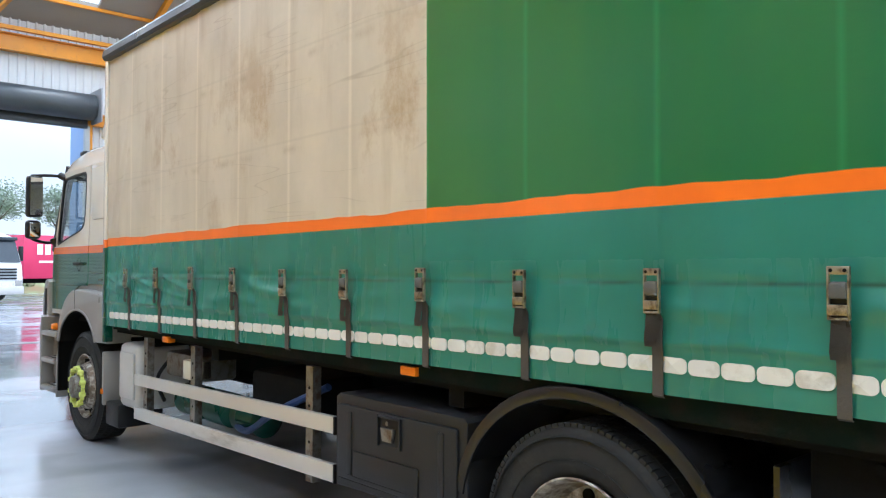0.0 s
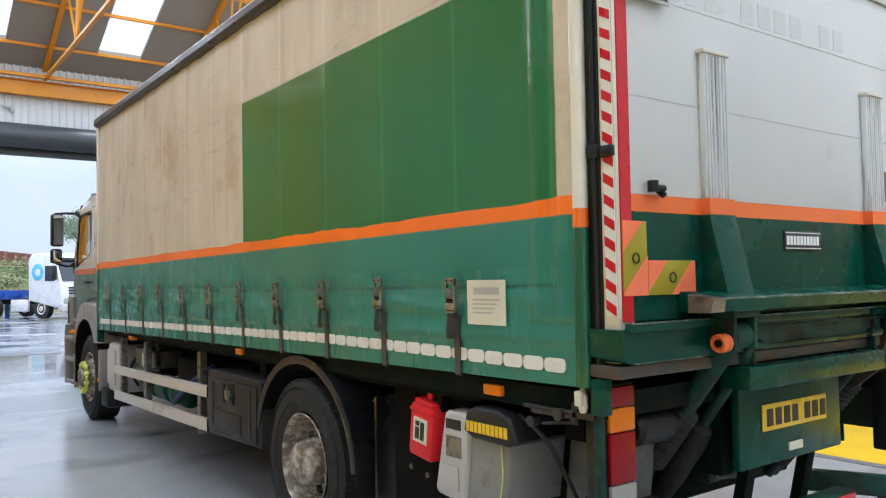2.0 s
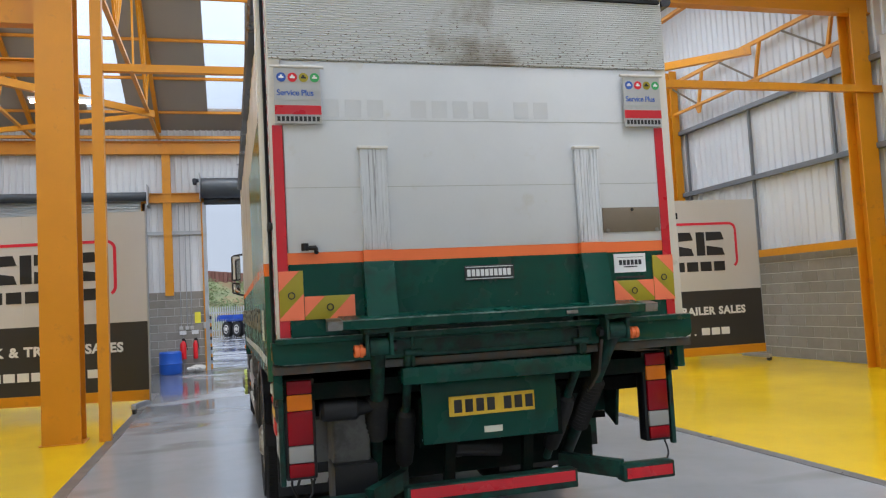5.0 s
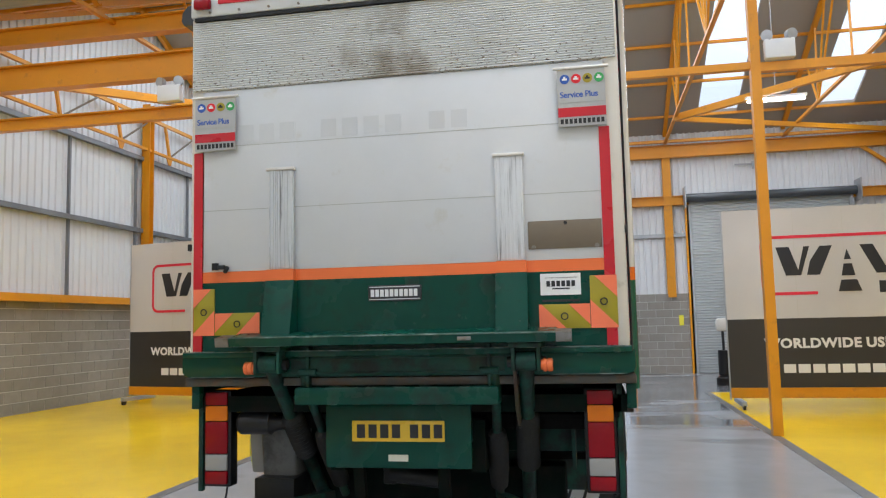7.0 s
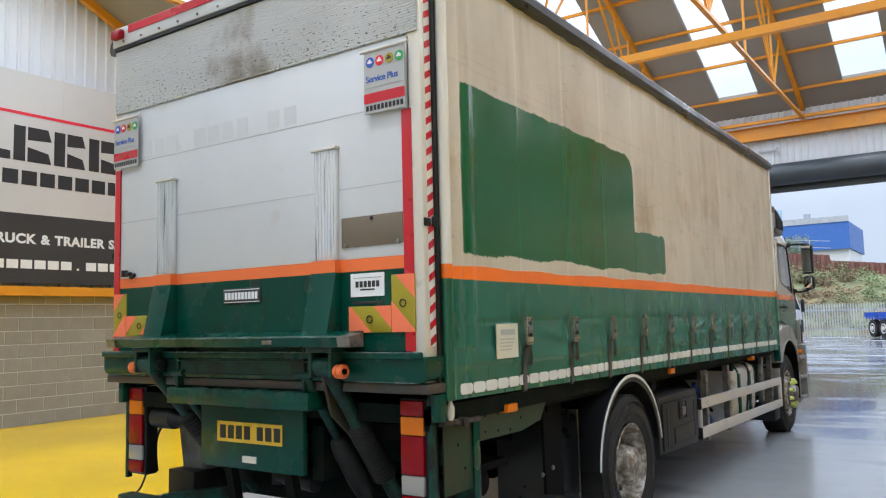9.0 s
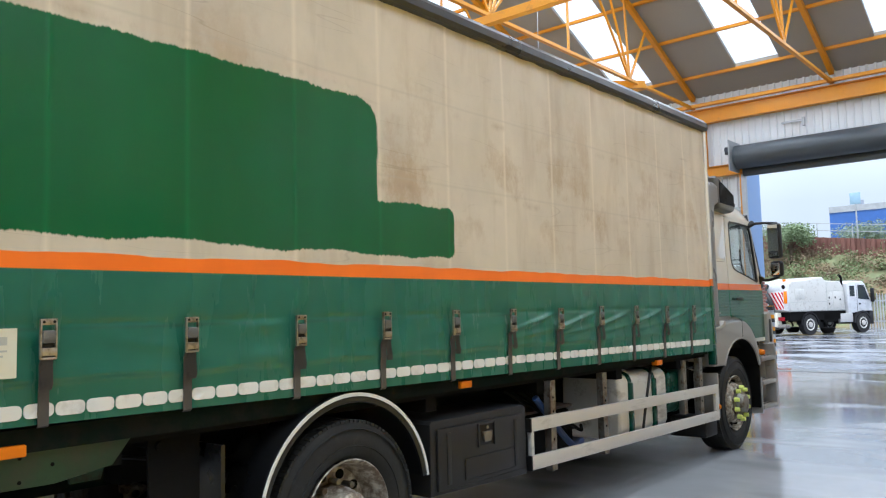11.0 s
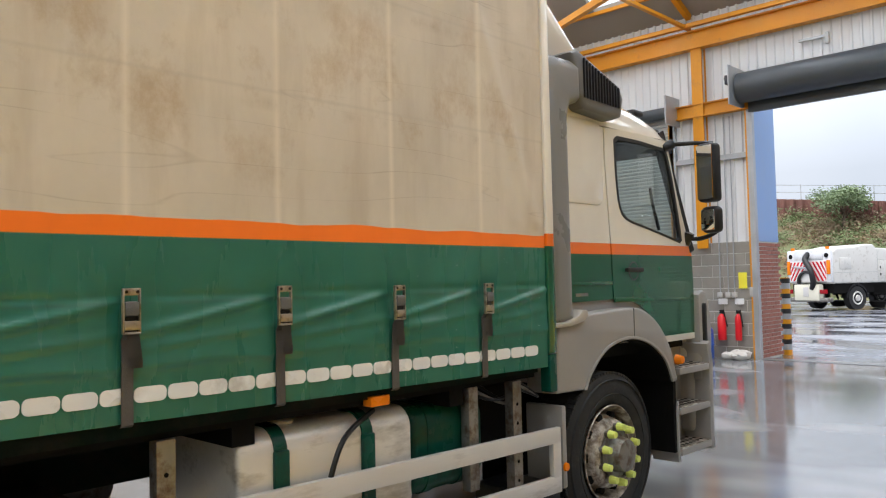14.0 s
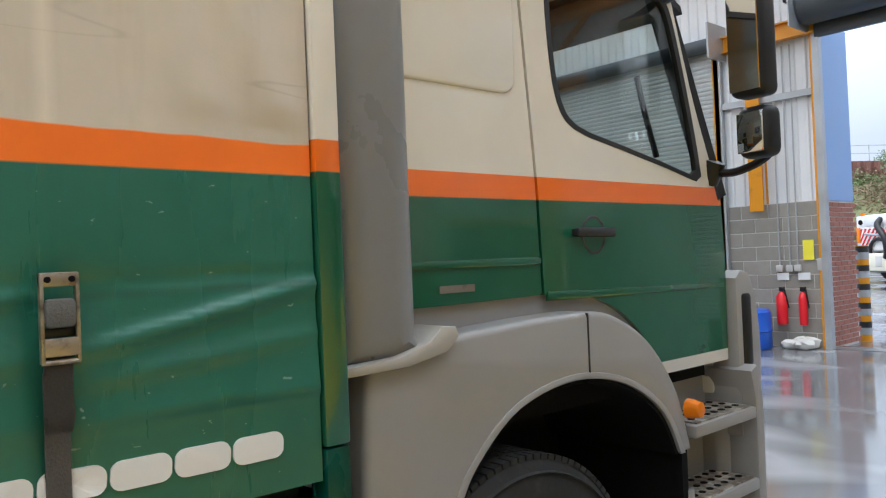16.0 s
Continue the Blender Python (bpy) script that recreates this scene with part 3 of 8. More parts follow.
for i, (a, b) in enumerate(SH):
    cladding("wall_north_head_%d" % (i + 1), (a, YF), (b, YF), DZ + 0.1, EAVE + 0.3, (0, 1), "white ribbed steel cladding above a roller door", pitch=0.16)

# roof: ceiling sheets between rooflights, one mesh per slope
STRIPS = [(-7.92, -6.94), (-4.92, -3.94), (-1.88, -0.9), (1.02, 2.0), (4.04, 5.06), (7.02, 8.0)]


def roof_slope(name, y0, y1, cut0, cut1):
    """The lining of one slope with openings for the rooflights, from y0 (eaves) to y1 (ridge)."""
    m = Mesh()
    z = lambda y: roof_z(y)
    edges = [XL - 0.3] + [v for ab in STRIPS for v in ab] + [XR + 0.3]
    for i in range(len(edges) - 1):
        spans = [(y0, y1)] if i % 2 == 0 else [(y0, y0 + (y1 - y0) * cut0), (y0 + (y1 - y0) * cut1, y1)]
        for a, b in spans:
            m.prism([(a, z(a)), (b, z(b)), (b, z(b) + 0.08), (a, z(a) + 0.08)], "x", edges[i], edges[i + 1])
    return solid(name, m, M_roof, "pale grey lined roof slope", "ceiling", kind="structure", smooth=0)


eps = 0.002
roof_slope("ceiling_1", YF + 0.05, 12.45 + eps, 0.14, 0.9)
roof_slope("ceiling_2", VALLEY + eps, 12.45, 0.14, 0.9)
roof_slope("ceiling_3", VALLEY, 0.35 + eps, 0.14, 0.9)
roof_slope("ceiling_4", -5.7 + eps, 0.35, 0.14, 0.9)
roof_slope("ceiling_5", -5.7, YB - 0.2, 0.14, 0.9)
# rearmost slope's rooflights are out of view, added to light the lorry's rear
for (y0, y1) in ((YF + 0.05, 12.45), (VALLEY, 12.45), (VALLEY, 0.35), (-5.7, 0.35), (-5.7, YB - 0.2)):
    a, b = y0 + (y1 - y0) * 0.14, y0 + (y1 - y0) * 0.9
    for x0, x1 in STRIPS:
        ob = solid("rooflight_1", Mesh().prism([(a, roof_z(a) + 0.05), (b, roof_z(b) + 0.05), (b, roof_z(b) + 0.06), (a, roof_z(a) + 0.06)], "x", x0, x1), M_rooflight, "clear rooflight strip in the roof", "rooflight", "rooflights", "structure", smooth=0)
        ob.visible_shadow = False
        mid = Vector(((x0 + x1) / 2, (a + b) / 2, roof_z((a + b) / 2) - 0.13))
        nrm = Vector((0, 1 if y1 < y0 else -1, -1 / SLOPE)).normalized()
        slope_len = abs(b - a) * math.hypot(1, SLOPE)
        lamp = area("rooflight_daylight", mid, mid + Vector((0, -SLOPE * (1 if y0 > y1 else -1), -1)), x1 - x0, slope_len, LIGHT_ROOF * (0.8 if y0 < 0 else 0.72 if y0 > 15 else 1.0), (0.80, 0.92, 1.0))

# ---- steelwork ----
FRAMES = [-9.5, -6.35, -3.2, 0.0, 3.2, 6.35, 9.5]


def truss(x, y0, y1):
    """A light roof truss from y0 to y1 with a flat lower chord."""
    t = thing("roof_truss", (x, (y0 + y1) / 2, EAVE), "amber painted steel roof truss with angle braces", "roof truss", "roof trusses")
    ym = (y0 + y1) / 2
    zt = lambda y: roof_z(y) - 0.1
    lo = EAVE + 0.0
    part("rafter", Mesh().beam((x, y0, zt(y0)), (x, ym, zt(ym)), 0.1, 0.12), M_yellow_steel, t, smooth=0)
    part("rafter", Mesh().beam((x, y1, zt(y1)), (x, ym, zt(ym)), 0.1, 0.12), M_yellow_steel, t, smooth=0)
    part("lower_chord", Mesh().beam((x, y0, lo), (x, y1, lo), 0.08, 0.06), M_yellow_steel, t, smooth=0)
    for f, k in ((0.29, 1), (0.71, -1)):
        y = y0 + (y1 - y0) * f
        d = math.copysign(1.0, y1 - y0) * k
        for e in (-0.9, 0.12, 1.0, 2.3):
            q = y + d * e
            part("brace", Mesh().beam((x, y, lo), (x, q, zt(q) - 0.05), 0.04, 0.04, up=(1, 0, 0)), M_yellow_steel, t, smooth=0)
    part("king_post", Mesh().beam((x, ym, lo), (x, ym, zt(ym)), 0.04, 0.04, up=(1, 0, 0)), M_yellow_steel, t, smooth=0)
    return t


for x in FRAMES[1:-1]:
    truss(x, YF - 0.12, VALLEY)
    truss(x, VALLEY, -5.7)


def wall_girder(x):
    """A lattice girder along a side wall, with hanging gusset plates and the rafter of the gable over it."""
    t = thing("wall_girder", (x, 12, 6), "amber painted lattice girder along the side wall", "lattice girder", "wall girders")
    lo, hi, y0, y1 = 5.88, 6.66, VALLEY + 0.5, YF - 0.3
    part("lower_chord", Mesh().beam((x, y0, lo), (x, y1, lo), 0.07, 0.06), M_yellow_steel, t, smooth=0)
    part("upper_chord", Mesh().beam((x, y0, hi), (x, y1, hi), 0.07, 0.08), M_yellow_steel, t, smooth=0)
    for k in range(6):
        y = 7.55 + k * 2.08
        part("gusset", Mesh().prism([(y - 0.16, lo + 0.02), (y + 0.16, lo + 0.02), (y + 0.05, lo - 0.2), (y - 0.05, lo - 0.2)], "x", x - 0.01, x + 0.01), M_yellow_steel, t, smooth=0)
        part("web", Mesh().beam((x, y, lo), (x, y - 0.22, hi), 0.06, 0.06, up=(1, 0, 0)), M_yellow_steel, t, smooth=0)
        part("web", Mesh().beam((x, y, lo), (x, min(y + 1.25, y1), hi), 0.035, 0.035, up=(1, 0, 0)), M_brown, t, smooth=0)
    for a, b in ((YF - 0.1, 12.45), (VALLEY, 12.45), (VALLEY, 0.35), (-5.7, 0.35)):
        part("gable_rafter", Mesh().beam((x, a, roof_z(a) - 0.1), (x, b, roof_z(b) - 0.1), 0.1, 0.14), M_yellow_steel, t, smooth=0)


wall_girder(XR - 0.22)
wall_girder(XL + 0.22)
pur = 1.28
for k, (y0, sgn) in enumerate(((YF, -1), (VALLEY, 1), (VALLEY, -1), (-5.7, 1))):
    for i in range(5):
        y = y0 + sgn * (0.8 + i * pur)
        if abs(y - y0) < 6.0:
            solid("purlin", Mesh().box(XL, XR, y - 0.03, y + 0.03, roof_z(y) - 0.075, roof_z(y) - 0.005), M_yellow_steel, "amber painted steel roof purlin", "purlin", "purlins", smooth=0)

solid("eaves_beam", Mesh().ibeam((XL, YF - 0.14, 6.2), (XR, YF - 0.14, 6.2), 0.2, 0.36), M_yellow_steel, "deep amber painted steel beam along the eaves", "steel beam", smooth=0)
solid("gutter_angle", Mesh().box(XL, XR, YF - 0.36, YF - 0.26, 6.42, 6.5), M_yellow_steel, "amber painted angle along the eaves", "steel angle", smooth=0)
for x in (-3.05, 3.2):
    solid("wall_column", Mesh().ibeam((x, YF - 0.1, BLK - 0.1), (x, YF - 0.1, 6.02), 0.22, 0.18, up=(0, 1, 0)), M_yellow_steel, "amber painted steel column on the front wall", "steel column", "front columns", smooth=0)
for x in (XL + 0.25, XR - 0.25):
    solid("wall_column", Mesh().ibeam((x, YF - 0.2, 0), (x, YF - 0.2, 6.02), 0.24, 0.24, up=(0, 1, 0)), M_yellow_steel, "amber painted steel corner column", "steel column", "corner columns", smooth=0)
    s = 1 if x > 0 else -1
    solid("knee_brace", Mesh().beam((x, YF - 0.14, 5.2), (x - s * 1.1, YF - 0.14, 6.05), 0.09, 0.09), M_yellow_steel, "amber painted steel knee brace at a corner column", "steel brace", smooth=0)
for x0, x1 in ((-3.65, DX0), (DX1, 3.76), (XL, -8.0), (8.03, XR)):
    solid("door_head_rail", Mesh().ibeam((x0, YF - 0.13, 4.8), (x1, YF - 0.13, 4.8), 0.16, 0.26), M_yellow_steel, "amber painted steel rail at door head height", "steel rail", smooth=0)
for x in (-3.68, DX0 - 0.04, DX1 + 0.06, 3.7):
    solid("door_post", Mesh().box(x - 0.05, x + 0.05, YF - 0.12, YF - 0.035, 0, 4.72), M_yellow_steel, "slim amber painted steel door post", "door post", "door posts", smooth=0)
# the line of inner columns and its beams
YC = 6.8                                        # line of the inner columns
solid("inner_column", Mesh().ibeam((-3.56, YC, 0), (-3.56, YC, 6.3), 0.46, 0.38, 0.022, up=(0, 1, 0)).box(-3.82, -3.3, YC - 0.22, YC + 0.22, 0, 0.015), M_yellow_steel, "broad amber painted steel column in the floor", "steel column", smooth=0)
solid("inner_post", Mesh().box(-3.12, -2.98, YC - 0.2, YC - 0.06, 0, 6.04), M_yellow_steel, "slim amber painted box section post", "steel post", "inner posts", smooth=0)
solid("inner_post", Mesh().box(3.235, 3.36, 6.6, 6.74, 0, 6.4), M_yellow_steel, "slim amber painted box section post", "steel post", "inner posts", smooth=0)
for x in (XL + 0.33, XR - 0.3):
    solid("side_column", Mesh().ibeam((x, YC + 0.05, 0), (x, YC + 0.05, 6.3), 0.36, 0.3, 0.02, up=(0, 1, 0)), M_yellow_steel, "amber painted steel column at the side wall", "steel column", "side columns", smooth=0)
    for y in (12.85, 0.35):
        xc = XR - 0.2 if x > 0 else XL + 0.2
        solid("side_column", Mesh().ibeam((xc, y, 0), (xc, y, 7.0), 0.2, 0.2, 0.015, up=(0, 1, 0)), M_yellow_steel, "amber painted steel column at the side wall", "steel column", "side columns", smooth=0)
solid("crane_beam", Mesh().ibeam((XL, YC, 5.66), (-3.8, YC, 5.66), 0.2, 0.42), M_yellow_steel, "deep amber painted steel beam between columns", "steel beam", smooth=0)
solid("valley_beam", Mesh().ibeam((XL, YC, 6.36), (XR, YC, 6.36), 0.2, 0.3), M_yellow_steel, "amber painted steel beam under the roof valley", "steel beam", smooth=0)
solid("tie_beam", Mesh().ibeam((XL, YC, 4.9), (-3.8, YC, 4.9), 0.14, 0.2), M_yellow_steel, "amber painted steel tie between columns", "steel beam", "tie beams", smooth=0)
solid("tie_beam", Mesh().box(-2.98, 3.235, 6.62, 6.72, 4.82, 4.92), M_yellow_steel, "amber painted steel tie between columns", "steel beam", "tie beams", smooth=0)
solid("tie_beam", Mesh().box(3.36, XR, 6.62, 6.72, 4.78, 4.9), M_yellow_steel, "amber painted steel tie between columns", "steel beam", "tie beams", smooth=0)
for x, x2 in ((-3.1, -9.2), (3.2, 9.2)):
    solid("wind_brace", Mesh().beam((x, 15.4, 6.42), (x2, VALLEY + 3.0, 6.42), 0.12, 0.16), M_yellow_steel, "amber painted steel wind brace under the trusses", "steel brace", "wind braces", smooth=0)
    solid("wind_brace", Mesh().beam((x, 15.4, 6.4), (x2, YF - 0.3, 6.4), 0.1, 0.12), M_yellow_steel, "amber painted steel wind brace under the trusses", "steel brace", "wind braces", smooth=0)
# sheeting rails on the side walls
# galvanised grey darkened, as these rails stand in shade
M_rail = surface("shaded_steel_rail", (0.20, 0.21, 0.225), 0.45, metal=0.3, var=0.15, bump=0.05)
for x, s in ((XL + 0.1, 1), (XR - 0.1, -1)):
    for z in ((3.9, 5.65) if s > 0 else (3.85, 5.4)):
        solid("sheeting_rail", Mesh().box(x - 0.06, x + 0.06, YB, YF, z - 0.05, z + 0.05), M_rail, "grey steel sheeting rail along the side wall", "sheeting rail", "sheeting rails", smooth=0)
    solid("wall_capping", Mesh().box(x - 0.09, x + 0.13 * s, YB, YF - 0.01, 2.12, 2.27), M_yellow_steel, "amber painted steel rail on top of the block wall", "steel rail", smooth=0)
    for y in [v for v in np.arange(-9.1, YF, 2.4)]:
        solid("wall_strut", Mesh().box(x - 0.03, x + 0.03, y - 0.025, y + 0.025, 2.275, 5.62 if s > 0 else 5.37), M_rail, "slim grey steel strut on the side wall", "wall strut", "wall struts", smooth=0)
for x0, x1 in ((-3.6, DX0 - 0.1), (DX1 + 0.12, 3.64)):
    solid("sheeting_rail", Mesh().box(x0, x1, YF - 0.1, YF - 0.035, 3.78, 3.88), M_galv, "galvanised sheeting rail between the doors", "sheeting rail", "sheeting rails", smooth=0)


# ---- roller doors ----
def shutter(name, x0, x1, label):
    t = thing(name, ((x0 + x1) / 2, YF - 0.1, 0), label, "roller door", kind="structure")
    pts, n = [], 66
    h = 4.88 / n
    for i in range(n):
        for f, d in ((0, 0), (0.12, 0.0), (0.3, 0.022), (0.7, 0.022), (0.88, 0)):
            pts.append((d, (i + f) * h))
    m = Mesh()
    m.strip([Vector((x0, YF - 0.06 - d, z)) for d, z in pts], [Vector((x1, YF - 0.06 - d, z)) for d, z in pts])
    part("curtain", m, M_shutter, t, smooth=50)
    for x in (x0, x1):
        part("guide", Mesh().box(x - 0.06, x + 0.06, YF - 0.12, YF - 0.035, 0, 4.66), M_galv, t, smooth=0)
    part("roll", Mesh().rod((x0 - 0.1, YF - 0.25, 4.84), (x1 + 0.1, YF - 0.25, 4.84), 0.12, seg=24), M_roller, t)
    part("end_plate", Mesh().box(x0 - 0.14, x0 - 0.11, YF - 0.6, YF - 0.04, 4.55, 5.12), M_galv, t, smooth=0)
    part("end_plate", Mesh().box(x1 + 0.11, x1 + 0.14, YF - 0.6, YF - 0.04, 4.55, 5.12), M_galv, t, smooth=0)
    return t


shutter("door_1", -7.95, -3.65, "closed galvanised roller shutter door")
shutter("door_3", 3.76, 7.98, "closed galvanised roller shutter door")
od = thing("door_2", (0, YF - 0.3, DZ), "rolled up slate grey roller shutter over an open doorway", "roller door", kind="structure")
part("roll", Mesh().rod((DX0 - 0.05, YF - 0.36, 5.03), (DX1 + 0.05, YF - 0.36, 5.03), 0.28, seg=40), M_roller, od)
part("bottom_bar", Mesh().box(DX0, DX1, YF - 0.16, YF - 0.06, DZ - 0.08, DZ + 0.12, 0.01), M_roller, od)
part("bottom_rail", Mesh().box(DX0, DX1, YF - 0.14, YF - 0.1, DZ - 0.02, DZ + 0.09, 0.005), M_shutter, od, "galvanised bottom rail")
for x in (DX0, DX1):
    part("guide", Mesh().box(x - 0.05, x + 0.05, YF - 0.14, YF - 0.03, 0, 4.7), M_galv, od, smooth=0)
    part("end_plate", Mesh().box(x - 0.09 if x < 0 else x + 0.07, x - 0.07 if x < 0 else x + 0.09, YF - 0.8, YF - 0.04, 4.68, 5.4), M_galv, od, smooth=0)
part("motor", Mesh().rod((DX0 - 0.08, YF - 0.5, 5.22), (DX0 - 0.2, YF - 0.5, 5.22), 0.055, seg=20).box(DX0 - 0.26, DX0 - 0.16, YF - 0.56, YF - 0.44, 5.1, 5.28, 0.02), surface("navy_motor_paint", (0.012, 0.016, 0.03), 0.4), od, "navy blue door motor")
part("motor_cover", Mesh().rod((DX0 - 0.2, YF - 0.5, 5.22), (DX0 - 0.27, YF - 0.5, 5.22), 0.055, 0.04, seg=20), M_black, od)
# reveal of the doorway, seen beyond the guide
M_blue_sheet = surface("pale_blue_cladding", (0.22, 0.36, 0.62), 0.45, var=0.05, bump=0.02)
M_brick_red = surface("red_brick", (0.34, 0.13, 0.09), 0.85, var=0.15, scale=8, bump=0.3, each=0.3)
for x, s in ((DX0, -1), (DX1, 1)):
    solid("door_reveal", Mesh().box(x + s * 0.02, x + s * 0.25, YF + 0.07, YF + 1.1, BLK, DZ + 0.2), M_blue_sheet, "pale blue flashing at the side of the doorway", "flashing", kind="structure", smooth=0)
    pier = solid("door_pier", Mesh().box(x + s * 0.03, x + s * 0.3, YF + 0.07, YF + 1.08, -0.03, BLK - 0.002), M_mortar, "brick pier at the doorway", "brick pier", kind="structure", smooth=0)
    bm_ = Mesh().box(-0.02, 0.02, -0.105, 0.105, -0.032, 0.032, 0.004, seg=1).mesh("brick", M_brick_red)
    for k in range(29):
        for j in range(4 if k % 2 else 5):
            b = new("brick", bm_)
            b.parent = pier
            b.location = (x + s * 0.04, YF + 0.18 + j * 0.222 + (0.111 if k % 2 else 0.0), 0.04 + k * 0.075)
    bo = thing("bollard", (x + s * 0.02, YF + 1.35, -0.03), "yellow and black banded steel bollard outside the doorway", "bollard", "bollards")
    part("tube", Mesh().rod((x + s * 0.02, YF + 1.35, -0.03), (x + s * 0.02, YF + 1.35, 1.5), 0.09, seg=24), M_yellow_steel, bo)
    for k in range(5):
        part("band", Mesh().rod((x + s * 0.02, YF + 1.35, 0.08 + k * 0.3), (x + s * 0.02, YF + 1.35, 0.19 + k * 0.3), 0.093, seg=24), M_galv, bo, "grey reflective band")
        part("band", Mesh().rod((x + s * 0.02, YF + 1.35, 0.19 + k * 0.3), (x + s * 0.02, YF + 1.35, 0.285 + k * 0.3), 0.094, seg=24), M_ink, bo, "black band")


# ---- banners ----
def logo(parent, put, W, H, split, a):
    """The banner's print: x to the right and z up from the lower left corner; a stretches the heights above the split."""
    Z = lambda z: split + a * z
    left, right, top, low, r, w = 0.58, 5.42, Z(1.36), Z(0.38), 0.16, 0.05
    # open crimson frame round the name
    for x0, x1, z0, z1 in ((left + r, right - r, top - w, top), (left, left + w, low + r, top - r), (left + r, 1.45, low, low + w), (right - w, right, low + 0.22, top - r)):
        part("frame_bar", Mesh().box(x0, x1, -0.004, 0.003, z0, z1).move(put), M_banner_red, parent, smooth=0)
    for cx, cz, q in ((left + r, top - r, 1), (right - r, top - r, 0), (left + r, low + r, 2), (right - r, low + 0.22, 3)):
        ang = [math.pi / 2 * (q + i / 6) for i in range(7 if q != 3 else 5)]
        if q == 3:
            ang = [math.pi * 2 - i * math.pi / 12 for i in range(5)]
        pts = [(cx + r * math.cos(t), cz + r * math.sin(t)) for t in ang] + [(cx + (r - w) * math.cos(t), cz + (r - w) * math.sin(t)) for t in ang[::-1]]
        part("frame_corner", Mesh().prism(pts, "y", -0.004, 0.003).move(put), M_banner_red, parent, smooth=0)
    # the name: plain slanting and upright shapes
    zb, zt = Z(0.70), Z(1.17)
    h = zt - zb
    shapes = [[[(0.83, 1), (1.04, 1), (1.17, 0.18), (1.13, 0), (0.97, 0)]], [[(1.13, 0.0), (1.17, 0.18), (1.27, 1), (1.36, 1), (1.21, 0)]], [[(1.30, 0), (1.36, 0.5), (1.52, 1), (1.71, 1), (1.50, 0)]],
              [[(1.93, 0.86), (1.88, 0.5), (1.99, 0.5)]], [[(1.87, 0.35), (2.0, 0.35), (2.04, -0.06), (1.83, -0.06)]], [[(1.82, -0.2), (2.06, -0.2), (2.13, -0.6), (1.77, -0.6)]],
              [[(2.13, 1), (2.33, 1), (2.56, 0), (2.36, 0)]], [[(2.60, 0), (3.12, 0), (3.12, 0.24), (2.79, 0.28), (2.79, 1), (2.60, 1)]]]
    for x0, x1 in ((3.17, 3.80), (3.85, 4.41), (4.48, 5.12)):
        v = x1 - x0
        shapes.append([[(x0, 0), (x0 + 0.19, 0), (x0 + 0.19, 1), (x0, 1)], [(x0 + 0.23, 0.62), (x0 + v, 0.66), (x0 + v - 0.06, 1), (x0 + 0.23, 1)], [(x0 + 0.23, 0), (x0 + v, 0), (x0 + v - 0.05, 0.3), (x0 + 0.23, 0.42)]])
    for polys in shapes:
        for s in polys:
            part("name_shape", Mesh().prism([(u, zb + v * h) for u, v in s], "y", -0.004, 0.003).move(put), M_ink, parent, smooth=0)
    for i in range(9):
        x0 = 2.39 + i * 0.3075
        part("name_shape", Mesh().box(x0, x0 + 0.25, -0.004, 0.003, Z(0.385), Z(0.575)).move(put), M_ink, parent, smooth=0)
    tilt = Matrix.Rotation(radians(90), 4, "X")
    made, x = [], 0.0
    for word in "WORLDWIDE USED TRUCK & TRAILER SALES".split():
        ob = words(word, 0.215, Matrix.Identity(4), M_white, "slogan_word", parent, 0.002, 1.08, 0.0085)
        xs_ = [v.co.x for v in ob.data.vertices]
        made.append((ob, x - min(xs_)))
        x += max(xs_) - min(xs_) + 0.07
    stretch = Matrix.Diagonal((4.94 / (x - 0.07), 1, 1, 1))
    for ob, off in made:
        ob.data.transform(put @ Matrix.Translation((0.56, -0.003, split * 0.575)) @ tilt @ stretch @ Matrix.Translation((off, 0, 0)))
    for i in range(19):
        x0 = 0.85 + i * 0.2255
        if i != 15:
            part("name_shape", Mesh().box(x0, x0 + 0.185, -0.004, 0.003, split * 0.21, split * 0.335).move(put), M_white, parent, smooth=0)
    part("name_shape", Mesh().box(4.29, 4.33, -0.004, 0.003, split * 0.21, split * 0.24).move(put), M_white, parent, smooth=0)


def banner(name, put, W, H, split, a, standing, label):
    t = thing(name, put.translation, label, "banner", "banners")
    part("upper_panel", Mesh().box(0, W, 0, 0.03, split, H).move(put), M_banner_grey, t, "pale grey panel", smooth=0)
    part("lower_panel", Mesh().box(0, W, 0, 0.03, 0, split).move(put), M_banner_dark, t, "charcoal panel", smooth=0)
    for f in (0.19, 0.32, 0.66):
        part("seam", Mesh().box(W * f - 0.004, W * f + 0.004, -0.002, 0, split, H).move(put), M_mortar, t, smooth=0)
    logo(t, put @ Matrix.Translation((0, -0.002, 0)), W, H, split, a)
    if standing:
        part("base_rail", Mesh().box(0, W, -0.02, 0.06, -0.17, -0.002).move(put), M_yellow_steel, t, "amber base rail", smooth=0)
        for x in (0.15, W * 0.5, W - 0.15):
            f = part("foot", Mesh().box(x - 0.04, x + 0.04, -0.35, 0.55, -0.28, -0.2, 0.01).move(put), M_galv, t)
            part("castor", Mesh().rod((x - 0.02, -0.3, -put.translation.z + 0.055), (x + 0.02, -0.3, -put.translation.z + 0.055), 0.055).move(put), M_black, f)
        part("side_post", Mesh().box(-0.02, 0.0, 0, 0.04, -0.2, H).move(put), M_galv, t, smooth=0)
        part("side_post", Mesh().box(W, W + 0.02, 0, 0.04, -0.2, H).move(put), M_galv, t, smooth=0)
    return t


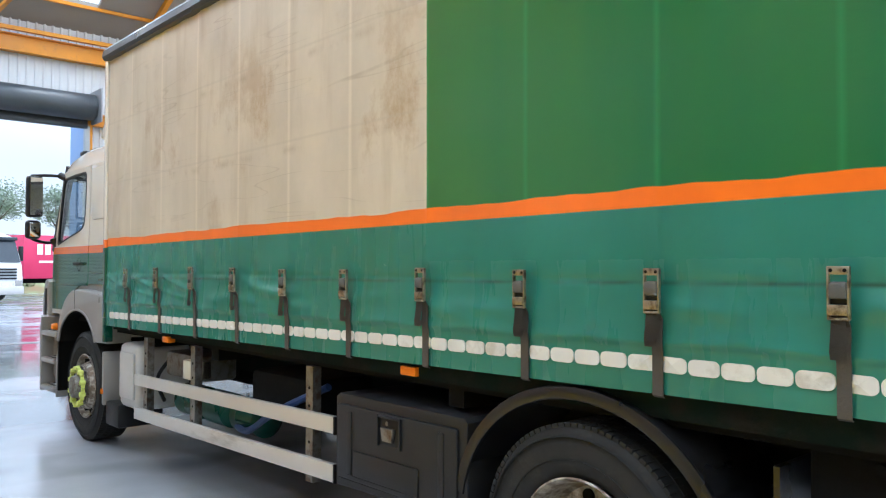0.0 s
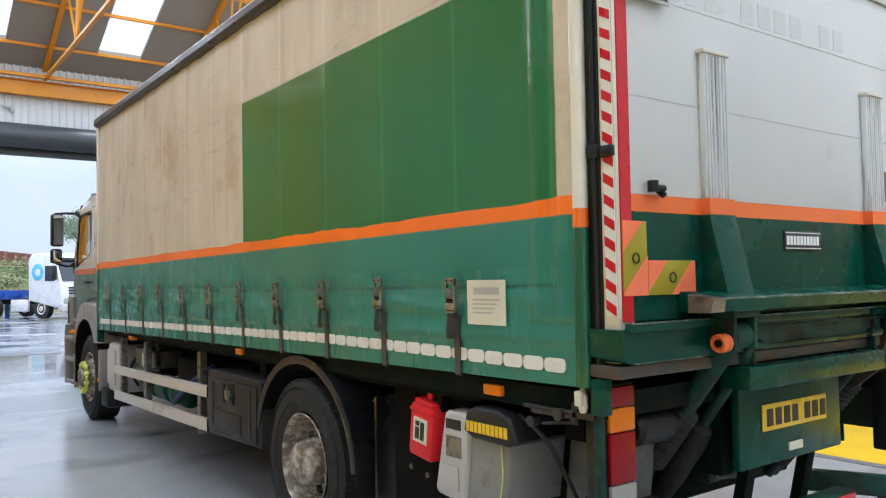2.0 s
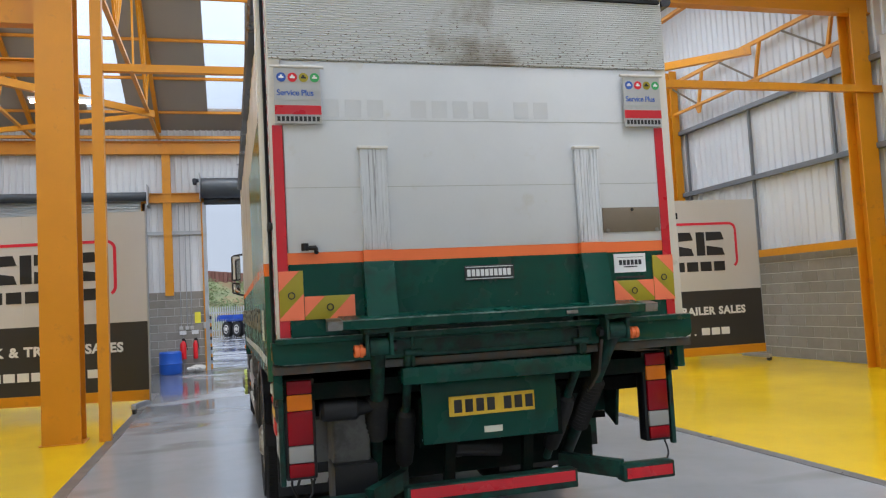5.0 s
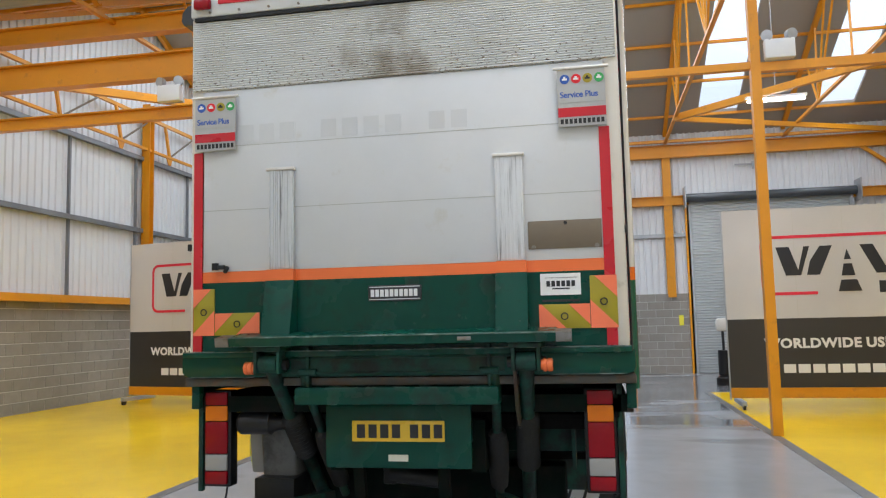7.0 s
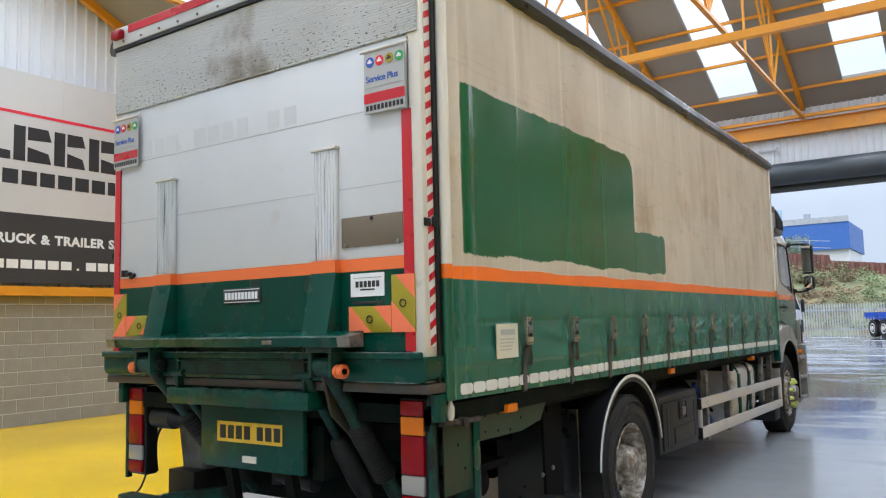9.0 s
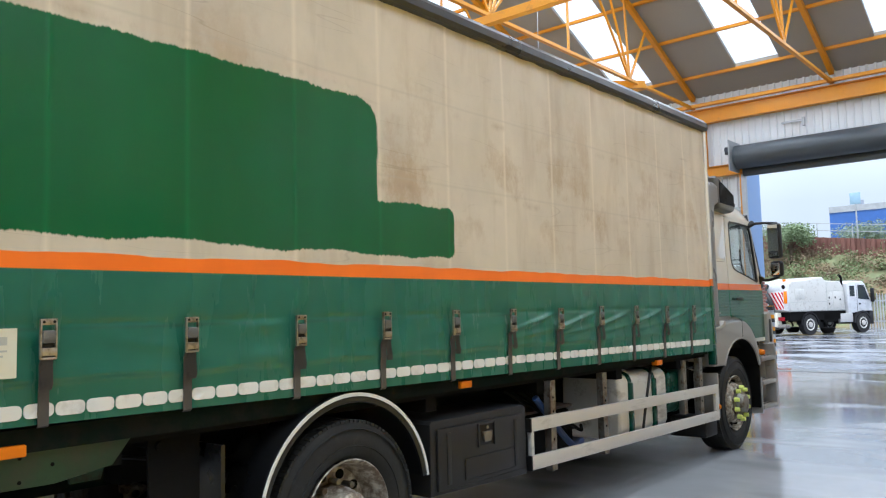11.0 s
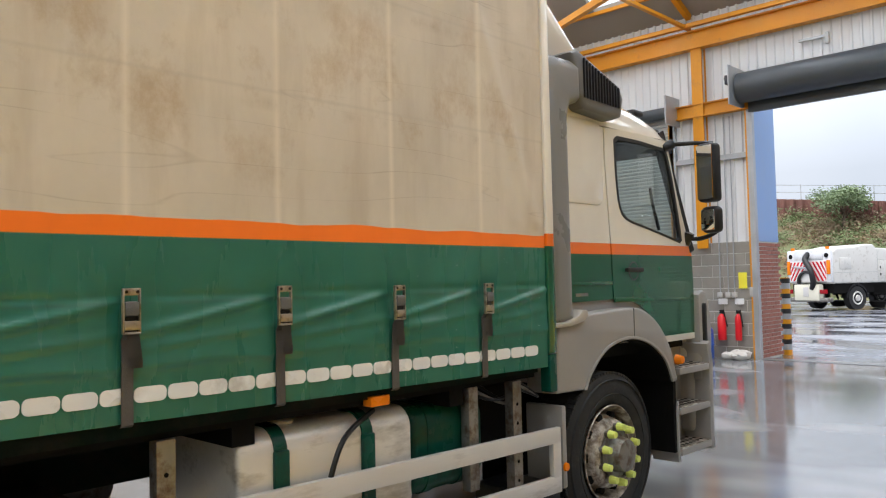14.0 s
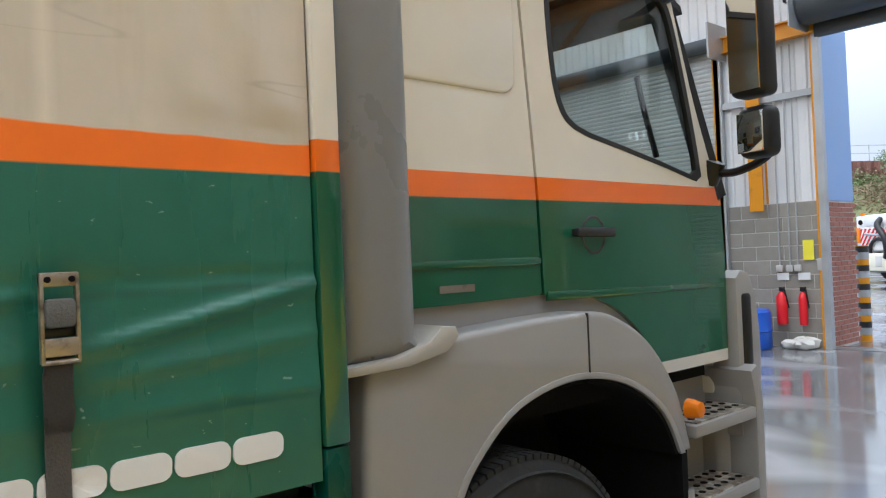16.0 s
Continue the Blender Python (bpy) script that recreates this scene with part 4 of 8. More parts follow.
banner("standing_banner", pose(3.26, 9.8, 0.34, 0, 0, -1.5), 5.9, 2.99, 1.14, 1.02, True, "wide standing banner, pale grey over charcoal, crimson frame")
banner("standing_banner", pose(-8.57, 10.85, 0.36, 0, 0, -12), 5.9, 2.97, 1.13, 1.02, True, "wide standing banner, pale grey over charcoal, crimson frame")
banner("wall_banner", pose(XR - 0.2, 6.4, 2.275, 0, 0, -90), 5.9, 3.42, 1.13, 1.14, False, "wide banner hung on the side wall, grey over charcoal")
banner("wall_banner", pose(XL + 0.2, 0.3, 2.32, 0, 0, 90), 6.05, 3.5, 1.14, 1.24, False, "wide banner hung on the side wall, grey over charcoal")


# ---- lamps ----
M_tube, _n, _l, _p = nodes_of("lit_tube")
_p.inputs["Emission Color"].default_value = (1, 0.97, 0.92, 1)
_p.inputs["Emission Strength"].default_value = 14
M_flood_body = surface("white_lamp_housing", (0.7, 0.71, 0.72), 0.4, var=0.05, bump=0.02)
for x in (-4.85, 5.2):
    t = thing("tube_lamp", (x, 13.9, 6.3), "lit white strip lamp under the roof", "strip lamp", "strip lamps")
    part("tube", Mesh().rod((x - 0.6, 13.9, 6.3), (x + 0.6, 13.9, 6.3), 0.035), M_tube, t)
    part("housing", Mesh().box(x - 0.64, x + 0.64, 13.83, 13.97, 6.345, 6.40), M_flood_body, t)
    part("hanger", Mesh().rod((x, 13.9, 6.40), (x, 13.9, roof_z(13.9)), 0.008), M_galv, t)


def flood(x, y, z):
    t = thing("flood_lamp", (x, y, z), "white twin head emergency lamp on a steel beam", "emergency lamp", "emergency lamps")
    part("case", Mesh().box(x - 0.19, x + 0.19, y - 0.2, y - 0.08, z, z + 0.26, 0.015), M_flood_body, t)
    for s in (-1, 1):
        h = part("head", Mesh().lathe([(0, 0.02), (0.02, 0.07), (0.1, 0.075), (0.105, 0.0)], (x + s * 0.13, y - 0.1, z + 0.32), (s * 0.3, -0.9, -0.1), 20), M_galv, t)
        part("stalk", Mesh().rod((x + s * 0.1, y - 0.12, z + 0.25), (x + s * 0.13, y - 0.12, z + 0.33), 0.015), M_black, h)
    part("bracket", Mesh().box(x - 0.15, x + 0.15, y - 0.08, y + 0.02, z + 0.02, z + 0.1), M_galv, t)


flood(-5.25, YC - 0.02, 5.03)
flood(3.6, 6.72, 4.92)

# ---- things by the front wall ----
for x in (-2.74, -2.42):
    t = thing("fire_extinguisher", (x, YF - 0.14, 0.35), "red fire extinguisher hung on the block wall", "fire extinguisher", "fire extinguishers")
    r = 0.08 if x < -2.6 else 0.06
    part("body", Mesh().lathe([(0, 0.0), (0, r * 0.9), (0.02, r), (0.42, r), (0.48, r * 0.5), (0.5, 0.02), (0.5, 0)], (x, YF - 0.16, 0.35), (0, 0, 1), 24), M_red_plastic, t)
    part("valve", Mesh().box(x - 0.03, x + 0.05, YF - 0.19, YF - 0.13, 0.85, 0.92, 0.01), M_black, t)
    part("hose", Mesh().rod((x + 0.05, YF - 0.17, 0.88), (x + r + 0.03, YF - 0.17, 0.6), 0.012), M_black, t)
    solid("safety_sign", Mesh().box(x - 0.09, x + 0.09, YF - 0.075, YF - 0.07, 1.02, 1.13), M_white, "small white and red safety notice", "sign", "extinguisher signs")
solid("yellow_notice", Mesh().box(-2.42, -2.26, YF - 0.075, YF - 0.07, 1.32, 1.62), surface("yellow_notice_card", (0.85, 0.75, 0.05), 0.5), "bright yellow notice on the wall", "notice")
solid("yellow_notice", Mesh().box(3.36, 3.48, YF - 0.075, YF - 0.07, 1.32, 1.6), bpy.data.materials["yellow_notice_card"], "bright yellow notice on the wall", "notice")
t = thing("door_control", (-2.72, YF - 0.1, 1.2), "grey door control box with conduits", "control box")
part("box", Mesh().box(-2.2, -2.1, YF - 0.13, YF - 0.06, 1.16, 1.34, 0.01), M_grey_plastic, t)
for k, x in enumerate((-2.78, -2.62, -2.5)):
    part("conduit", Mesh().rod((x, YF - 0.08, 1.25), (x + 0.02, YF - 0.08, 4.6), 0.012, seg=8), M_galv, t)
    part("switch", Mesh().box(x - 0.05, x + 0.05, YF - 0.12, YF - 0.065, 1.15, 1.25, 0.008), M_grey_plastic, t)
solid("plastic_drum", Mesh().lathe([(0, 0), (0, 0.27), (0.03, 0.29), (0.26, 0.29), (0.28, 0.305), (0.31, 0.29), (0.56, 0.29), (0.6, 0.26), (0.6, 0.0)], (-3.05, 17.95, 0), (0, 0, 1), 32), M_blue_drum, "blue plastic drum standing by the wall", "drum")
m = Mesh()
rs = random.Random(4)
for k in range(9):
    x, y, r = -2.45 + rs.uniform(-0.16, 0.16), 18.2 + rs.uniform(-0.1, 0.1), rs.uniform(0.07, 0.13)
    bmesh.ops.create_icosphere(m.bm, subdivisions=2, radius=r, matrix=Matrix.Translation((x, y, r * 0.8)) @ Matrix.Diagonal((1.3, 1, 0.8, 1)))
for v in m.bm.verts:
    v.co += Vector((noise.noise(v.co * 14), noise.noise(v.co * 14 + Vector((5, 0, 0))), 0)) * 0.05
    v.co.z = max(0.0, v.co.z)
solid("rag_bundle", m, surface("white_rags", (0.6, 0.58, 0.54), 0.9, bump=0.3), "crumpled white rags on the floor", "rags", kind="stuff")
t = thing("orange_bin", (-4.1, 17.2, 0), "orange plastic bin full of white rags", "bin")
part("tub", Mesh().lathe([(0, 0), (0, 0.22), (0.42, 0.28), (0.42, 0.25), (0.05, 0.2), (0.05, 0)], (-4.05, 17.3, 0), (0, 0, 1), 24), surface("orange_plastic", (0.75, 0.12, 0.01), 0.4), t)
part("contents", Mesh().lathe([(0.3, 0.0), (0.3, 0.245), (0.46, 0.2), (0.5, 0.05), (0.5, 0)], (-4.05, 17.3, 0), (0, 0, 1), 24), bpy.data.materials["white_rags"], t)
t = thing("cleaning_bucket", (-3.7, 17.6, 0), "blue and white tub beside the bin", "bucket")
part("tub", Mesh().lathe([(0, 0), (0, 0.13), (0.3, 0.16), (0.3, 0.14), (0.02, 0.12), (0.02, 0)], (-3.72, 17.6, 0), (0, 0, 1), 24), M_grey_plastic, t)
part("lid", Mesh().lathe([(0.302, 0), (0.302, 0.165), (0.33, 0.165), (0.33, 0)], (-3.72, 17.6, 0), (0, 0, 1), 24), M_blue_drum, t)
t = thing("floor_buffer", (3.9, 14.5, 0), "black floor polisher with a white cloth over its handle", "floor polisher")
part("base", Mesh().lathe([(0.0, 0), (0.0, 0.2), (0.16, 0.2), (0.22, 0.1), (0.22, 0)], (3.9, 14.5, 0), (0, 0, 1), 24), M_black, t)
part("motor", Mesh().rod((3.9, 14.5, 0.22), (3.9, 14.5, 0.78), 0.14), M_black, t)
part("handle", Mesh().rod((3.9, 14.5, 0.5), (3.9, 14.62, 1.36), 0.03), M_black, t)
part("cloth", Mesh().box(3.76, 4.05, 14.52, 14.72, 1.2, 1.5, 0.07), bpy.data.materials["white_rags"], t)
for z0, x in ((5.72, -0.9), (5.72, 5.3)):
    t = thing("camera_bracket", (x, YF - 0.05, z0), "small galvanised arm fixed above a roller door", "wall bracket", "wall brackets")
    part("arm", Mesh().box(x - 0.25, x + 0.25, YF - 0.09, YF - 0.05, z0, z0 + 0.04), M_galv, t)
    part("plate", Mesh().box(x + 0.2, x + 0.26, YF - 0.1, YF - 0.04, z0 - 0.12, z0 + 0.08), M_galv, t)

# ---- the lorry ----
lorry = thing("curtainside_lorry", (0, 4.6, 0), "green and cream curtainside lorry with a folded tail lift", "lorry")


def cab_material(name, top, bot):
    """Cream over an orange band over green, by height."""
    m, n, l, p = nodes_of(name)
    g = n.new("ShaderNodeNewGeometry")
    s = n.new("ShaderNodeSeparateXYZ")
    l.new(g.outputs["Position"], s.inputs["Vector"])
    zt = s.outputs["Z"]
    blot = noise_at(n, l, 2.5, 5)
    fleck = noise_at(n, l, 70, 3)
    cream = mix(n, l, ramp(n, l, blot, 0, 1, 0.3, 0.7), (0.70, 0.655, 0.57), (0.76, 0.72, 0.64))
    green = mix(n, l, ramp(n, l, blot, 0, 1, 0.3, 0.7), (0.008, 0.090, 0.046), (0.012, 0.108, 0.056))
    green = mix(n, l, ramp(n, l, fleck, 0, 0.5, 0.72, 0.78), green, (0.06, 0.12, 0.08))
    col = mix(n, l, ramp(n, l, zt, 1, 0, top, top + 0.003), cream, ORANGE)
    col = mix(n, l, ramp(n, l, zt, 1, 0, bot, bot + 0.003), col, green)
    col = mix(n, l, ramp(n, l, zt, 1, 0, 1.142, 1.145), col, (0.62, 0.60, 0.54))
    l.new(col, p.inputs["Base Color"])
    l.new(ramp(n, l, blot, 0.12, 0.2, 0.3, 0.7), p.inputs["Roughness"])
    p.inputs["Coat Weight"].default_value = 0.6
    return m


M_cab = cab_material("cab_paint", 1.776, 1.706)
M_post = cab_material("front_post_paint", 1.806, 1.737)


def plate(outline, holes, x, thick, out=1):
    """A flat sheet across x, outline and holes in (y, z), with thickness inwards."""
    m = Mesh()
    es = []
    for loop in [outline] + list(holes):
        vs = [m.bm.verts.new((x, u, v)) for u, v in loop]
        es += [m.bm.edges.new((vs[i], vs[(i + 1) % len(vs)])) for i in range(len(vs))]
    bmesh.ops.triangle_fill(m.bm, use_beauty=True, use_dissolve=False, edges=es)
    r = bmesh.ops.extrude_face_region(m.bm, geom=list(m.bm.faces))
    for v in r["geom"]:
        if isinstance(v, bmesh.types.BMVert):
            v.co.x -= thick * out
    bmesh.ops.recalc_face_normals(m.bm, faces=m.bm.faces)
    return m


def curve_pts(pts, n=8):
    """A smooth line through points (Catmull-Rom)."""
    out = []
    for i in range(len(pts) - 1):
        p0, p1, p2, p3 = (Vector(pts[max(0, min(len(pts) - 1, j))]) for j in (i - 1, i, i + 1, i + 2))
        for k in range(n):
            t = k / n
            out.append(tuple(0.5 * (2 * p1 + (p2 - p0) * t + (2 * p0 - 5 * p1 + 4 * p2 - p3) * t * t + (3 * p1 - p0 - 3 * p2 + p3) * t ** 3)))
    return out + [tuple(pts[-1])]


def pipe(pts, r, seg=8):
    """A round tube swept along a smooth line."""
    c = [Vector(p) for p in (curve_pts(pts, 6) if len(pts) > 2 else pts)]
    m = Mesh()
    rings, side = [], None
    for i, p in enumerate(c):
        d = (c[min(i + 1, len(c) - 1)] - c[max(i - 1, 0)]).normalized()
        side = d.orthogonal().normalized() if side is None else (side - d * side.dot(d)).normalized()
        up = d.cross(side)
        rings.append([m.bm.verts.new(p + (side * math.cos(2 * math.pi * k / seg) + up * math.sin(2 * math.pi * k / seg)) * r) for k in range(seg)])
    for a, b in zip(rings, rings[1:]):
        for k in range(seg):
            m.bm.faces.new((a[k], a[(k + 1) % seg], b[(k + 1) % seg], b[k]))
    m.bm.faces.new(rings[0][::-1])
    m.bm.faces.new(rings[-1])
    bmesh.ops.recalc_face_normals(m.bm, faces=m.bm.faces)
    return m


# -- load body --
part("roof", Mesh().box(-1.24, 1.24, 0.03, 7.44, 3.38, 3.43, 0.015), M_rear_white, lorry)
part("bulkhead", Mesh().box(-1.22, 1.22, 7.36, 7.42, 1.16, 3.38), M_cab_cream, lorry)
part("load_floor", Mesh().box(-1.2, 1.2, 0.1, 7.4, 1.05, 1.14), M_chassis, lorry)
M_iron = surface("rusty_iron", (0.075, 0.058, 0.045), 0.65, metal=0.2, var=0.4, bump=0.2, dirt=(0.03, 0.02, 0.014), dirt_amount=0.5, dirt_scale=18)
M_gutter = surface("dark_grey_rail", (0.045, 0.047, 0.052), 0.35, metal=0.3, var=0.2, bump=0.05)
BUCK = [0.89 + 0.602 * k for k in range(11)]


DENTS = {s: [(r_.uniform(0.3, 7.2), r_.uniform(1.35, 1.5), r_.uniform(0.12, 0.3), r_.uniform(-0.6, 0.6), r_.uniform(0.004, 0.010)) for _ in range(26)] for s, r_ in ((-1, random.Random(3)), (1, random.Random(8)))}


def bulge(s, y, z):
    """How far the cloth stands off its flat plane."""
    f = (y - BUCK[0]) / 0.602
    c = abs(f - round(f))
    d = 0.0
    kink = 1.332 - 0.006 * y + 0.012 * noise.noise((y * 0.9, 3, s)) - 0.03 * (0.5 - c)
    amp = (0.030 if s < 0 else 0.019) * (0.55 + 0.9 * c) * (0.75 + 0.5 * noise.noise((y * 0.7, 7, s)))
    if z > kink:
        u = max(0.0, min(1.0, (1.53 - z) / (1.53 - kink)))
        d += amp * (0.35 * u + 0.65 * u ** 4)
    else:
        u = min(1.0, (kink - z) / 0.024)
        d += amp * (1 - 0.66 * u * (2 - u))
    d -= 0.006 * math.exp(-((z - 1.525) / 0.012) ** 2) * c * 2
    if 0 <= round(f) <= 10:
        d -= 0.016 * math.exp(-((f - round(f)) / 0.05) ** 2) * max(0.0, min(1, (1.52 - z) / 0.15))
        d -= 0.010 * math.exp(-((f - round(f)) / 0.16) ** 2) * math.exp(-((z - 1.5) / 0.05) ** 2)
    # slanting folds that run up from the buckles
    if z < 1.62:
        for b in BUCK[5 if s > 0 else 8:]:
            v = (y - b) * 1.0
            if 0.0 < v < 0.62:
                fade = math.sin(math.pi * min(1.0, v / 0.6)) ** 0.7
                d += (0.018 if s > 0 else 0.013) * fade * math.exp(-((z - 1.395 - 0.20 * v) / (0.014 if s > 0 else 0.018)) ** 2)
                d += 0.008 * fade * math.exp(-((z - 1.345 - 0.10 * v) / 0.014) ** 2)
    for dy, dz, r, tilt, a in DENTS[s]:
        u = (z - dz) - tilt * (y - dy) * 0.35
        d += a * (1.0 if s < 0 else 0.55) * math.exp(-(u / 0.03) ** 2) * math.exp(-((y - dy) / r) ** 2)
    up = max(0.0, (z - 1.85) / 1.5)
    d += 0.006 * up * noise.noise((y * 1.1, z * 0.5, 4 * s)) + 0.0035 * noise.noise((y * 3.5, z * 0.9, 9 * s)) * up
    d += 0.005 * math.sin(y * 2 * math.pi / 0.602) * up * (0.4 + noise.noise((y, 0, 2)))
    if z > 3.0:
        d -= 0.02 * (z - 3.0) * (1 + math.sin(y * 23 + 2 * noise.noise((y * 2, 0, 0)))) * (0.5 + noise.noise((y * 0.8, 1, s)))
    if y > 6.9 and z > 1.85:
        d += 0.014 * math.exp(-(((y - 7.25) + 0.42 * (z - 2.1)) / 0.05) ** 2) * (1 if s > 0 else 0.5)
        d += 0.008 * math.exp(-(((y - 7.10) + 0.36 * (z - 2.1)) / 0.05) ** 2)
    if y < 0.42 and z > 1.4:
        d += 0.016 * math.sin((y - 0.18) * 26) ** 2
    return d


def curtain(side):
    s = -1 if side == "left" else 1
    ny, nz = 300, 120
    y0, y1 = 0.18, 7.43
    rows = []
    m = Mesh()
    for j in range(nz + 1):
        row = []
        for i in range(ny + 1):
            y = y0 + (y1 - y0) * i / ny
            zb = 1.165 - 0.0115 * y
            f = j / nz
            z = zb + (3.37 - zb) * (f * 0.55 if f < 0.4 else 0.22 + (f - 0.4) * 1.3)
            row.append(m.bm.verts.new((s * (1.246 + bulge(s, y, z)), y, z)))
        rows.append(row)
    for j in range(nz):
        for i in range(ny):
            q = (rows[j][i], rows[j][i + 1], rows[j + 1][i + 1], rows[j + 1][i])
            m.bm.faces.new(q if s < 0 else q[::-1])
    inner = [m.bm.verts.new((v.co.x - s * 0.02, v.co.y, v.co.z)) for v in rows[0]]
    for i in range(ny):
        m.bm.faces.new((rows[0][i], inner[i], inner[i + 1], rows[0][i + 1]))
    bmesh.ops.recalc_face_normals(m.bm, faces=m.bm.faces)
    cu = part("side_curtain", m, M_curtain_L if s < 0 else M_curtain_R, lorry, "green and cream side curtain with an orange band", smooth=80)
    # reflectors, lying on the cloth
    y = 0.235
    while y < 7.29:
        zc = 1.243 - 0.0135 * max(0.0, y - 2.2) - 0.01 * max(0.0, 1.2 - y) if s < 0 else 1.207 - 0.009 * max(0.0, y - 4.0)
        L = 0.1115
        ring = [(y + L / 2 + (L / 2 - 0.021) * sx + 0.021 * math.cos(a), zc + 0.021 * math.sin(a) + 0.0055 * (1 if math.sin(a) > 0 else -1)) for sx, a in [(1, -1.57 + 0.3927 * k) for k in range(9)] + [(-1, 1.58 + 0.3912 * k) for k in range(9)]]
        m = Mesh()
        top = [Vector((s * (1.2505 + bulge(s, u, v)), u, v)) for u, v in ring]
        low = [Vector((s * (1.243 + bulge(s, u, v)), u, v)) for u, v in ring]
        m.strip(low, top, True)
        mid = m.bm.verts.new((s * (1.2512 + bulge(s, y + L / 2, zc)), y + L / 2, zc))
        rim = [m.bm.verts.new(p) for p in top]
        for i in range(len(rim)):
            m.bm.faces.new((rim[i], rim[(i + 1) % len(rim)], mid))
        bmesh.ops.remove_doubles(m.bm, verts=m.bm.verts, dist=0.0001)
        bmesh.ops.recalc_face_normals(m.bm, faces=m.bm.faces)
        part("reflector", m, M_dot, cu, smooth=0)
        y += 0.1165
    return cu


curtain_left = curtain("left")
curtain_right = curtain("right")


def strap_set(cu, s, y, z, rng):
    X = lambda a: s * (1.274 + a)
    web = Mesh()
    zb = 1.160 - 0.0115 * y
    run = [Vector((X(0.008), y, z - 0.13))] + [Vector((s * (1.254 + max(bulge(s, y + e, v) for e in (-0.03, -0.024, 0.0, 0.024, 0.03))), y, v)) for v in np.linspace(z - 0.17, zb, 8)] + [Vector((s * 1.24, y, zb - 0.008))]
    web.prism([(v.x, v.z) for v in run] + [(v.x - s * 0.005, v.z) for v in run[::-1]], "y", y - 0.02, y + 0.02)
    st = part("strap", web, M_strap, cu, "dirty grey webbing strap")
    sw = rng.uniform(-0.006, 0.008)
    tail = Mesh()
    a = [Vector((X(0.008), y - 0.02, z - 0.12)), Vector((X(0.012), y - 0.02 + sw, z - 0.18)), Vector((X(0.018), y - 0.018 + sw * 1.4, z - 0.24)), Vector((X(0.014), y - 0.02 + sw * 1.8, z - 0.262)), Vector((X(0.006), y - 0.02 + sw * 1.6, z - 0.235))]
    tail.strip(a, [v + Vector((0, 0.042, 0)) for v in a])
    r = bmesh.ops.solidify(tail.bm, geom=list(tail.bm.faces), thickness=0.004)
    part("strap_tail", tail, M_strap, st)
    bk = part("buckle", Mesh().box(X(0.002), X(0.017), y - 0.031, y - 0.0245, z - 0.1485, z, 0.002).box(X(0.002), X(0.017), y + 0.0245, y + 0.031, z - 0.1485, z, 0.002).box(X(0.004), X(0.016), y - 0.031, y + 0.031, z - 0.0216, z + 0.002, 0.002), M_buckle, cu, "worn zinc over-centre buckle")
    part("webbing_roll", Mesh().box(X(0.001), X(0.024), y - 0.025, y + 0.025, z - 0.09, z - 0.0414, 0.009), M_webbing, bk, "grey webbing wound on the roller")
    part("cross_bar", Mesh().rod((X(0.012), y - 0.030, z - 0.1458), (X(0.012), y + 0.030, z - 0.1458), 0.005, seg=8), M_buckle, bk)
    for dy in (-0.019, 0.019):
        part("rivet", Mesh().rod((X(0.014), y + dy, z - 0.0099), (X(0.0185), y + dy, z - 0.0099), 0.0055, seg=8), M_dark, bk)
    part("lever", Mesh().box(X(0.010), X(0.022), y - 0.027, y + 0.027, z - 0.1368, z - 0.1062, 0.003), M_buckle, bk)
    part("slot", Mesh().box(X(0.0), X(0.006), y - 0.026, y + 0.026, z - 0.1062, z - 0.09, 0.001), M_black, bk)


rng = random.Random(11)
for s, cu, z0 in ((-1, curtain_left, 1.565), (1, curtain_right, 1.545)):
    for y in BUCK:
        if abs(y) < 7.3:
            strap_set(cu, s, y, z0 + rng.uniform(-0.008, 0.008), rng)

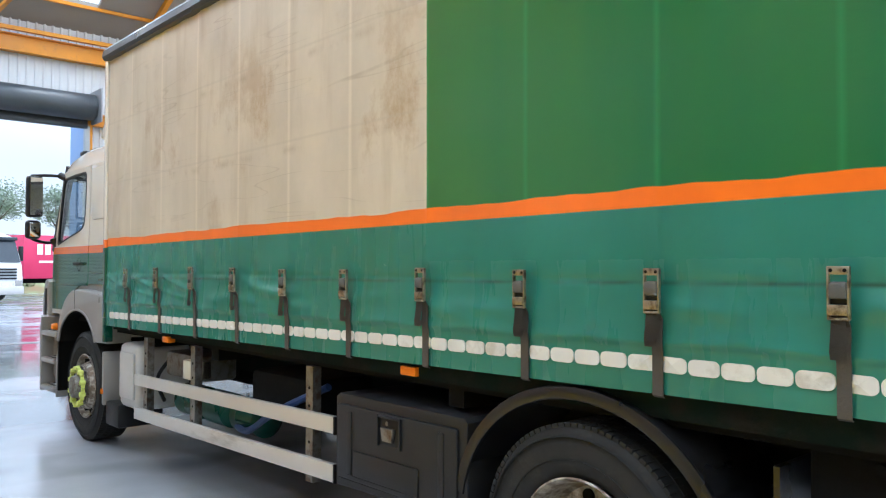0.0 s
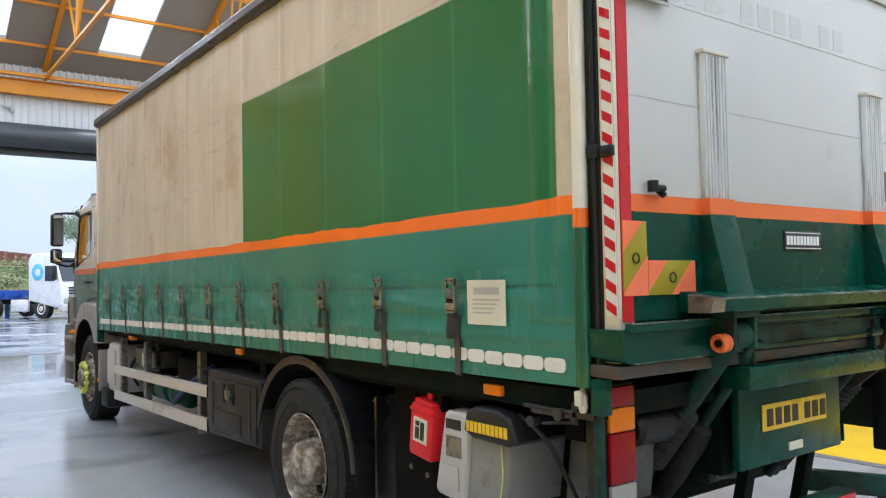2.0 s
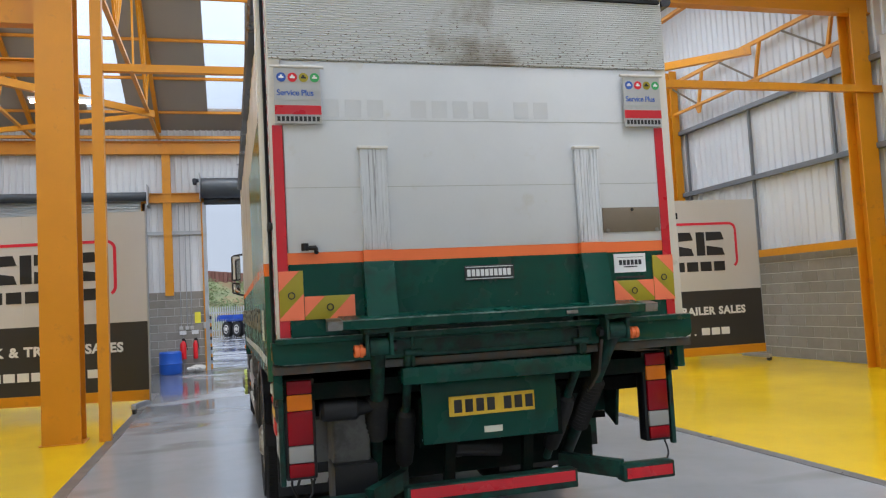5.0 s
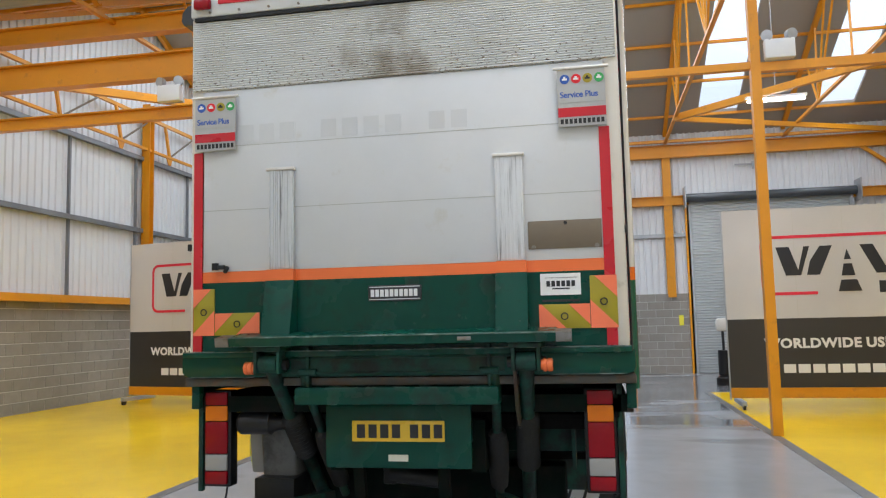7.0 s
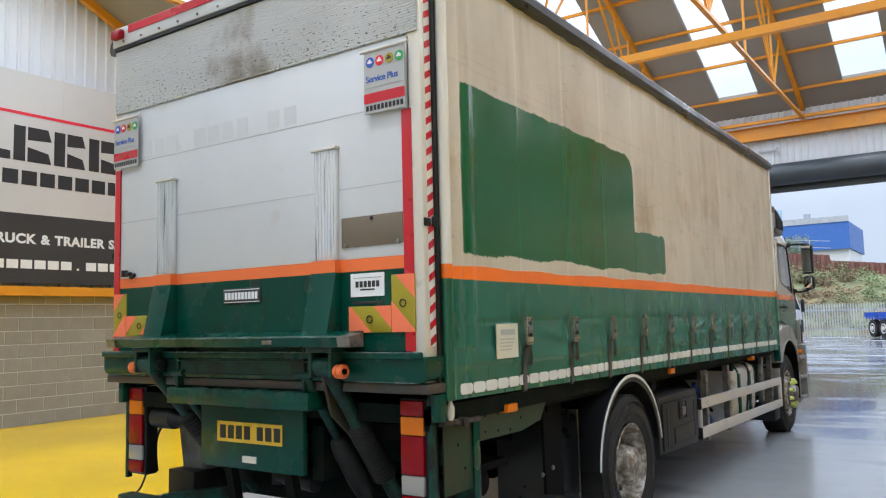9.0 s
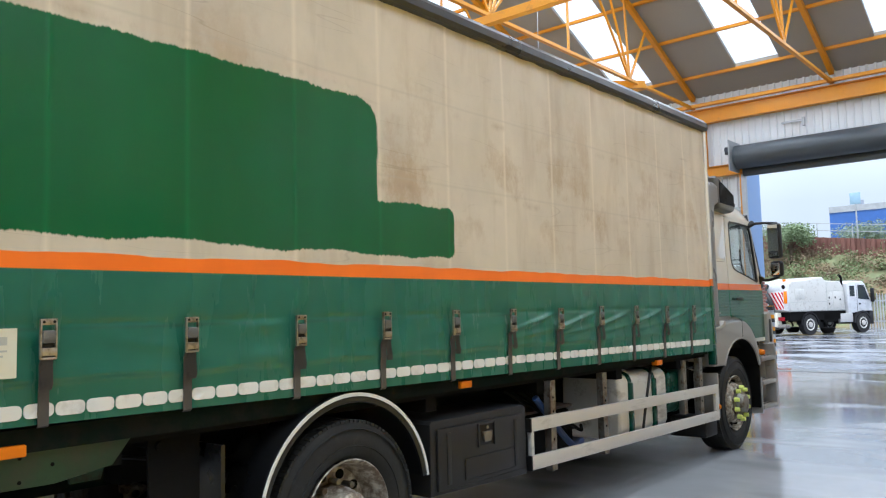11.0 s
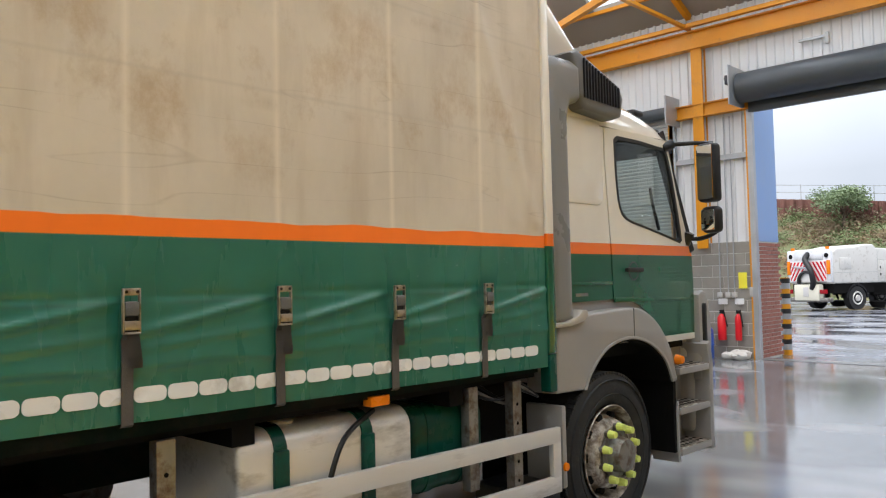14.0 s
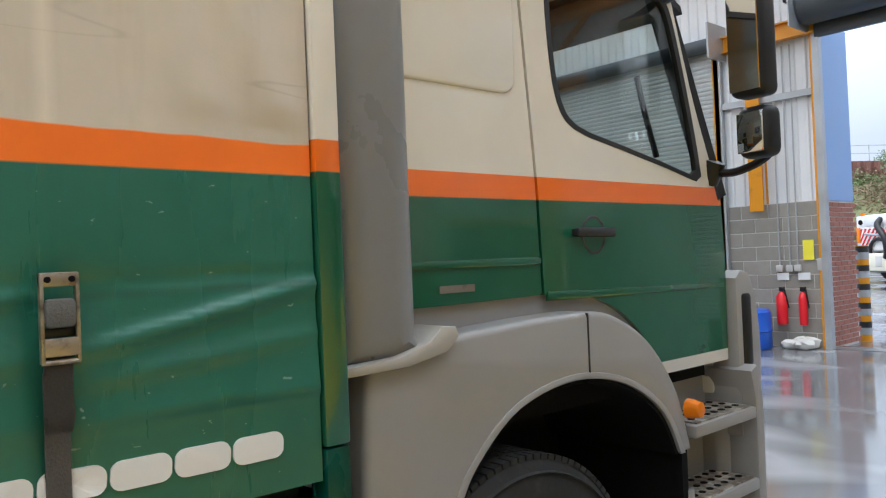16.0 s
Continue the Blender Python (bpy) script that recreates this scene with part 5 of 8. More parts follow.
for s in (-1, 1):
    part("top_rail", Mesh().prism([(s * 1.235, 3.33), (s * 1.285, 3.335), (s * 1.30, 3.36), (s * 1.295, 3.41), (s * 1.26, 3.45), (s * 1.2, 3.455)], "y", 0.0, 7.46), M_gutter, lorry, "dark grey curtain rail along the roof")
    part("front_post", Mesh().box(s * 1.19, s * 1.262, 7.435, 7.50, 1.148, 3.40, 0.008), M_post, lorry, "cream and green front corner post")
    part("post_foot", Mesh().box(s * 1.19, s * 1.26, 7.436, 7.498, 0.94, 1.145, 0.006), M_green, lorry)
    # rave kept near black, as the shaded gap below the curtain
    part("side_rave", Mesh().box(s * 1.12, s * 1.16, 0.1, 7.42, 1.02, 1.12), M_dark, lorry)
    part("curtain_pole", Mesh().rod((s * 1.245, 0.15, 1.165), (s * 1.245, 0.15, 3.34), 0.03), M_post, lorry, "cream and green curtain tensioner pole")
    part("rear_post", Mesh().box(s * 1.14, s * 1.225, 0.0, 0.135, 1.255, 3.40, 0.008), M_cab_cream, lorry, "cream rear corner post")
    g = part("locking_bar", Mesh().rod((s * 1.238, 0.085, 1.1), (s * 1.238, 0.085, 3.38), 0.009 if s < 0 else 0.006).box(s * 1.225, s * (1.25 if s < 0 else 1.24), 0.06, 0.115, 1.98, 2.03, 0.005), M_black, lorry, "black locking bar")
    part("guide_lug", Mesh().box(s * 1.225, s * (1.25 if s < 0 else 1.235), -0.002, 0.05, 1.98, 2.02, 0.005), M_black, g)
    t1 = 0.066 if s < 0 else 0.084
    part("rubber_seal", Mesh().box(s * 1.222, s * 1.232, t1, 0.134, 1.2, 3.38, 0.004), M_black, lorry, "black rubber seal")
    part("pole_foot", Mesh().lathe([(0, 0.012), (0.02, 0.02), (0.06, 0.02), (0.08, 0.01), (0.1, 0.01), (0.1, 0)], (s * 1.235, 0.17, 1.07), (0, 0, 1), 16), M_cab_cream, lorry, "cream pole foot")
    ht = part("hinge_plate", Mesh().box(s * 1.18, s * 1.235, 0.12, 0.24, 1.045, 1.068, 0.004).box(s * 1.2, s * 1.225, 0.24, 0.46, 1.035, 1.058, 0.004), M_iron, lorry, "rusty steel curtain tensioner bracket")
    part("ratchet", Mesh().rod((s * 1.2, 0.3, 1.047), (s * 1.24, 0.3, 1.047), 0.024, seg=14), M_iron, ht)
    # red and white diagonal tape on the post
    t0 = 0.006 if s < 0 else 0.03
    tape = part("side_tape", Mesh().box(s * 1.2255, s * 1.228, t0, t0 + 0.048, 1.42, 3.36), M_white_tape, lorry, "red and white striped tape")
    for k in range(26):
        z = 1.42 + k * 0.0745
        part("stripe", Mesh().prism([(t0 + 0.001, z), (t0 + 0.047, z + 0.026), (t0 + 0.047, z + 0.060), (t0 + 0.001, z + 0.034)], "x", s * 1.2282, s * 1.2292), M_red, tape, smooth=0)
    for y, z in ((0.70 if s < 0 else 0.79, 1.092 if s < 0 else 1.058), (3.46, 1.078), (6.27 if s < 0 else 6.24, 1.035)):
        part("side_marker", Mesh().box(s * 1.165, s * 1.222, y - 0.056, y + 0.056, z - 0.018, z + 0.027, 0.006), M_lamp_amber, lorry, "amber side marker lamp")

# stickers on the curtains
for s, cu, y0, y1, z0, z1 in ((-1, curtain_left, 0.545, 0.79, 1.37, 1.555), (1, curtain_right, 0.56, 0.785, 1.335, 1.515)):
    lb = part("maker_label", Mesh().box(s * 1.266, s * 1.270, y0, y1, z0, z1), M_label, cu, "faded cream maker's label")
    ys = (lambda a: y0 + a * (y1 - y0)) if s > 0 else (lambda a: y1 - a * (y1 - y0))
    part("name_shape", Mesh().box(s * 1.2702, s * 1.2712, ys(0.18), ys(0.85), z1 - 0.06, z1 - 0.03), M_faint, lb, smooth=0)
    for k in range(4):
        part("line", Mesh().box(s * 1.2702, s * 1.2712, ys(0.15), ys(0.85 - 0.06 * k), z1 - 0.085 - k * 0.018, z1 - 0.078 - k * 0.018), M_faint, lb, smooth=0)

# -- rear --
RX0, RX1 = -1.16, 1.16
part("rear_header", Mesh().box(-1.225, 1.225, -0.03, 0.1, 3.36, 3.49, 0.01), M_rear_white, lorry, "white rear header with rivets")
part("header_strip", Mesh().box(-1.05, 1.05, -0.036, -0.031, 3.43, 3.48), M_red, lorry, "red reflective strip")
part("header_seal", Mesh().box(-1.2, 1.2, -0.028, 0.02, 3.337, 3.358), M_black, lorry)
for x in (-1.14, 1.14):
    part("marker_lamp", Mesh().box(x - 0.05, x + 0.05, -0.07, -0.03, 3.40, 3.46, 0.01), M_lamp_red, lorry)
for k in range(13):
    part("rivet", Mesh().rod((-1.1 + k * 0.183, -0.036, 3.385), (-1.1 + k * 0.183, -0.03, 3.385), 0.008, seg=8), M_steel, lorry)
# ribbed shutter above the platform
m = Mesh()
pts = []
for i in range(31):
    z = 2.92 + i * 0.01345
    pts += [(-0.004, z), (-0.012, z + 0.0037), (-0.012, z + 0.0097), (-0.004, z + 0.01345)]
m.strip([Vector((-1.215, y, z)) for y, z in pts], [Vector((1.215, y, z)) for y, z in pts])
m.box(-1.135, 1.135, 0.002, 0.04, 2.917, 3.335)
part("ribbed_panel", m, M_corr, lorry, "stained ribbed white panel above the lift platform")
lift = part("lift_platform", Mesh().box(RX0, RX1, 0.0, 0.035, 1.852, 2.915, 0.004), M_rear_white, lorry, "folded white lift platform")
for z in (2.205, 2.58):
    part("plank_joint", Mesh().box(RX0, RX1, -0.0012, 0.001, z, z + 0.004), M_faint, lift, smooth=0)
part("platform_band", Mesh().box(RX0, RX1, -0.001, 0.034, 1.79, 1.852), M_orange, lift, "orange band")
part("platform_foot", Mesh().box(RX0, RX1, 0.0, 0.034, 1.40, 1.79), M_green, lift, "green lower part of the platform")
for x in (-0.665, 0.63):
    sl = part("runner", Mesh().box(x - 0.075, x + 0.075, -0.03, 0.0, 1.852, 2.42, 0.006), M_runner, lift, "scuffed white ribbed runner")
    for k in range(7):
        part("rib", Mesh().box(x - 0.066 + k * 0.021, x - 0.060 + k * 0.021, -0.036, -0.03, 1.86, 2.41), M_runner, sl, smooth=0)
    part("runner_cap", Mesh().box(x - 0.085, x + 0.085, -0.04, 0.0, 2.415, 2.432, 0.004), M_alu, sl)
    part("runner_band", Mesh().box(x - 0.08, x + 0.08, -0.045, 0.0, 1.79, 1.852), M_orange, sl)
    part("runner_foot", Mesh().prism([(-0.045, 1.79), (0.0, 1.79), (0.0, 1.42), (-0.13, 1.42)], "x", x - 0.085, x + 0.085, 0.004), M_green, sl)
    for k in range(2):
        part("bolt", Mesh().rod((x - 0.05 + 0.1 * k, -0.062, 1.70), (x - 0.05 + 0.1 * k, -0.05, 1.70), 0.012, seg=8), M_steel, sl)
part("platform_edge", Mesh().prism([(-0.2, 1.475), (-0.05, 1.50), (0.0, 1.50), (0.0, 1.42), (-0.19, 1.43)], "x", -0.90, 0.86, 0.006), M_green, lift, "bevelled green edge of the folded platform")
part("rubbed_edge", Mesh().prism([(-0.2025, 1.4775), (-0.185, 1.4805), (-0.185, 1.476), (-0.2025, 1.472)], "x", -0.898, 0.858), M_scuff, lift, "paint rubbed off the edge")
part("edge_slot", Mesh().box(0.36, 0.43, -0.205, -0.197, 1.442, 1.462, 0.002), M_steel, lift)
part("worn_tip", Mesh().prism([(-0.204, 1.476), (-0.1, 1.492), (-0.1, 1.425), (-0.194, 1.428)], "x", -0.975, -0.898), M_steel, lift, "worn bare metal corner")
part("worn_tip", Mesh().prism([(-0.204, 1.476), (-0.1, 1.492), (-0.1, 1.425), (-0.194, 1.428)], "x", 0.858, 0.935), M_steel, lift, "worn bare metal corner")
hd = part("platform_handle", Mesh().rod((-1.06, -0.03, 1.875), (-1.0, -0.03, 1.875), 0.013).rod((-1.06, -0.03, 1.90), (-1.06, -0.03, 1.86), 0.02).rod((-1.0, 0, 1.875), (-1.0, -0.03, 1.85), 0.012), M_black, lift, "black latch handle")
for s in (-1, 1):
    x0 = 1.153 if s < 0 else 1.112
    part("red_tape", Mesh().box(s * x0, s * (x0 + 0.055), -0.006, 0.001, 1.40, 2.55), M_red, lorry, "red reflective tape")
# service signs
for x0 in (-1.19, 0.905):
    sg = part("service_sign", Mesh().box(x0, x0 + 0.25, -0.03, -0.024, 2.555, 2.865, 0.0), M_sign_grey, lorry, "white service sign with a red band")
    part("sign_rail", Mesh().rod((x0 - 0.02, -0.03, 2.870), (x0 + 0.27, -0.03, 2.870), 0.008), M_alu, sg)
    part("sign_band", Mesh().box(x0, x0 + 0.25, -0.032, -0.0303, 2.605, 2.655), M_red, sg, smooth=0)
    for k, mt in enumerate((M_blue, M_red_plastic, M_board_y, M_greenp)):
        part("badge", Mesh().rod((x0 + 0.04 + k * 0.06, -0.033, 2.810), (x0 + 0.04 + k * 0.06, -0.0303, 2.810), 0.0255, seg=20), mt, sg, smooth=0)
        part("glyph", Mesh().box(x0 + 0.026 + k * 0.06, x0 + 0.053 + k * 0.06, -0.0345, -0.033, 2.804, 2.814).box(x0 + 0.033 + k * 0.06, x0 + 0.045 + k * 0.06, -0.0345, -0.033, 2.814, 2.823), M_white if k != 2 else M_ink, sg, smooth=0)
    words("Service Plus", 0.046, pose(x0 + 0.012, -0.0305, 2.710, 90, 0, 0), M_blue, "sign_name", sg, 0.001, 0.92, 0.0006)
    part("small_line", Mesh().box(x0 + 0.01, x0 + 0.245, -0.032, -0.0303, 2.682, 2.692), M_faint, sg, smooth=0)
    for k in range(10):
        part("number_bar", Mesh().box(x0 + 0.012 + k * 0.0235, x0 + 0.028 + k * 0.0235, -0.032, -0.0303, 2.568, 2.594), M_toolbox, sg, smooth=0)
# ghost of removed lettering
for k in range(11):
    if k in (3, 8):
        continue
    x = -0.93 + k * 0.125
    part("ghost_mark", Mesh().box(x, x + 0.09, -0.0012, 0.001, 2.60, 2.70), surface("ghost_print", (0.582, 0.593, 0.598), 0.5, var=0.06, bump=0.0) if k == 0 else bpy.data.materials["ghost_print"], lift, smooth=0)
# marker boards
def board(x0, x1, z0, z1, flip):
    b = part("marker_board", Mesh().box(x0, x1, -0.008, 0.0, z0, z1, 0.002), M_board_y, lorry, "yellow and salmon striped marker board")
    w, h = x1 - x0, z1 - z0
    L = max(w, h)
    for c in ((0.0, 0.36), (0.72, 1.2)):
        # a slanting band clipped to the board
        poly = [(x0, z0), (x1, z0), (x1, z1), (x0, z1)]
        def val(p):
            u = (p[0] - x0) if flip > 0 else (x1 - p[0])
            return (u + p[1] - z0) / (w + h)
        for lo, keep in ((c[0], 1), (c[1], -1)):
            out = []
            for i in range(len(poly)):
                a, q = poly[i], poly[(i + 1) % len(poly)]
                fa, fq = keep * (val(a) - lo), keep * (val(q) - lo)
                if fa >= 0:
                    out.append(a)
                if fa * fq < 0:
                    t = fa / (fa - fq)
                    out.append((a[0] + (q[0] - a[0]) * t, a[1] + (q[1] - a[1]) * t))
            poly = out
        if len(poly) > 2:
            part("stripe", Mesh().prism(poly, "y", -0.0095, -0.0082), M_board_o, b, smooth=0)
    cx, cz = (x0 + x1) / 2, (z0 + z1) / 2
    part("mark", Mesh().lathe([(0, 0.014), (0, 0.02), (0.002, 0.02), (0.002, 0.014)], (cx, -0.0105, cz), (0, -1, 0), 20), M_ink, b)
    return b


board(-1.205, -1.075, 1.49, 1.755, -1)
board(-1.072, -0.80, 1.49, 1.615, -1)
board(0.767, 1.031, 1.49, 1.617, 1)
board(1.034, 1.172, 1.49, 1.762, 1)
bp = part("taped_panel", Mesh().box(0.722, 1.107, -0.006, 0.0, 1.91, 2.06, 0.002), M_brown, lorry, "brown taped over panel")
for x in (0.75, 1.08):
    part("fixing", Mesh().rod((x, -0.012, 1.92), (x, -0.004, 1.92), 0.012, seg=10), M_steel, bp)
part("fixing", Mesh().rod((0.92, -0.01, 2.045), (0.92, -0.004, 2.045), 0.01, seg=10), M_black, bp)
np_ = part("maker_plate", Mesh().box(-0.165, 0.135, -0.006, 0.0, 1.66, 1.745, 0.002), M_ink, lorry, "small black maker's plate")
part("plate_rim", Mesh().box(-0.158, 0.128, -0.0075, -0.0055, 1.667, 1.671).box(-0.158, 0.128, -0.0075, -0.0055, 1.734, 1.738), M_white, np_, smooth=0)
for k in range(10):
    part("name_shape", Mesh().box(-0.15 + k * 0.027, -0.13 + k * 0.027, -0.0075, -0.0055, 1.683, 1.722), M_white, np_, smooth=0)
st = part("dealer_sticker", Mesh().box(0.778, 0.988, -0.005, 0.0, 1.665, 1.778, 0.0), M_white, lorry, "white dealer sticker")
for k in range(6):
    part("name_shape", Mesh().box(0.81 + k * 0.026, 0.829 + k * 0.026, -0.0065, -0.0045, 1.71, 1.74), M_ink, st, smooth=0)
part("line", Mesh().box(0.84, 0.93, -0.0065, -0.0045, 1.695, 1.702).box(0.8, 0.97, -0.0065, -0.0045, 1.755, 1.757), M_ink, st, smooth=0)
part("sticker_foot", Mesh().box(0.785, 0.98, -0.004, 0.0, 1.63, 1.642), M_ink, st, smooth=0)
# lower rear frame
fr = part("rear_frame", Mesh().prism([(-1.255, 1.375), (1.25, 1.375), (1.25, 1.285), (1.235, 1.265), (1.205, 1.255), (-1.205, 1.255), (-1.24, 1.265), (-1.255, 1.285)], "y", -0.04, 0.12, 0.006).box(-1.24, 1.235, -0.065, -0.035, 1.365, 1.398, 0.006), M_green, lorry, "green rear cross frame")
part("rubbed_edge", Mesh().box(-1.235, 1.23, -0.0668, -0.06, 1.394, 1.3995).box(-1.2, -0.82, -0.0425, -0.038, 1.2545, 1.259).box(0.82, 1.2, -0.0425, -0.038, 1.2545, 1.259), M_scuff, fr, "paint rubbed off the edge")
part("channel", Mesh().box(-0.6, 0.58, -0.0425, -0.036, 1.275, 1.345).box(-0.6, 0.58, -0.062, -0.036, 1.345, 1.352).box(-0.6, 0.58, -0.058, -0.036, 1.272, 1.279), M_green_dirty, fr, "grimy pressed channel")
part("sill", Mesh().box(-1.25, 1.25, -0.02, 0.12, 1.205, 1.25, 0.006), surface("rusty_grey_sill", (0.055, 0.058, 0.05), 0.55, var=0.3, bump=0.15, dirt=(0.09, 0.045, 0.02), dirt_amount=0.5, dirt_scale=8), lorry, "rust stained sill")
for s in (-1, 1):
    part("corner_bracket", Mesh().box(s * 1.20, s * 1.25, 0.06, 0.12, 1.07, 1.20, 0.006), M_green, lorry)
    # tail lamp: red, amber, red, clear, red
    x = -1.113 if s < 0 else 1.062
    tl = part("tail_lamp", Mesh().box(x - 0.085, x + 0.085, 0.11, 0.20, 0.625, 1.172, 0.012), M_black, lorry, "tall tail lamp cluster")
    for z0, z1, mt in ((1.088, 1.162, M_lamp_red), (0.998, 1.085, M_lamp_amber), (0.813, 0.995, M_lamp_red), (0.718, 0.81, M_lamp_clear), (0.642, 0.715, M_lamp_red)):
        part("lens", Mesh().box(x - 0.068, x + 0.068, 0.09, 0.112, z0, z1, 0.008), mt, tl)
    part("lamp_cable", pipe([(x + 0.05, 0.14, 0.63), (x + 0.05, 0.1, 0.55), (x + 0.0, 0.08, 0.5), (x - s * 0.1, 0.06, 0.52)], 0.006, 6), M_black, tl)
    part("lamp_hanger", Mesh().box(x + s * 0.085, x + s * 0.115, 0.10, 0.135, 0.6, 1.2, 0.006), M_green_dirty, lorry)
    # lift arms
    xa = s * 0.70
    top, low = Vector((xa, -0.10, 1.33)), Vector((s * 0.635, 0.58, 0.5))
    at = lambda f: tuple(top + (low - top) * f)
    arm = part("lift_arm", Mesh().rod(at(0), at(1), 0.04).rod((xa - 0.05, -0.10, 1.33), (xa + 0.05, -0.10, 1.33), 0.05), M_green_dirty, lorry, "green tail lift arm")
    part("arm_head", Mesh().box(xa - 0.085, xa + 0.085, -0.16, 0.0, 1.40, 1.425, 0.005).box(xa - 0.075, xa - 0.055, -0.15, -0.02, 1.28, 1.405, 0.004).box(xa + 0.055, xa + 0.075, -0.15, -0.02, 1.28, 1.405, 0.004), M_green_dirty, arm)
    part("head_cap", Mesh().box(xa - 0.092, xa + 0.092, -0.175, -0.03, 1.4255, 1.441, 0.004), M_head, arm, "rubbed pale green cap")
    if s > 0:
        part("arm_gusset", Mesh().prism([(-0.07, 1.30), (0.02, 1.24), (0.2, 0.98), (0.16, 0.95), (0.0, 1.08)], "x", xa - s * 0.075, xa - s * 0.055, 0.004), surface("rusty_olive_paint", (0.035, 0.032, 0.014), 0.6, var=0.4, bump=0.15, dirt=(0.05, 0.02, 0.01), dirt_amount=0.5, dirt_scale=14), arm, "rust stained arm gusset")
    part("pivot_pin", Mesh().rod((xa - 0.1, -0.09, 1.325), (xa + 0.1, -0.09, 1.325), 0.028), M_toolbox, arm)
    ro = part("roller", Mesh().lathe([(0, 0), (0, 0.026), (0.012, 0.026), (0.016, 0.034), (0.03, 0.035), (0.033, 0.031), (0.038, 0.031), (0.041, 0.035), (0.06, 0.034), (0.064, 0.026), (0.056, 0.02), (0.056, 0)], (xa + s * 0.072, -0.12, 1.31), (s, 0, 0), 20), M_orange, arm, "orange plastic roller")
    part("hub", Mesh().rod((xa + s * 0.128, -0.12, 1.31), (xa + s * 0.137, -0.12, 1.31), 0.014, seg=12), M_dark, ro)
    gaiter = Mesh()
    prof = [(0, 0.036)]
    for k in range(14 if s > 0 else 11):
        prof += [(0.01 + k * 0.028, 0.054), (0.01 + k * 0.028 + 0.014, 0.067)]
    prof.append((0.42 if s > 0 else 0.34, 0.036))
    gaiter.lathe(prof, at(0.36), tuple(low - top), 20)
    part("gaiter", gaiter, M_rubber, arm, "black ribbed gaiter")
    r0, r1 = Vector((s * 0.525, -0.02, 1.22)), Vector((s * 0.47, 0.5, 0.52))
    ram = part("ram", pipe([tuple(r0 + Vector((-s * 0.02, 0, 0.08))), tuple(r0), tuple(r0 + (r1 - r0) * 0.35), tuple(r1)], 0.026, 12), M_green_dirty, lorry, "green hydraulic ram")
    sleeve = Mesh()
    sleeve.lathe([(0, 0.028), (0.02, 0.05), (0.1, 0.06), (0.3, 0.058), (0.42, 0.05), (0.44, 0.028)], tuple(r0 + (r1 - r0) * 0.4), tuple(r1 - r0), 20)
    part("ram_sleeve", sleeve, M_rubber, ram, "black ram sleeve")
    part("inner_lug", Mesh().box(xa - s * 0.21, xa - s * 0.19, -0.06, 0.04, 1.2, 1.42, 0.006).rod((xa - s * 0.15, -0.05, 1.28), (xa - s * 0.25, -0.05, 1.28), 0.02), M_green_dirty, lorry)
part("lift_tube", Mesh().box(-0.85, 0.85, 0.6, 0.78, 0.46, 0.68, 0.02), M_chassis, lorry, "dark green lift cross tube")
part("end_crossmember", Mesh().box(-0.8, 0.98, 0.80, 0.84, 0.50, 1.2, 0.006), M_green_dirty, lorry)
part("end_plate", Mesh().box(0.5, 0.97, 0.5, 0.512, 0.78, 1.2, 0.004), M_green_dirty, lorry, "grimy green plate behind the lift arm")
part("lift_motor", Mesh().rod((-0.16, 0.42, 0.66), (0.13, 0.42, 0.63), 0.055, seg=20).box(-0.2, -0.12, 0.38, 0.46, 0.6, 0.72, 0.01), M_toolbox, lorry, "dull metal lift motor")
part("cross_beam", Mesh().box(-0.57, 0.55, -0.08, 0.06, 1.105, 1.20, 0.012), M_green, lorry, "green tail lift cross beam")
part("number_board", Mesh().box(-0.44, 0.38, 0.06, 0.1, 0.75, 1.105, 0.01), M_green, lorry, "green number plate board")
npl = part("number_plate", Mesh().box(-0.285, 0.235, 0.05, 0.058, 0.895, 1.008, 0.004), M_plate, lorry, "yellow rear number plate")
for k in range(7):
    x = -0.255 + k * 0.066 + (0.035 if k > 3 else 0)
    part("number_bar", Mesh().box(x, x + 0.046, 0.0475, 0.051, 0.915, 0.988), M_ink, npl, smooth=0)
part("small_tag", Mesh().box(-0.08, 0.03, 0.054, 0.0595, 0.79, 0.825), M_label, lorry)
for s in (-1, 1):
    part("board_stay", Mesh().beam((s * 0.24 - 0.03, 0.13, 0.78), (s * 0.24 - 0.03, 0.2, 0.45), 0.06, 0.05), M_chassis, lorry)
bump = part("underrun_bar", Mesh().box(-0.55, 0.48, 0.05, 0.15, 0.42, 0.53, 0.01), M_green_dirty, lorry, "green underrun bar with red tape")
part("red_tape", Mesh().box(-0.53, 0.46, 0.045, 0.051, 0.46, 0.52), M_red, bump, smooth=0)
for s in (-1, 1):
    b = part("underrun_bar", Mesh().box(s * 0.76 - 0.02, s * 1.1 - 0.02, -0.02, 0.08, 0.43, 0.53, 0.01).beam((s * 0.76, 0.04, 0.5), (s * 0.5, 0.35, 0.52), 0.06, 0.1), M_green_dirty, lorry, "green outer underrun bar with red tape")
    part("red_tape", Mesh().box(s * 0.78 - 0.02, s * 1.08 - 0.02, -0.026, -0.019, 0.45, 0.51), M_red, b, smooth=0)

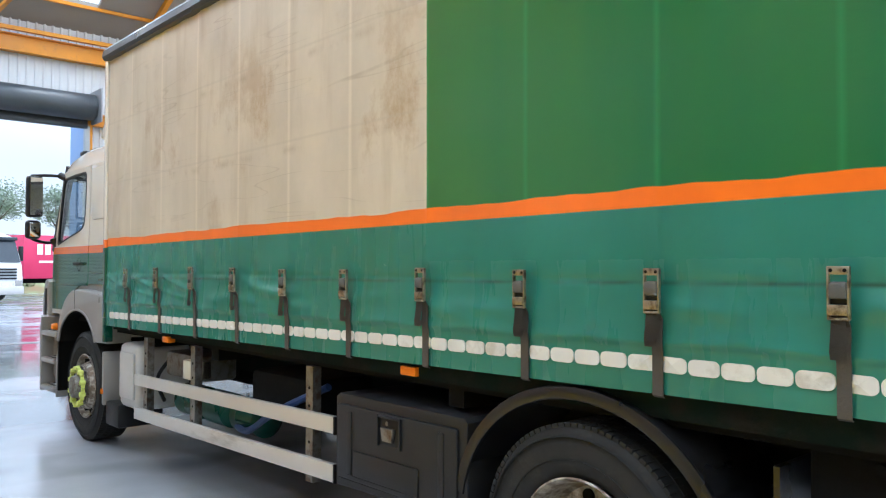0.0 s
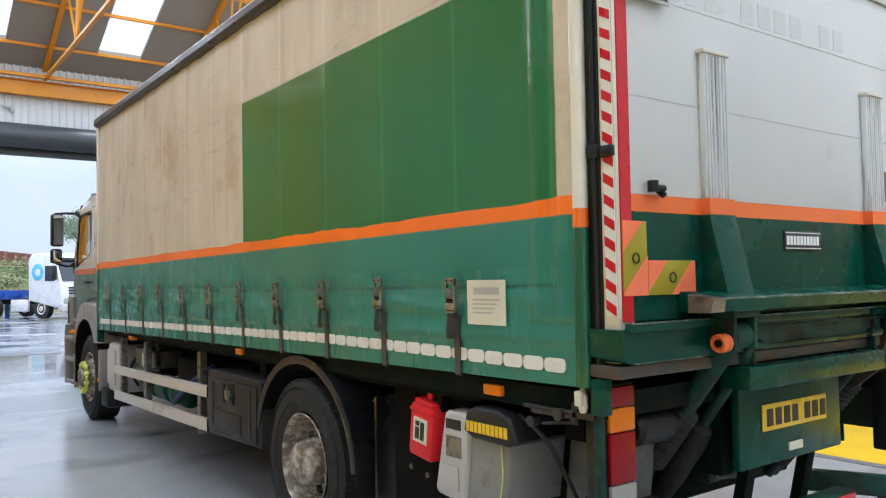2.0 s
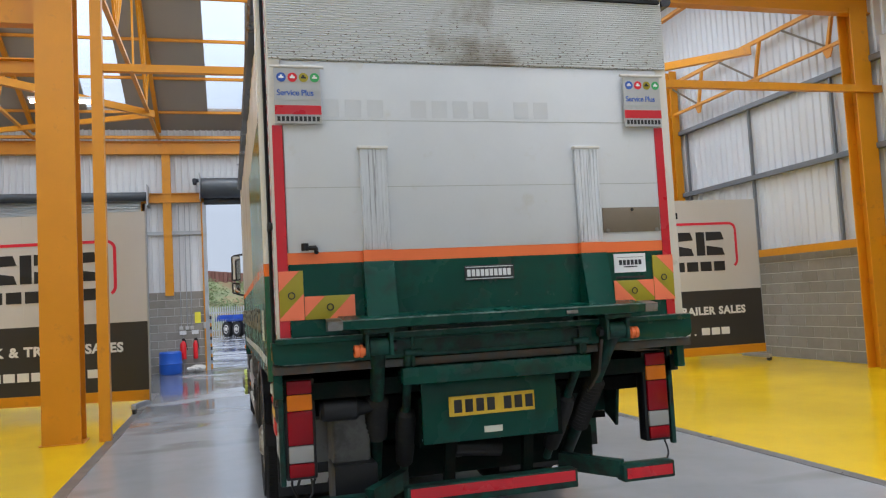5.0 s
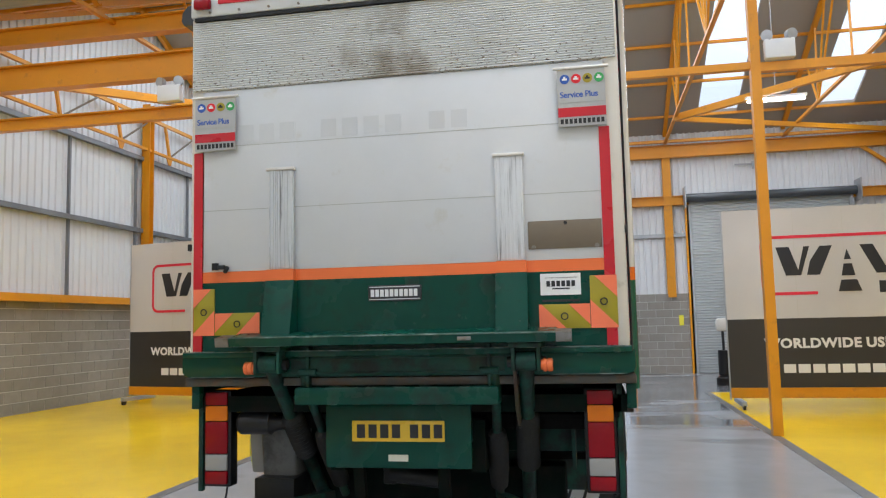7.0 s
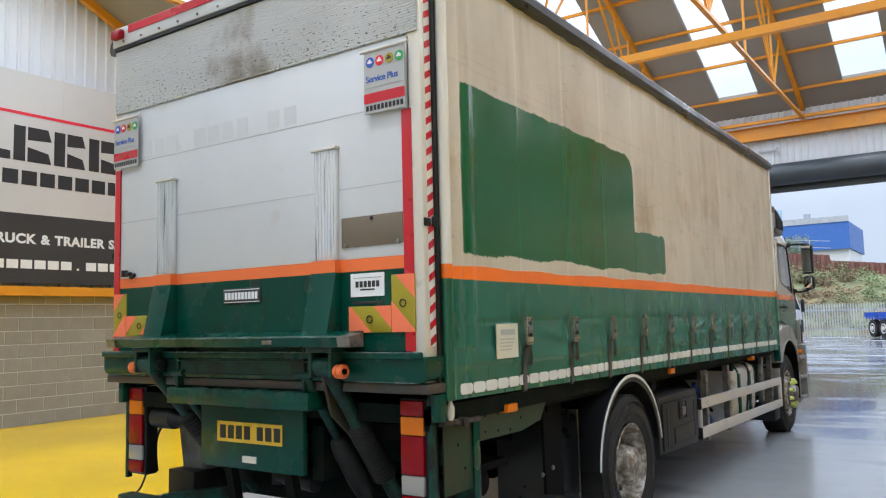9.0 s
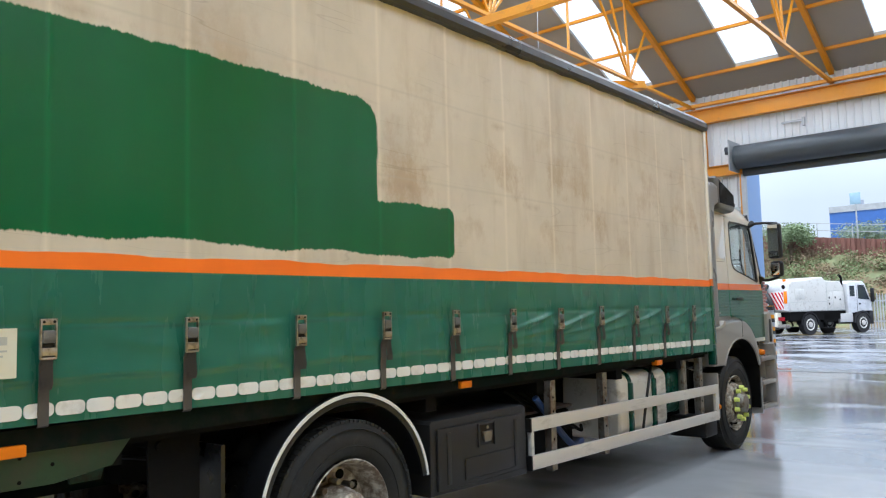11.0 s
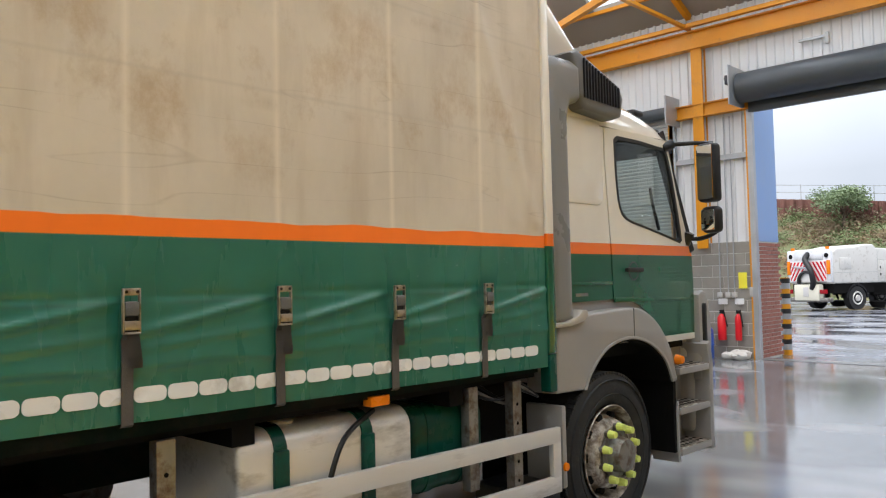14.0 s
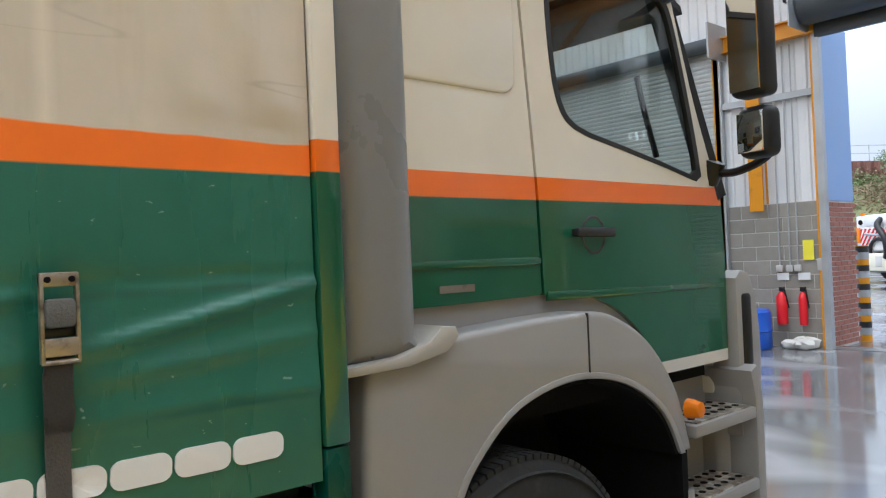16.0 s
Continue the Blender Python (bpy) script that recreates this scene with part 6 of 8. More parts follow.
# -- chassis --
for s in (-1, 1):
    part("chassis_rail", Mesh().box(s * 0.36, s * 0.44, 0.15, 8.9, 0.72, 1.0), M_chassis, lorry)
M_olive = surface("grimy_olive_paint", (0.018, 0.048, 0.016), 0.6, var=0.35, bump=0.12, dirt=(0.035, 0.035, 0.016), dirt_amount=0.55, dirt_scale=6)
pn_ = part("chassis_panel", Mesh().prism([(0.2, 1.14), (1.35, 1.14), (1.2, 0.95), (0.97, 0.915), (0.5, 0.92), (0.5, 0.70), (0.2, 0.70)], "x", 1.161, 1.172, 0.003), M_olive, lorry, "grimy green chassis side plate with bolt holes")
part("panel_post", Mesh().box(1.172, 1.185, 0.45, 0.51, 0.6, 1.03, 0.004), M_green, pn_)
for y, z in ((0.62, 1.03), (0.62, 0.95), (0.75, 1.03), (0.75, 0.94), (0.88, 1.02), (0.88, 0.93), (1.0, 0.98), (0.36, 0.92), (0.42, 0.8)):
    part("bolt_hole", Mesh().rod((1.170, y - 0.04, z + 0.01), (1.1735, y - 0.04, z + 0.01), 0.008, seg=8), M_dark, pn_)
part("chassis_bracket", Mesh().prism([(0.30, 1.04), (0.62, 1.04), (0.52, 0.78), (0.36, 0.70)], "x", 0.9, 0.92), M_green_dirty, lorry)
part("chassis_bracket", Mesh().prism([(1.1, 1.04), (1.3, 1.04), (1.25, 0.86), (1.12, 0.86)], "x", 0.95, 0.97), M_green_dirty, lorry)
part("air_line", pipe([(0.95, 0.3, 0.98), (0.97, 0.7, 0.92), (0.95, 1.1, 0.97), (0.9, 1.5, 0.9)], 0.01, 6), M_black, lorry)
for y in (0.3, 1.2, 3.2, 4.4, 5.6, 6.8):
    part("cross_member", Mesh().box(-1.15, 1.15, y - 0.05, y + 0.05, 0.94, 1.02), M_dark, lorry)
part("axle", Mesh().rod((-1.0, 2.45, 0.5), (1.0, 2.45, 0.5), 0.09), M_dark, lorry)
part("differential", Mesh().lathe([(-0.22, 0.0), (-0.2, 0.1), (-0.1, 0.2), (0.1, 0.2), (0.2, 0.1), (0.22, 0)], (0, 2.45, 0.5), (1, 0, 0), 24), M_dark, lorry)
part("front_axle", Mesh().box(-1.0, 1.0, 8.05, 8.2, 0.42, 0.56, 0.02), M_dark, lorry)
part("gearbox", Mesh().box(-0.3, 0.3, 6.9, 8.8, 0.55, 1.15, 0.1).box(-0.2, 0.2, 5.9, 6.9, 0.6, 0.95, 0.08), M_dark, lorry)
# dark box added to fill the gap under the body with shade
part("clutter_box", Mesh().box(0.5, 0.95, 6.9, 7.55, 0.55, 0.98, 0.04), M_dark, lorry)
part("bracket_plate", Mesh().box(1.1, 1.16, 6.88, 6.95, 0.5, 1.02, 0.005), M_steel, lorry)
for k in range(3):
    part("brake_pipe", pipe([(1.0, 6.95 + 0.08 * k, 1.0), (1.13, 7.1 + 0.1 * k, 0.93 - 0.03 * k), (1.1, 7.35, 0.95 + 0.02 * k), (1.12, 7.5, 0.9)], 0.009, 6), M_steel if k == 1 else M_black, lorry)
part("prop_shaft", Mesh().rod((0, 2.5, 0.55), (0, 6.0, 0.72), 0.06), M_dark, lorry)
part("silencer", Mesh().rod((-0.45, 5.0, 0.62), (-0.45, 5.7, 0.62), 0.2, seg=24), M_steel, lorry)


# -- wheels --
M_guard = surface("glossy_black_plastic", (0.010, 0.010, 0.011), 0.32, var=0.2, bump=0.05)
def wheel(s, y, front):
    r = 0.49
    cx = s * (1.06 if front else 0.93)
    w = part("wheel", Mesh().lathe([(-0.01, 0.06), (0.01, 0.06), (0.01, 0.05)], (cx, y, r), (s, 0, 0), 16), M_dark, lorry)
    hw = 0.145
    tyres = [cx] if front else [cx + s * 0.16, cx - s * 0.17]
    for c in tyres:
        prof = [(-hw * 0.75, 0.285), (-hw, 0.33), (-hw * 1.05, 0.39), (-hw * 0.95, 0.455), (-hw * 0.8, 0.482), (-hw * 0.5, 0.489), (0, 0.49), (hw * 0.5, 0.489), (hw * 0.8, 0.482), (hw * 0.95, 0.455), (hw * 1.05, 0.39), (hw, 0.33), (hw * 0.75, 0.285)]
        ty = part("tyre", Mesh().lathe(prof, (c, y, r), (s, 0, 0), 72), M_rubber, w, "black tyre with deep tread")
        tr = Mesh()
        for k in range(96):
            a = 2 * math.pi * k / 96
            for off, ww in ((-0.1, 0.05), (-0.035, 0.045), (0.035, 0.045), (0.1, 0.05)):
                mm = Matrix.Translation((c, y, r)) @ Matrix.Rotation(a + off * 0.6, 4, "X") @ Matrix.Translation((off, 0, 0.488))
                tr.box(-ww / 2, ww / 2, -0.0125, 0.0125, -0.012, 0.004, m=mm)
        tagged(part("tread", tr, M_rubber, w, smooth=0), kind="stuff")
        for rr in (0.445, 0.36):
            part("sidewall_ring", Mesh().lathe([(hw * 0.98, rr - 0.004), (hw * 1.06, rr), (hw * 0.98, rr + 0.004)], (c, y, r), (s, 0, 0), 72), M_rubber, w)
    ox = (tyres[0] + s * hw * 0.8)
    if front:
        rim = [(0.02, 0.292), (0.025, 0.285), (0.0, 0.27), (-0.05, 0.262), (-0.08, 0.25), (-0.06, 0.235), (0.03, 0.20), (0.045, 0.17), (0.04, 0.145)]
    else:
        rim = [(0.02, 0.292), (0.025, 0.285), (0.0, 0.27), (-0.06, 0.258), (-0.10, 0.25), (-0.125, 0.235), (-0.13, 0.15), (-0.10, 0.14)]
    rm = part("rim", Mesh().lathe(rim, (ox, y, r), (s, 0, 0), 64), M_rim, w, "chipped and rusty steel rim")
    for k in range(10):
        a = 2 * math.pi * k / 10
        rr = 0.225 if front else 0.2
        xx = ox + s * (-0.02 if front else -0.128)
        part("hand_hole", Mesh().rod((xx - s * 0.02, y + rr * math.cos(a), r + rr * math.sin(a)), (xx + s * 0.012, y + rr * math.cos(a), r + rr * math.sin(a)), 0.026, seg=14), M_dark, w)
    hubx = ox + s * (0.04 if front else -0.10)
    hub = [(0.0, 0.15), (0.015, 0.15), (0.02, 0.11), (0.05, 0.105), (0.09, 0.095), (0.10, 0.06), (0.10, 0.0)] if front else [(0.0, 0.145), (0.06, 0.14), (0.14, 0.12), (0.16, 0.09), (0.16, 0.0)]
    part("hub", Mesh().lathe(hub, (hubx, y, r), (s, 0, 0), 32), M_steel if front else M_rim, w)
    for k in range(10):
        a = 2 * math.pi * (k + 0.5) / 10
        p = Vector((hubx, y + 0.165 * math.cos(a), r + 0.165 * math.sin(a)))
        part("nut", Mesh().rod(p - Vector((s * 0.03, 0, 0)), p + Vector((s * 0.04, 0, 0)), 0.018, seg=6), M_steel, w)
        if front:
            mt = M_bolt_yellow
            n_ = part("nut_cap", Mesh().rod(p + Vector((s * 0.03, 0, 0)), p + Vector((s * 0.075, 0, 0)), 0.026, 0.02, seg=10), mt, w, "lime plastic nut cap")
            if s < 0:
                q = Vector((0, -math.sin(a), math.cos(a)))
                part("nut_link", Mesh().beam(p + Vector((s * 0.05, 0, 0)) - q * 0.05, p + Vector((s * 0.05, 0, 0)) + q * 0.05, 0.02, 0.03, up=(1, 0, 0)), M_bolt_yellow, w)
    return w


for s in (-1, 1):
    wheel(s, 8.12, True)
    wheel(s, 2.45, False)
    # rear mudguard with rolled edge, and the flap behind it
    arc_o = [(2.46 + 0.66 * math.cos(a), 0.52 + 0.60 * math.sin(a)) for a in np.linspace(math.radians(8), math.radians(178), 30)]
    arc_i = [(2.46 + 0.63 * math.cos(a), 0.52 + 0.57 * math.sin(a)) for a in np.linspace(math.radians(178), math.radians(8), 30)]
    wide = (0.655 if s < 0 else 0.60) / 0.66
    arc_o = [(2.46 + (u - 2.46) * wide, v) for u, v in arc_o]
    arc_i = [(2.46 + (u - 2.46) * wide, v) for u, v in arc_i]
    mg = part("mudguard", Mesh().prism(arc_o + arc_i, "x", s * 0.68, s * 1.23), M_guard, lorry, "glossy black plastic mudguard")
    lip_o = [(u, v + 0.004) for u, v in arc_o]
    lip_i = [(2.46 + (u - 2.46) * 0.97, 0.52 + (v - 0.52) * 0.97) for u, v in arc_i]
    part("mudguard_lip", Mesh().prism(lip_o + lip_i, "x", s * 1.225, s * 1.245, 0.006), M_guard, mg)
    if s > 0:
        edge_o = [(2.46 + (u - 2.46) * 1.004, 0.52 + (v - 0.52) * 1.008) for u, v in arc_o]
        edge_i = [(2.46 + (u - 2.46) * 0.978, 0.52 + (v - 0.52) * 0.976) for u, v in arc_o[::-1]]
        part("white_edge", Mesh().prism(edge_o + edge_i, "x", s * 1.244, s * 1.250), M_white_tape, mg, "white edging")
    fl = part("mud_flap", Mesh().box(s * 0.56, s * 1.16, 1.72, 1.74, 0.18, 0.95), M_guard, lorry, "black rubber mud flap with white lettering")
    for k in range(4):
        part("name_shape", Mesh().prism([(0.60 + k * 0.112 - (1.72 if s < 0 else 0), 0.25), (0.69 + k * 0.112 - (1.72 if s < 0 else 0), 0.25), (0.715 + k * 0.112 - (1.72 if s < 0 else 0), 0.325), (0.625 + k * 0.112 - (1.72 if s < 0 else 0), 0.325)], "y", 1.714, 1.72), M_white, fl, smooth=0)
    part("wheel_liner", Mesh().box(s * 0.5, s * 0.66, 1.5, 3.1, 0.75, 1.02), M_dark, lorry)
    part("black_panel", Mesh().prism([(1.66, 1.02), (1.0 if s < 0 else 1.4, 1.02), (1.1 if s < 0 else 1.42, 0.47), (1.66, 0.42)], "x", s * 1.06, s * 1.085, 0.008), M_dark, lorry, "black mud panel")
    for y, z in ((1.5, 0.62), (1.36, 0.6)):
        part("panel_bolt", Mesh().rod((s * 1.085, y, z), (s * 1.095, y, z), 0.014, seg=10), M_steel, lorry)
    part("flap_pin", Mesh().rod((s * 0.9, 1.45, 0.98), (s * 1.1, 1.45, 0.98), 0.018), M_dark, lorry)


# -- tool boxes, guards and tanks --
def toolbox(s, y0, y1, z0, z1):
    X = s * (1.235 if s < 0 else 1.205)
    b = part("tool_box", Mesh().prism([(y0, z0 + 0.03), (y1, z0), (y1, z1 - 0.02), (y1 - 0.03, z1), (y0 + 0.02, z1), (y0, z1 - 0.02)], "x", s * 0.72, X, 0.012), M_toolbox, lorry, "dark grey plastic tool box")
    part("lid", Mesh().box(X, X + s * 0.018, y0 + 0.05, y1 - 0.04, z0 + 0.05, z1 - 0.05, 0.012), M_toolbox, b)
    part("lid_panel", Mesh().box(X + s * 0.016, X + s * 0.026, y0 + 0.30, y1 - 0.18, z0 + 0.08, z0 + 0.21, 0.008), M_toolbox, b)
    yc = y0 + 0.52 * (y1 - y0)
    la = part("latch", Mesh().box(X + s * 0.014, X + s * 0.021, yc - 0.08, yc + 0.08, z1 - 0.20, z1 - 0.07, 0.003), M_black, b, "black moulded latch recess")
    part("recess_rim", Mesh().box(X + s * 0.018, X + s * 0.032, yc - 0.09, yc - 0.078, z1 - 0.21, z1 - 0.06, 0.004).box(X + s * 0.018, X + s * 0.032, yc + 0.078, yc + 0.09, z1 - 0.21, z1 - 0.06, 0.004).box(X + s * 0.018, X + s * 0.032, yc - 0.078, yc + 0.078, z1 - 0.072, z1 - 0.06, 0.004), M_toolbox, la)
    part("latch_handle", Mesh().prism([(yc - 0.05, z1 - 0.115), (yc + 0.05, z1 - 0.115), (yc + 0.035, z1 - 0.18), (yc - 0.035, z1 - 0.18)], "x", X + s * 0.02, X + s * 0.04, 0.006), M_steel, la)
    part("latch_lock", Mesh().rod((X + s * 0.03, yc, z1 - 0.092), (X + s * 0.036, yc, z1 - 0.092), 0.011, seg=12), M_steel, la)
    for k in (0.15, 0.85):
        part("rib", Mesh().box(X + s * 0.015, X + s * 0.024, y0 + k * (y1 - y0) - 0.02, y0 + k * (y1 - y0) + 0.02, z0 + 0.08, z1 - 0.08, 0.006), M_toolbox, b)


toolbox(-1, 3.04, 4.03, 0.44, 0.92)
toolbox(1, 3.12, 4.12, 0.42, 0.89)


def guard(s, y0, y1, zt, zb):
    g = part("side_guard", Mesh().prism([(y0, zt), (y1, zt - 0.05), (y1, zt + 0.035), (y0, zt + 0.09)], "x", s * 1.20, s * 1.235, 0.006), M_alu, lorry, "aluminium side guard rail")
    part("lower_rail", Mesh().prism([(y0, zb), (y1, zb - 0.06), (y1, zb + 0.03), (y0, zb + 0.095)], "x", s * 1.20, s * 1.235, 0.006), M_alu, g)
    part("end_cap", Mesh().box(s * 1.195, s * 1.24, y0 - 0.012, y0, zt - 0.002, zt + 0.092), M_black, g)
    part("end_cap", Mesh().box(s * 1.195, s * 1.24, y0 - 0.012, y0, zb - 0.002, zb + 0.098), M_black, g)
    if s > 0:
        part("rear_upright", Mesh().box(s * 1.2, s * 1.234, y0, y0 + 0.035, zb + 0.098, zt - 0.002, 0.004), M_alu, g)
        part("front_upright", Mesh().box(s * 1.2, s * 1.234, y1 - 0.07, y1, zb - 0.05, zt + 0.03, 0.004), M_alu, g)
    for y in ((4.49, 5.265, 7.22) if s > 0 else (4.35, 5.85, 6.7)):
        p = part("upright", Mesh().box(s * 1.14, s * 1.195, y - 0.035, y + 0.035, 0.38, 1.02), M_steel, g)
        for k in range(5):
            part("hole", Mesh().rod((s * 1.19, y, 0.5 + k * 0.1), (s * 1.197, y, 0.5 + k * 0.1), 0.009, seg=8), M_dark, p)


guard(-1, 4.05, 6.83, 0.695, 0.44)
guard(1, 4.14, 7.55, 0.70, 0.44)


def tank(s, y0, y1, z0, z1, x0, x1, mat, name, label, straps, strap_mat):
    prof = []
    for cx, cz, q in ((x1 - 0.1, z1 - 0.1, 0), (x0 + 0.1, z1 - 0.1, 1), (x0 + 0.1, z0 + 0.1, 2), (x1 - 0.1, z0 + 0.1, 3)):
        prof += [(s * (cx + 0.1 * math.cos(math.pi / 2 * (q + i / 6))), cz + 0.1 * math.sin(math.pi / 2 * (q + i / 6))) for i in range(7)]
    t = part(name, Mesh().prism(prof, "y", y0, y1, 0.03, 3), mat, lorry, label)
    for y in straps:
        c = (s * (x0 + x1) / 2, (z0 + z1) / 2)
        sp = [(c[0] + (u - c[0]) * 1.02, c[1] + (v - c[1]) * 1.03) for u, v in prof]
        part("strap", Mesh().prism(sp, "y", y - 0.03, y + 0.03), strap_mat, t)
    return t


ft = tank(1, 5.57, 6.49, 0.43, 0.985, 0.60, 1.16, M_alu_tank, "fuel_tank", "dull aluminium fuel tank with green straps", (5.76, 6.21), M_green)
part("filler_cap", Mesh().lathe([(0, 0.05), (0.035, 0.05), (0.04, 0.0)], (1.03, 5.85, 0.98), (0.4, 0, 0.9), 20), M_cab_cream, ft)
for y in (5.76, 6.21):
    part("strap_pad", Mesh().box(1.15, 1.18, y - 0.035, y + 0.035, 0.48, 0.9, 0.01), M_green, ft)
at = tank(1, 6.56, 7.06, 0.52, 0.955, 0.70, 1.09, M_green, "oil_tank", "green painted tank", (6.68, 6.92), M_green)
part("tank_cap", Mesh().lathe([(0, 0.04), (0.05, 0.045), (0.055, 0)], (0.96, 6.84, 0.955), (0, 0, 1), 16), M_grey_plastic, at)
bb = tank(1, 4.25, 5.12, 0.36, 0.76, 0.45, 0.98, M_dark, "battery_box", "black battery box with a rusty cover", (), M_dark)
part("cover", Mesh().box(0.47, 0.99, 4.27, 5.1, 0.76, 0.785, 0.008), surface("rusty_cover_steel", (0.085, 0.05, 0.032), 0.8, var=0.35, bump=0.2, dirt=(0.03, 0.022, 0.018), dirt_amount=0.5, dirt_scale=9), bb, "rust brown cover")
part("hose", pipe([(1.1, 6.3, 0.98), (1.2, 6.05, 0.9), (1.21, 5.95, 0.7), (1.2, 5.9, 0.5)], 0.012), M_black, lorry)
part("hose", pipe([(1.1, 4.4, 0.9), (1.12, 4.7, 0.62), (1.1, 4.9, 0.5), (1.0, 5.2, 0.48)], 0.025), surface("blue_hose", (0.02, 0.05, 0.16), 0.5), lorry, "blue hose")
part("hose", pipe([(-1.1, 4.3, 0.9), (-1.14, 4.8, 0.7), (-1.12, 5.2, 0.52), (-1.0, 5.6, 0.5)], 0.022), bpy.data.materials["blue_hose"], lorry, "blue hose")
for k in range(4):
    part("hose", pipe([(0.9, 4.3 + 0.1 * k, 0.95), (1.05, 4.6 + 0.15 * k, 0.75 - 0.05 * k), (1.0, 4.9 + 0.1 * k, 0.6)], 0.014, 6), M_dark, lorry)
# left: pale box, air tanks, valves
pb = part("air_box", Mesh().box(-1.19, -0.75, 6.86, 7.28, 0.42, 0.95, 0.05, seg=3), M_grey_plastic, lorry, "pale grey moulded box behind the cab")
part("box_cover", Mesh().box(-1.215, -1.18, 6.92, 7.22, 0.5, 0.88, 0.02), M_grey_plastic, pb)
for y in (5.3, 5.75, 6.2):
    part("air_tank", Mesh().lathe([(-0.2, 0), (-0.19, 0.07), (-0.15, 0.12), (0.15, 0.12), (0.19, 0.07), (0.2, 0)], (-0.95, y + 0.1, 0.56), (0, 1, 0), 24), M_green, lorry, "green painted air tank")
part("valve_block", Mesh().box(-1.1, -0.8, 5.95, 6.55, 0.74, 0.93, 0.03), M_steel, lorry, "grey valve block")
part("valve_cover", Mesh().box(-1.15, -1.0, 5.95, 6.12, 0.76, 0.9, 0.01), M_label, lorry)
part("exhaust_shield", Mesh().box(-1.1, -0.7, 4.4, 5.2, 0.62, 0.92, 0.04), M_dark, lorry)
part("air_pipe", pipe([(-1.0, 6.6, 0.9), (-1.1, 6.7, 0.7), (-1.0, 6.8, 0.5)], 0.015), M_black, lorry)
# boxes behind the left rear wheel
tip = lambda y, z, deg: Matrix.Translation((0, y, z)) @ Matrix.Rotation(radians(deg), 4, "X") @ Matrix.Translation((0, -y, -z))
rb = part("extinguisher_box", Mesh().box(-1.2, -1.0, 1.08, 1.27, 0.71, 0.97, 0.022).box(-1.19, -1.02, 1.10, 1.25, 0.965, 0.99, 0.01).box(-1.206, -1.195, 1.085, 1.265, 0.93, 0.945, 0.004).move(tip(1.17, 0.85, 7)), M_red_plastic, lorry, "red plastic extinguisher box")
part("box_label", Mesh().box(-1.206, -1.2, 1.115, 1.225, 0.79, 0.905).move(tip(1.17, 0.85, 7)), M_label, rb, smooth=0)
part("box_mark", Mesh().box(-1.2085, -1.205, 1.135, 1.165, 0.805, 0.89).box(-1.2085, -1.205, 1.175, 1.205, 0.805, 0.86).box(-1.2085, -1.205, 1.175, 1.205, 0.868, 0.89).move(tip(1.17, 0.85, 7)), M_ink, rb, smooth=0)
part("box_strap", Mesh().box(-1.16, -1.12, 1.15, 1.19, 0.99, 1.03, 0.006).move(tip(1.17, 0.85, 7)), M_red_plastic, rb)
M_pump = surface("scuffed_grey_plastic", (0.12, 0.12, 0.115), 0.5, var=0.15, bump=0.1, dirt=(0.05, 0.045, 0.04), dirt_amount=0.3)
M_mid = surface("mid_grey_plastic", (0.27, 0.265, 0.25), 0.5, var=0.12, bump=0.08, dirt=(0.15, 0.14, 0.12), dirt_amount=0.2)
gb = part("lift_control_box", Mesh().prism([(0.82, 0.965), (0.98, 0.965), (1.0, 0.95), (1.08, 0.60), (1.06, 0.575), (0.86, 0.555)], "x", -1.185, -0.86, 0.018, 3), M_grey_plastic, lorry, "light grey tail lift control box")
part("box_body", Mesh().prism([(0.56, 0.90), (0.825, 0.955), (0.865, 0.565), (0.60, 0.60)], "x", -1.165, -0.84, 0.015), M_mid, gb, "mid grey rear half of the box")
part("box_window", Mesh().box(-1.190, -1.184, 0.875, 0.985, 0.76, 0.855, 0.003), M_steel, gb)
part("box_window", Mesh().box(-1.190, -1.184, 0.875, 0.985, 0.885, 0.93, 0.003), M_toolbox, gb)
part("box_door", Mesh().box(-1.193, -1.185, 0.895, 1.035, 0.61, 0.72, 0.004), M_grey_plastic, gb)
pc = part("pump_cover", Mesh().prism([(0.47, 0.90), (0.51, 0.985), (0.59, 1.015), (0.74, 1.015), (0.80, 0.99), (0.82, 0.90), (0.76, 0.875), (0.53, 0.87)], "x", -1.22, -0.9, 0.02, 3), M_toolbox, lorry, "black pump cover with a yellow maker's name")
for k in range(10):
    part("name_shape", Mesh().box(-1.2235, -1.218, 0.79 - k * 0.0275 - 0.021, 0.79 - k * 0.0275, 0.905, 0.95), M_plate, pc, smooth=0)
pu = part("pump_unit", Mesh().prism([(0.26, 0.93), (0.56, 0.90), (0.60, 0.60), (0.30, 0.62)], "x", -0.92, -0.70, 0.03, 3), M_pump, lorry, "dirty grey tail lift pump unit")
part("low_box", Mesh().prism([(0.2, 0.66), (0.46, 0.66), (0.50, 0.63), (0.50, 0.38), (0.2, 0.38)], "x", -0.93, -0.68, 0.015), M_black, pu, "black lower box")
part("drain_tube", pipe([(-1.175, 0.70, 0.88), (-1.178, 0.69, 0.74), (-1.17, 0.72, 0.62)], 0.003, 6), M_bolt_yellow, pu)
part("black_hose", pipe([(-1.15, 0.6, 1.0), (-1.2, 0.4, 0.93), (-1.19, 0.3, 0.8), (-1.12, 0.26, 0.62)], 0.009, 8), M_black, pu)
part("black_hose", pipe([(-1.1, 0.85, 0.52), (-1.12, 0.83, 0.44), (-1.05, 0.8, 0.3)], 0.008, 8), M_black, pu)
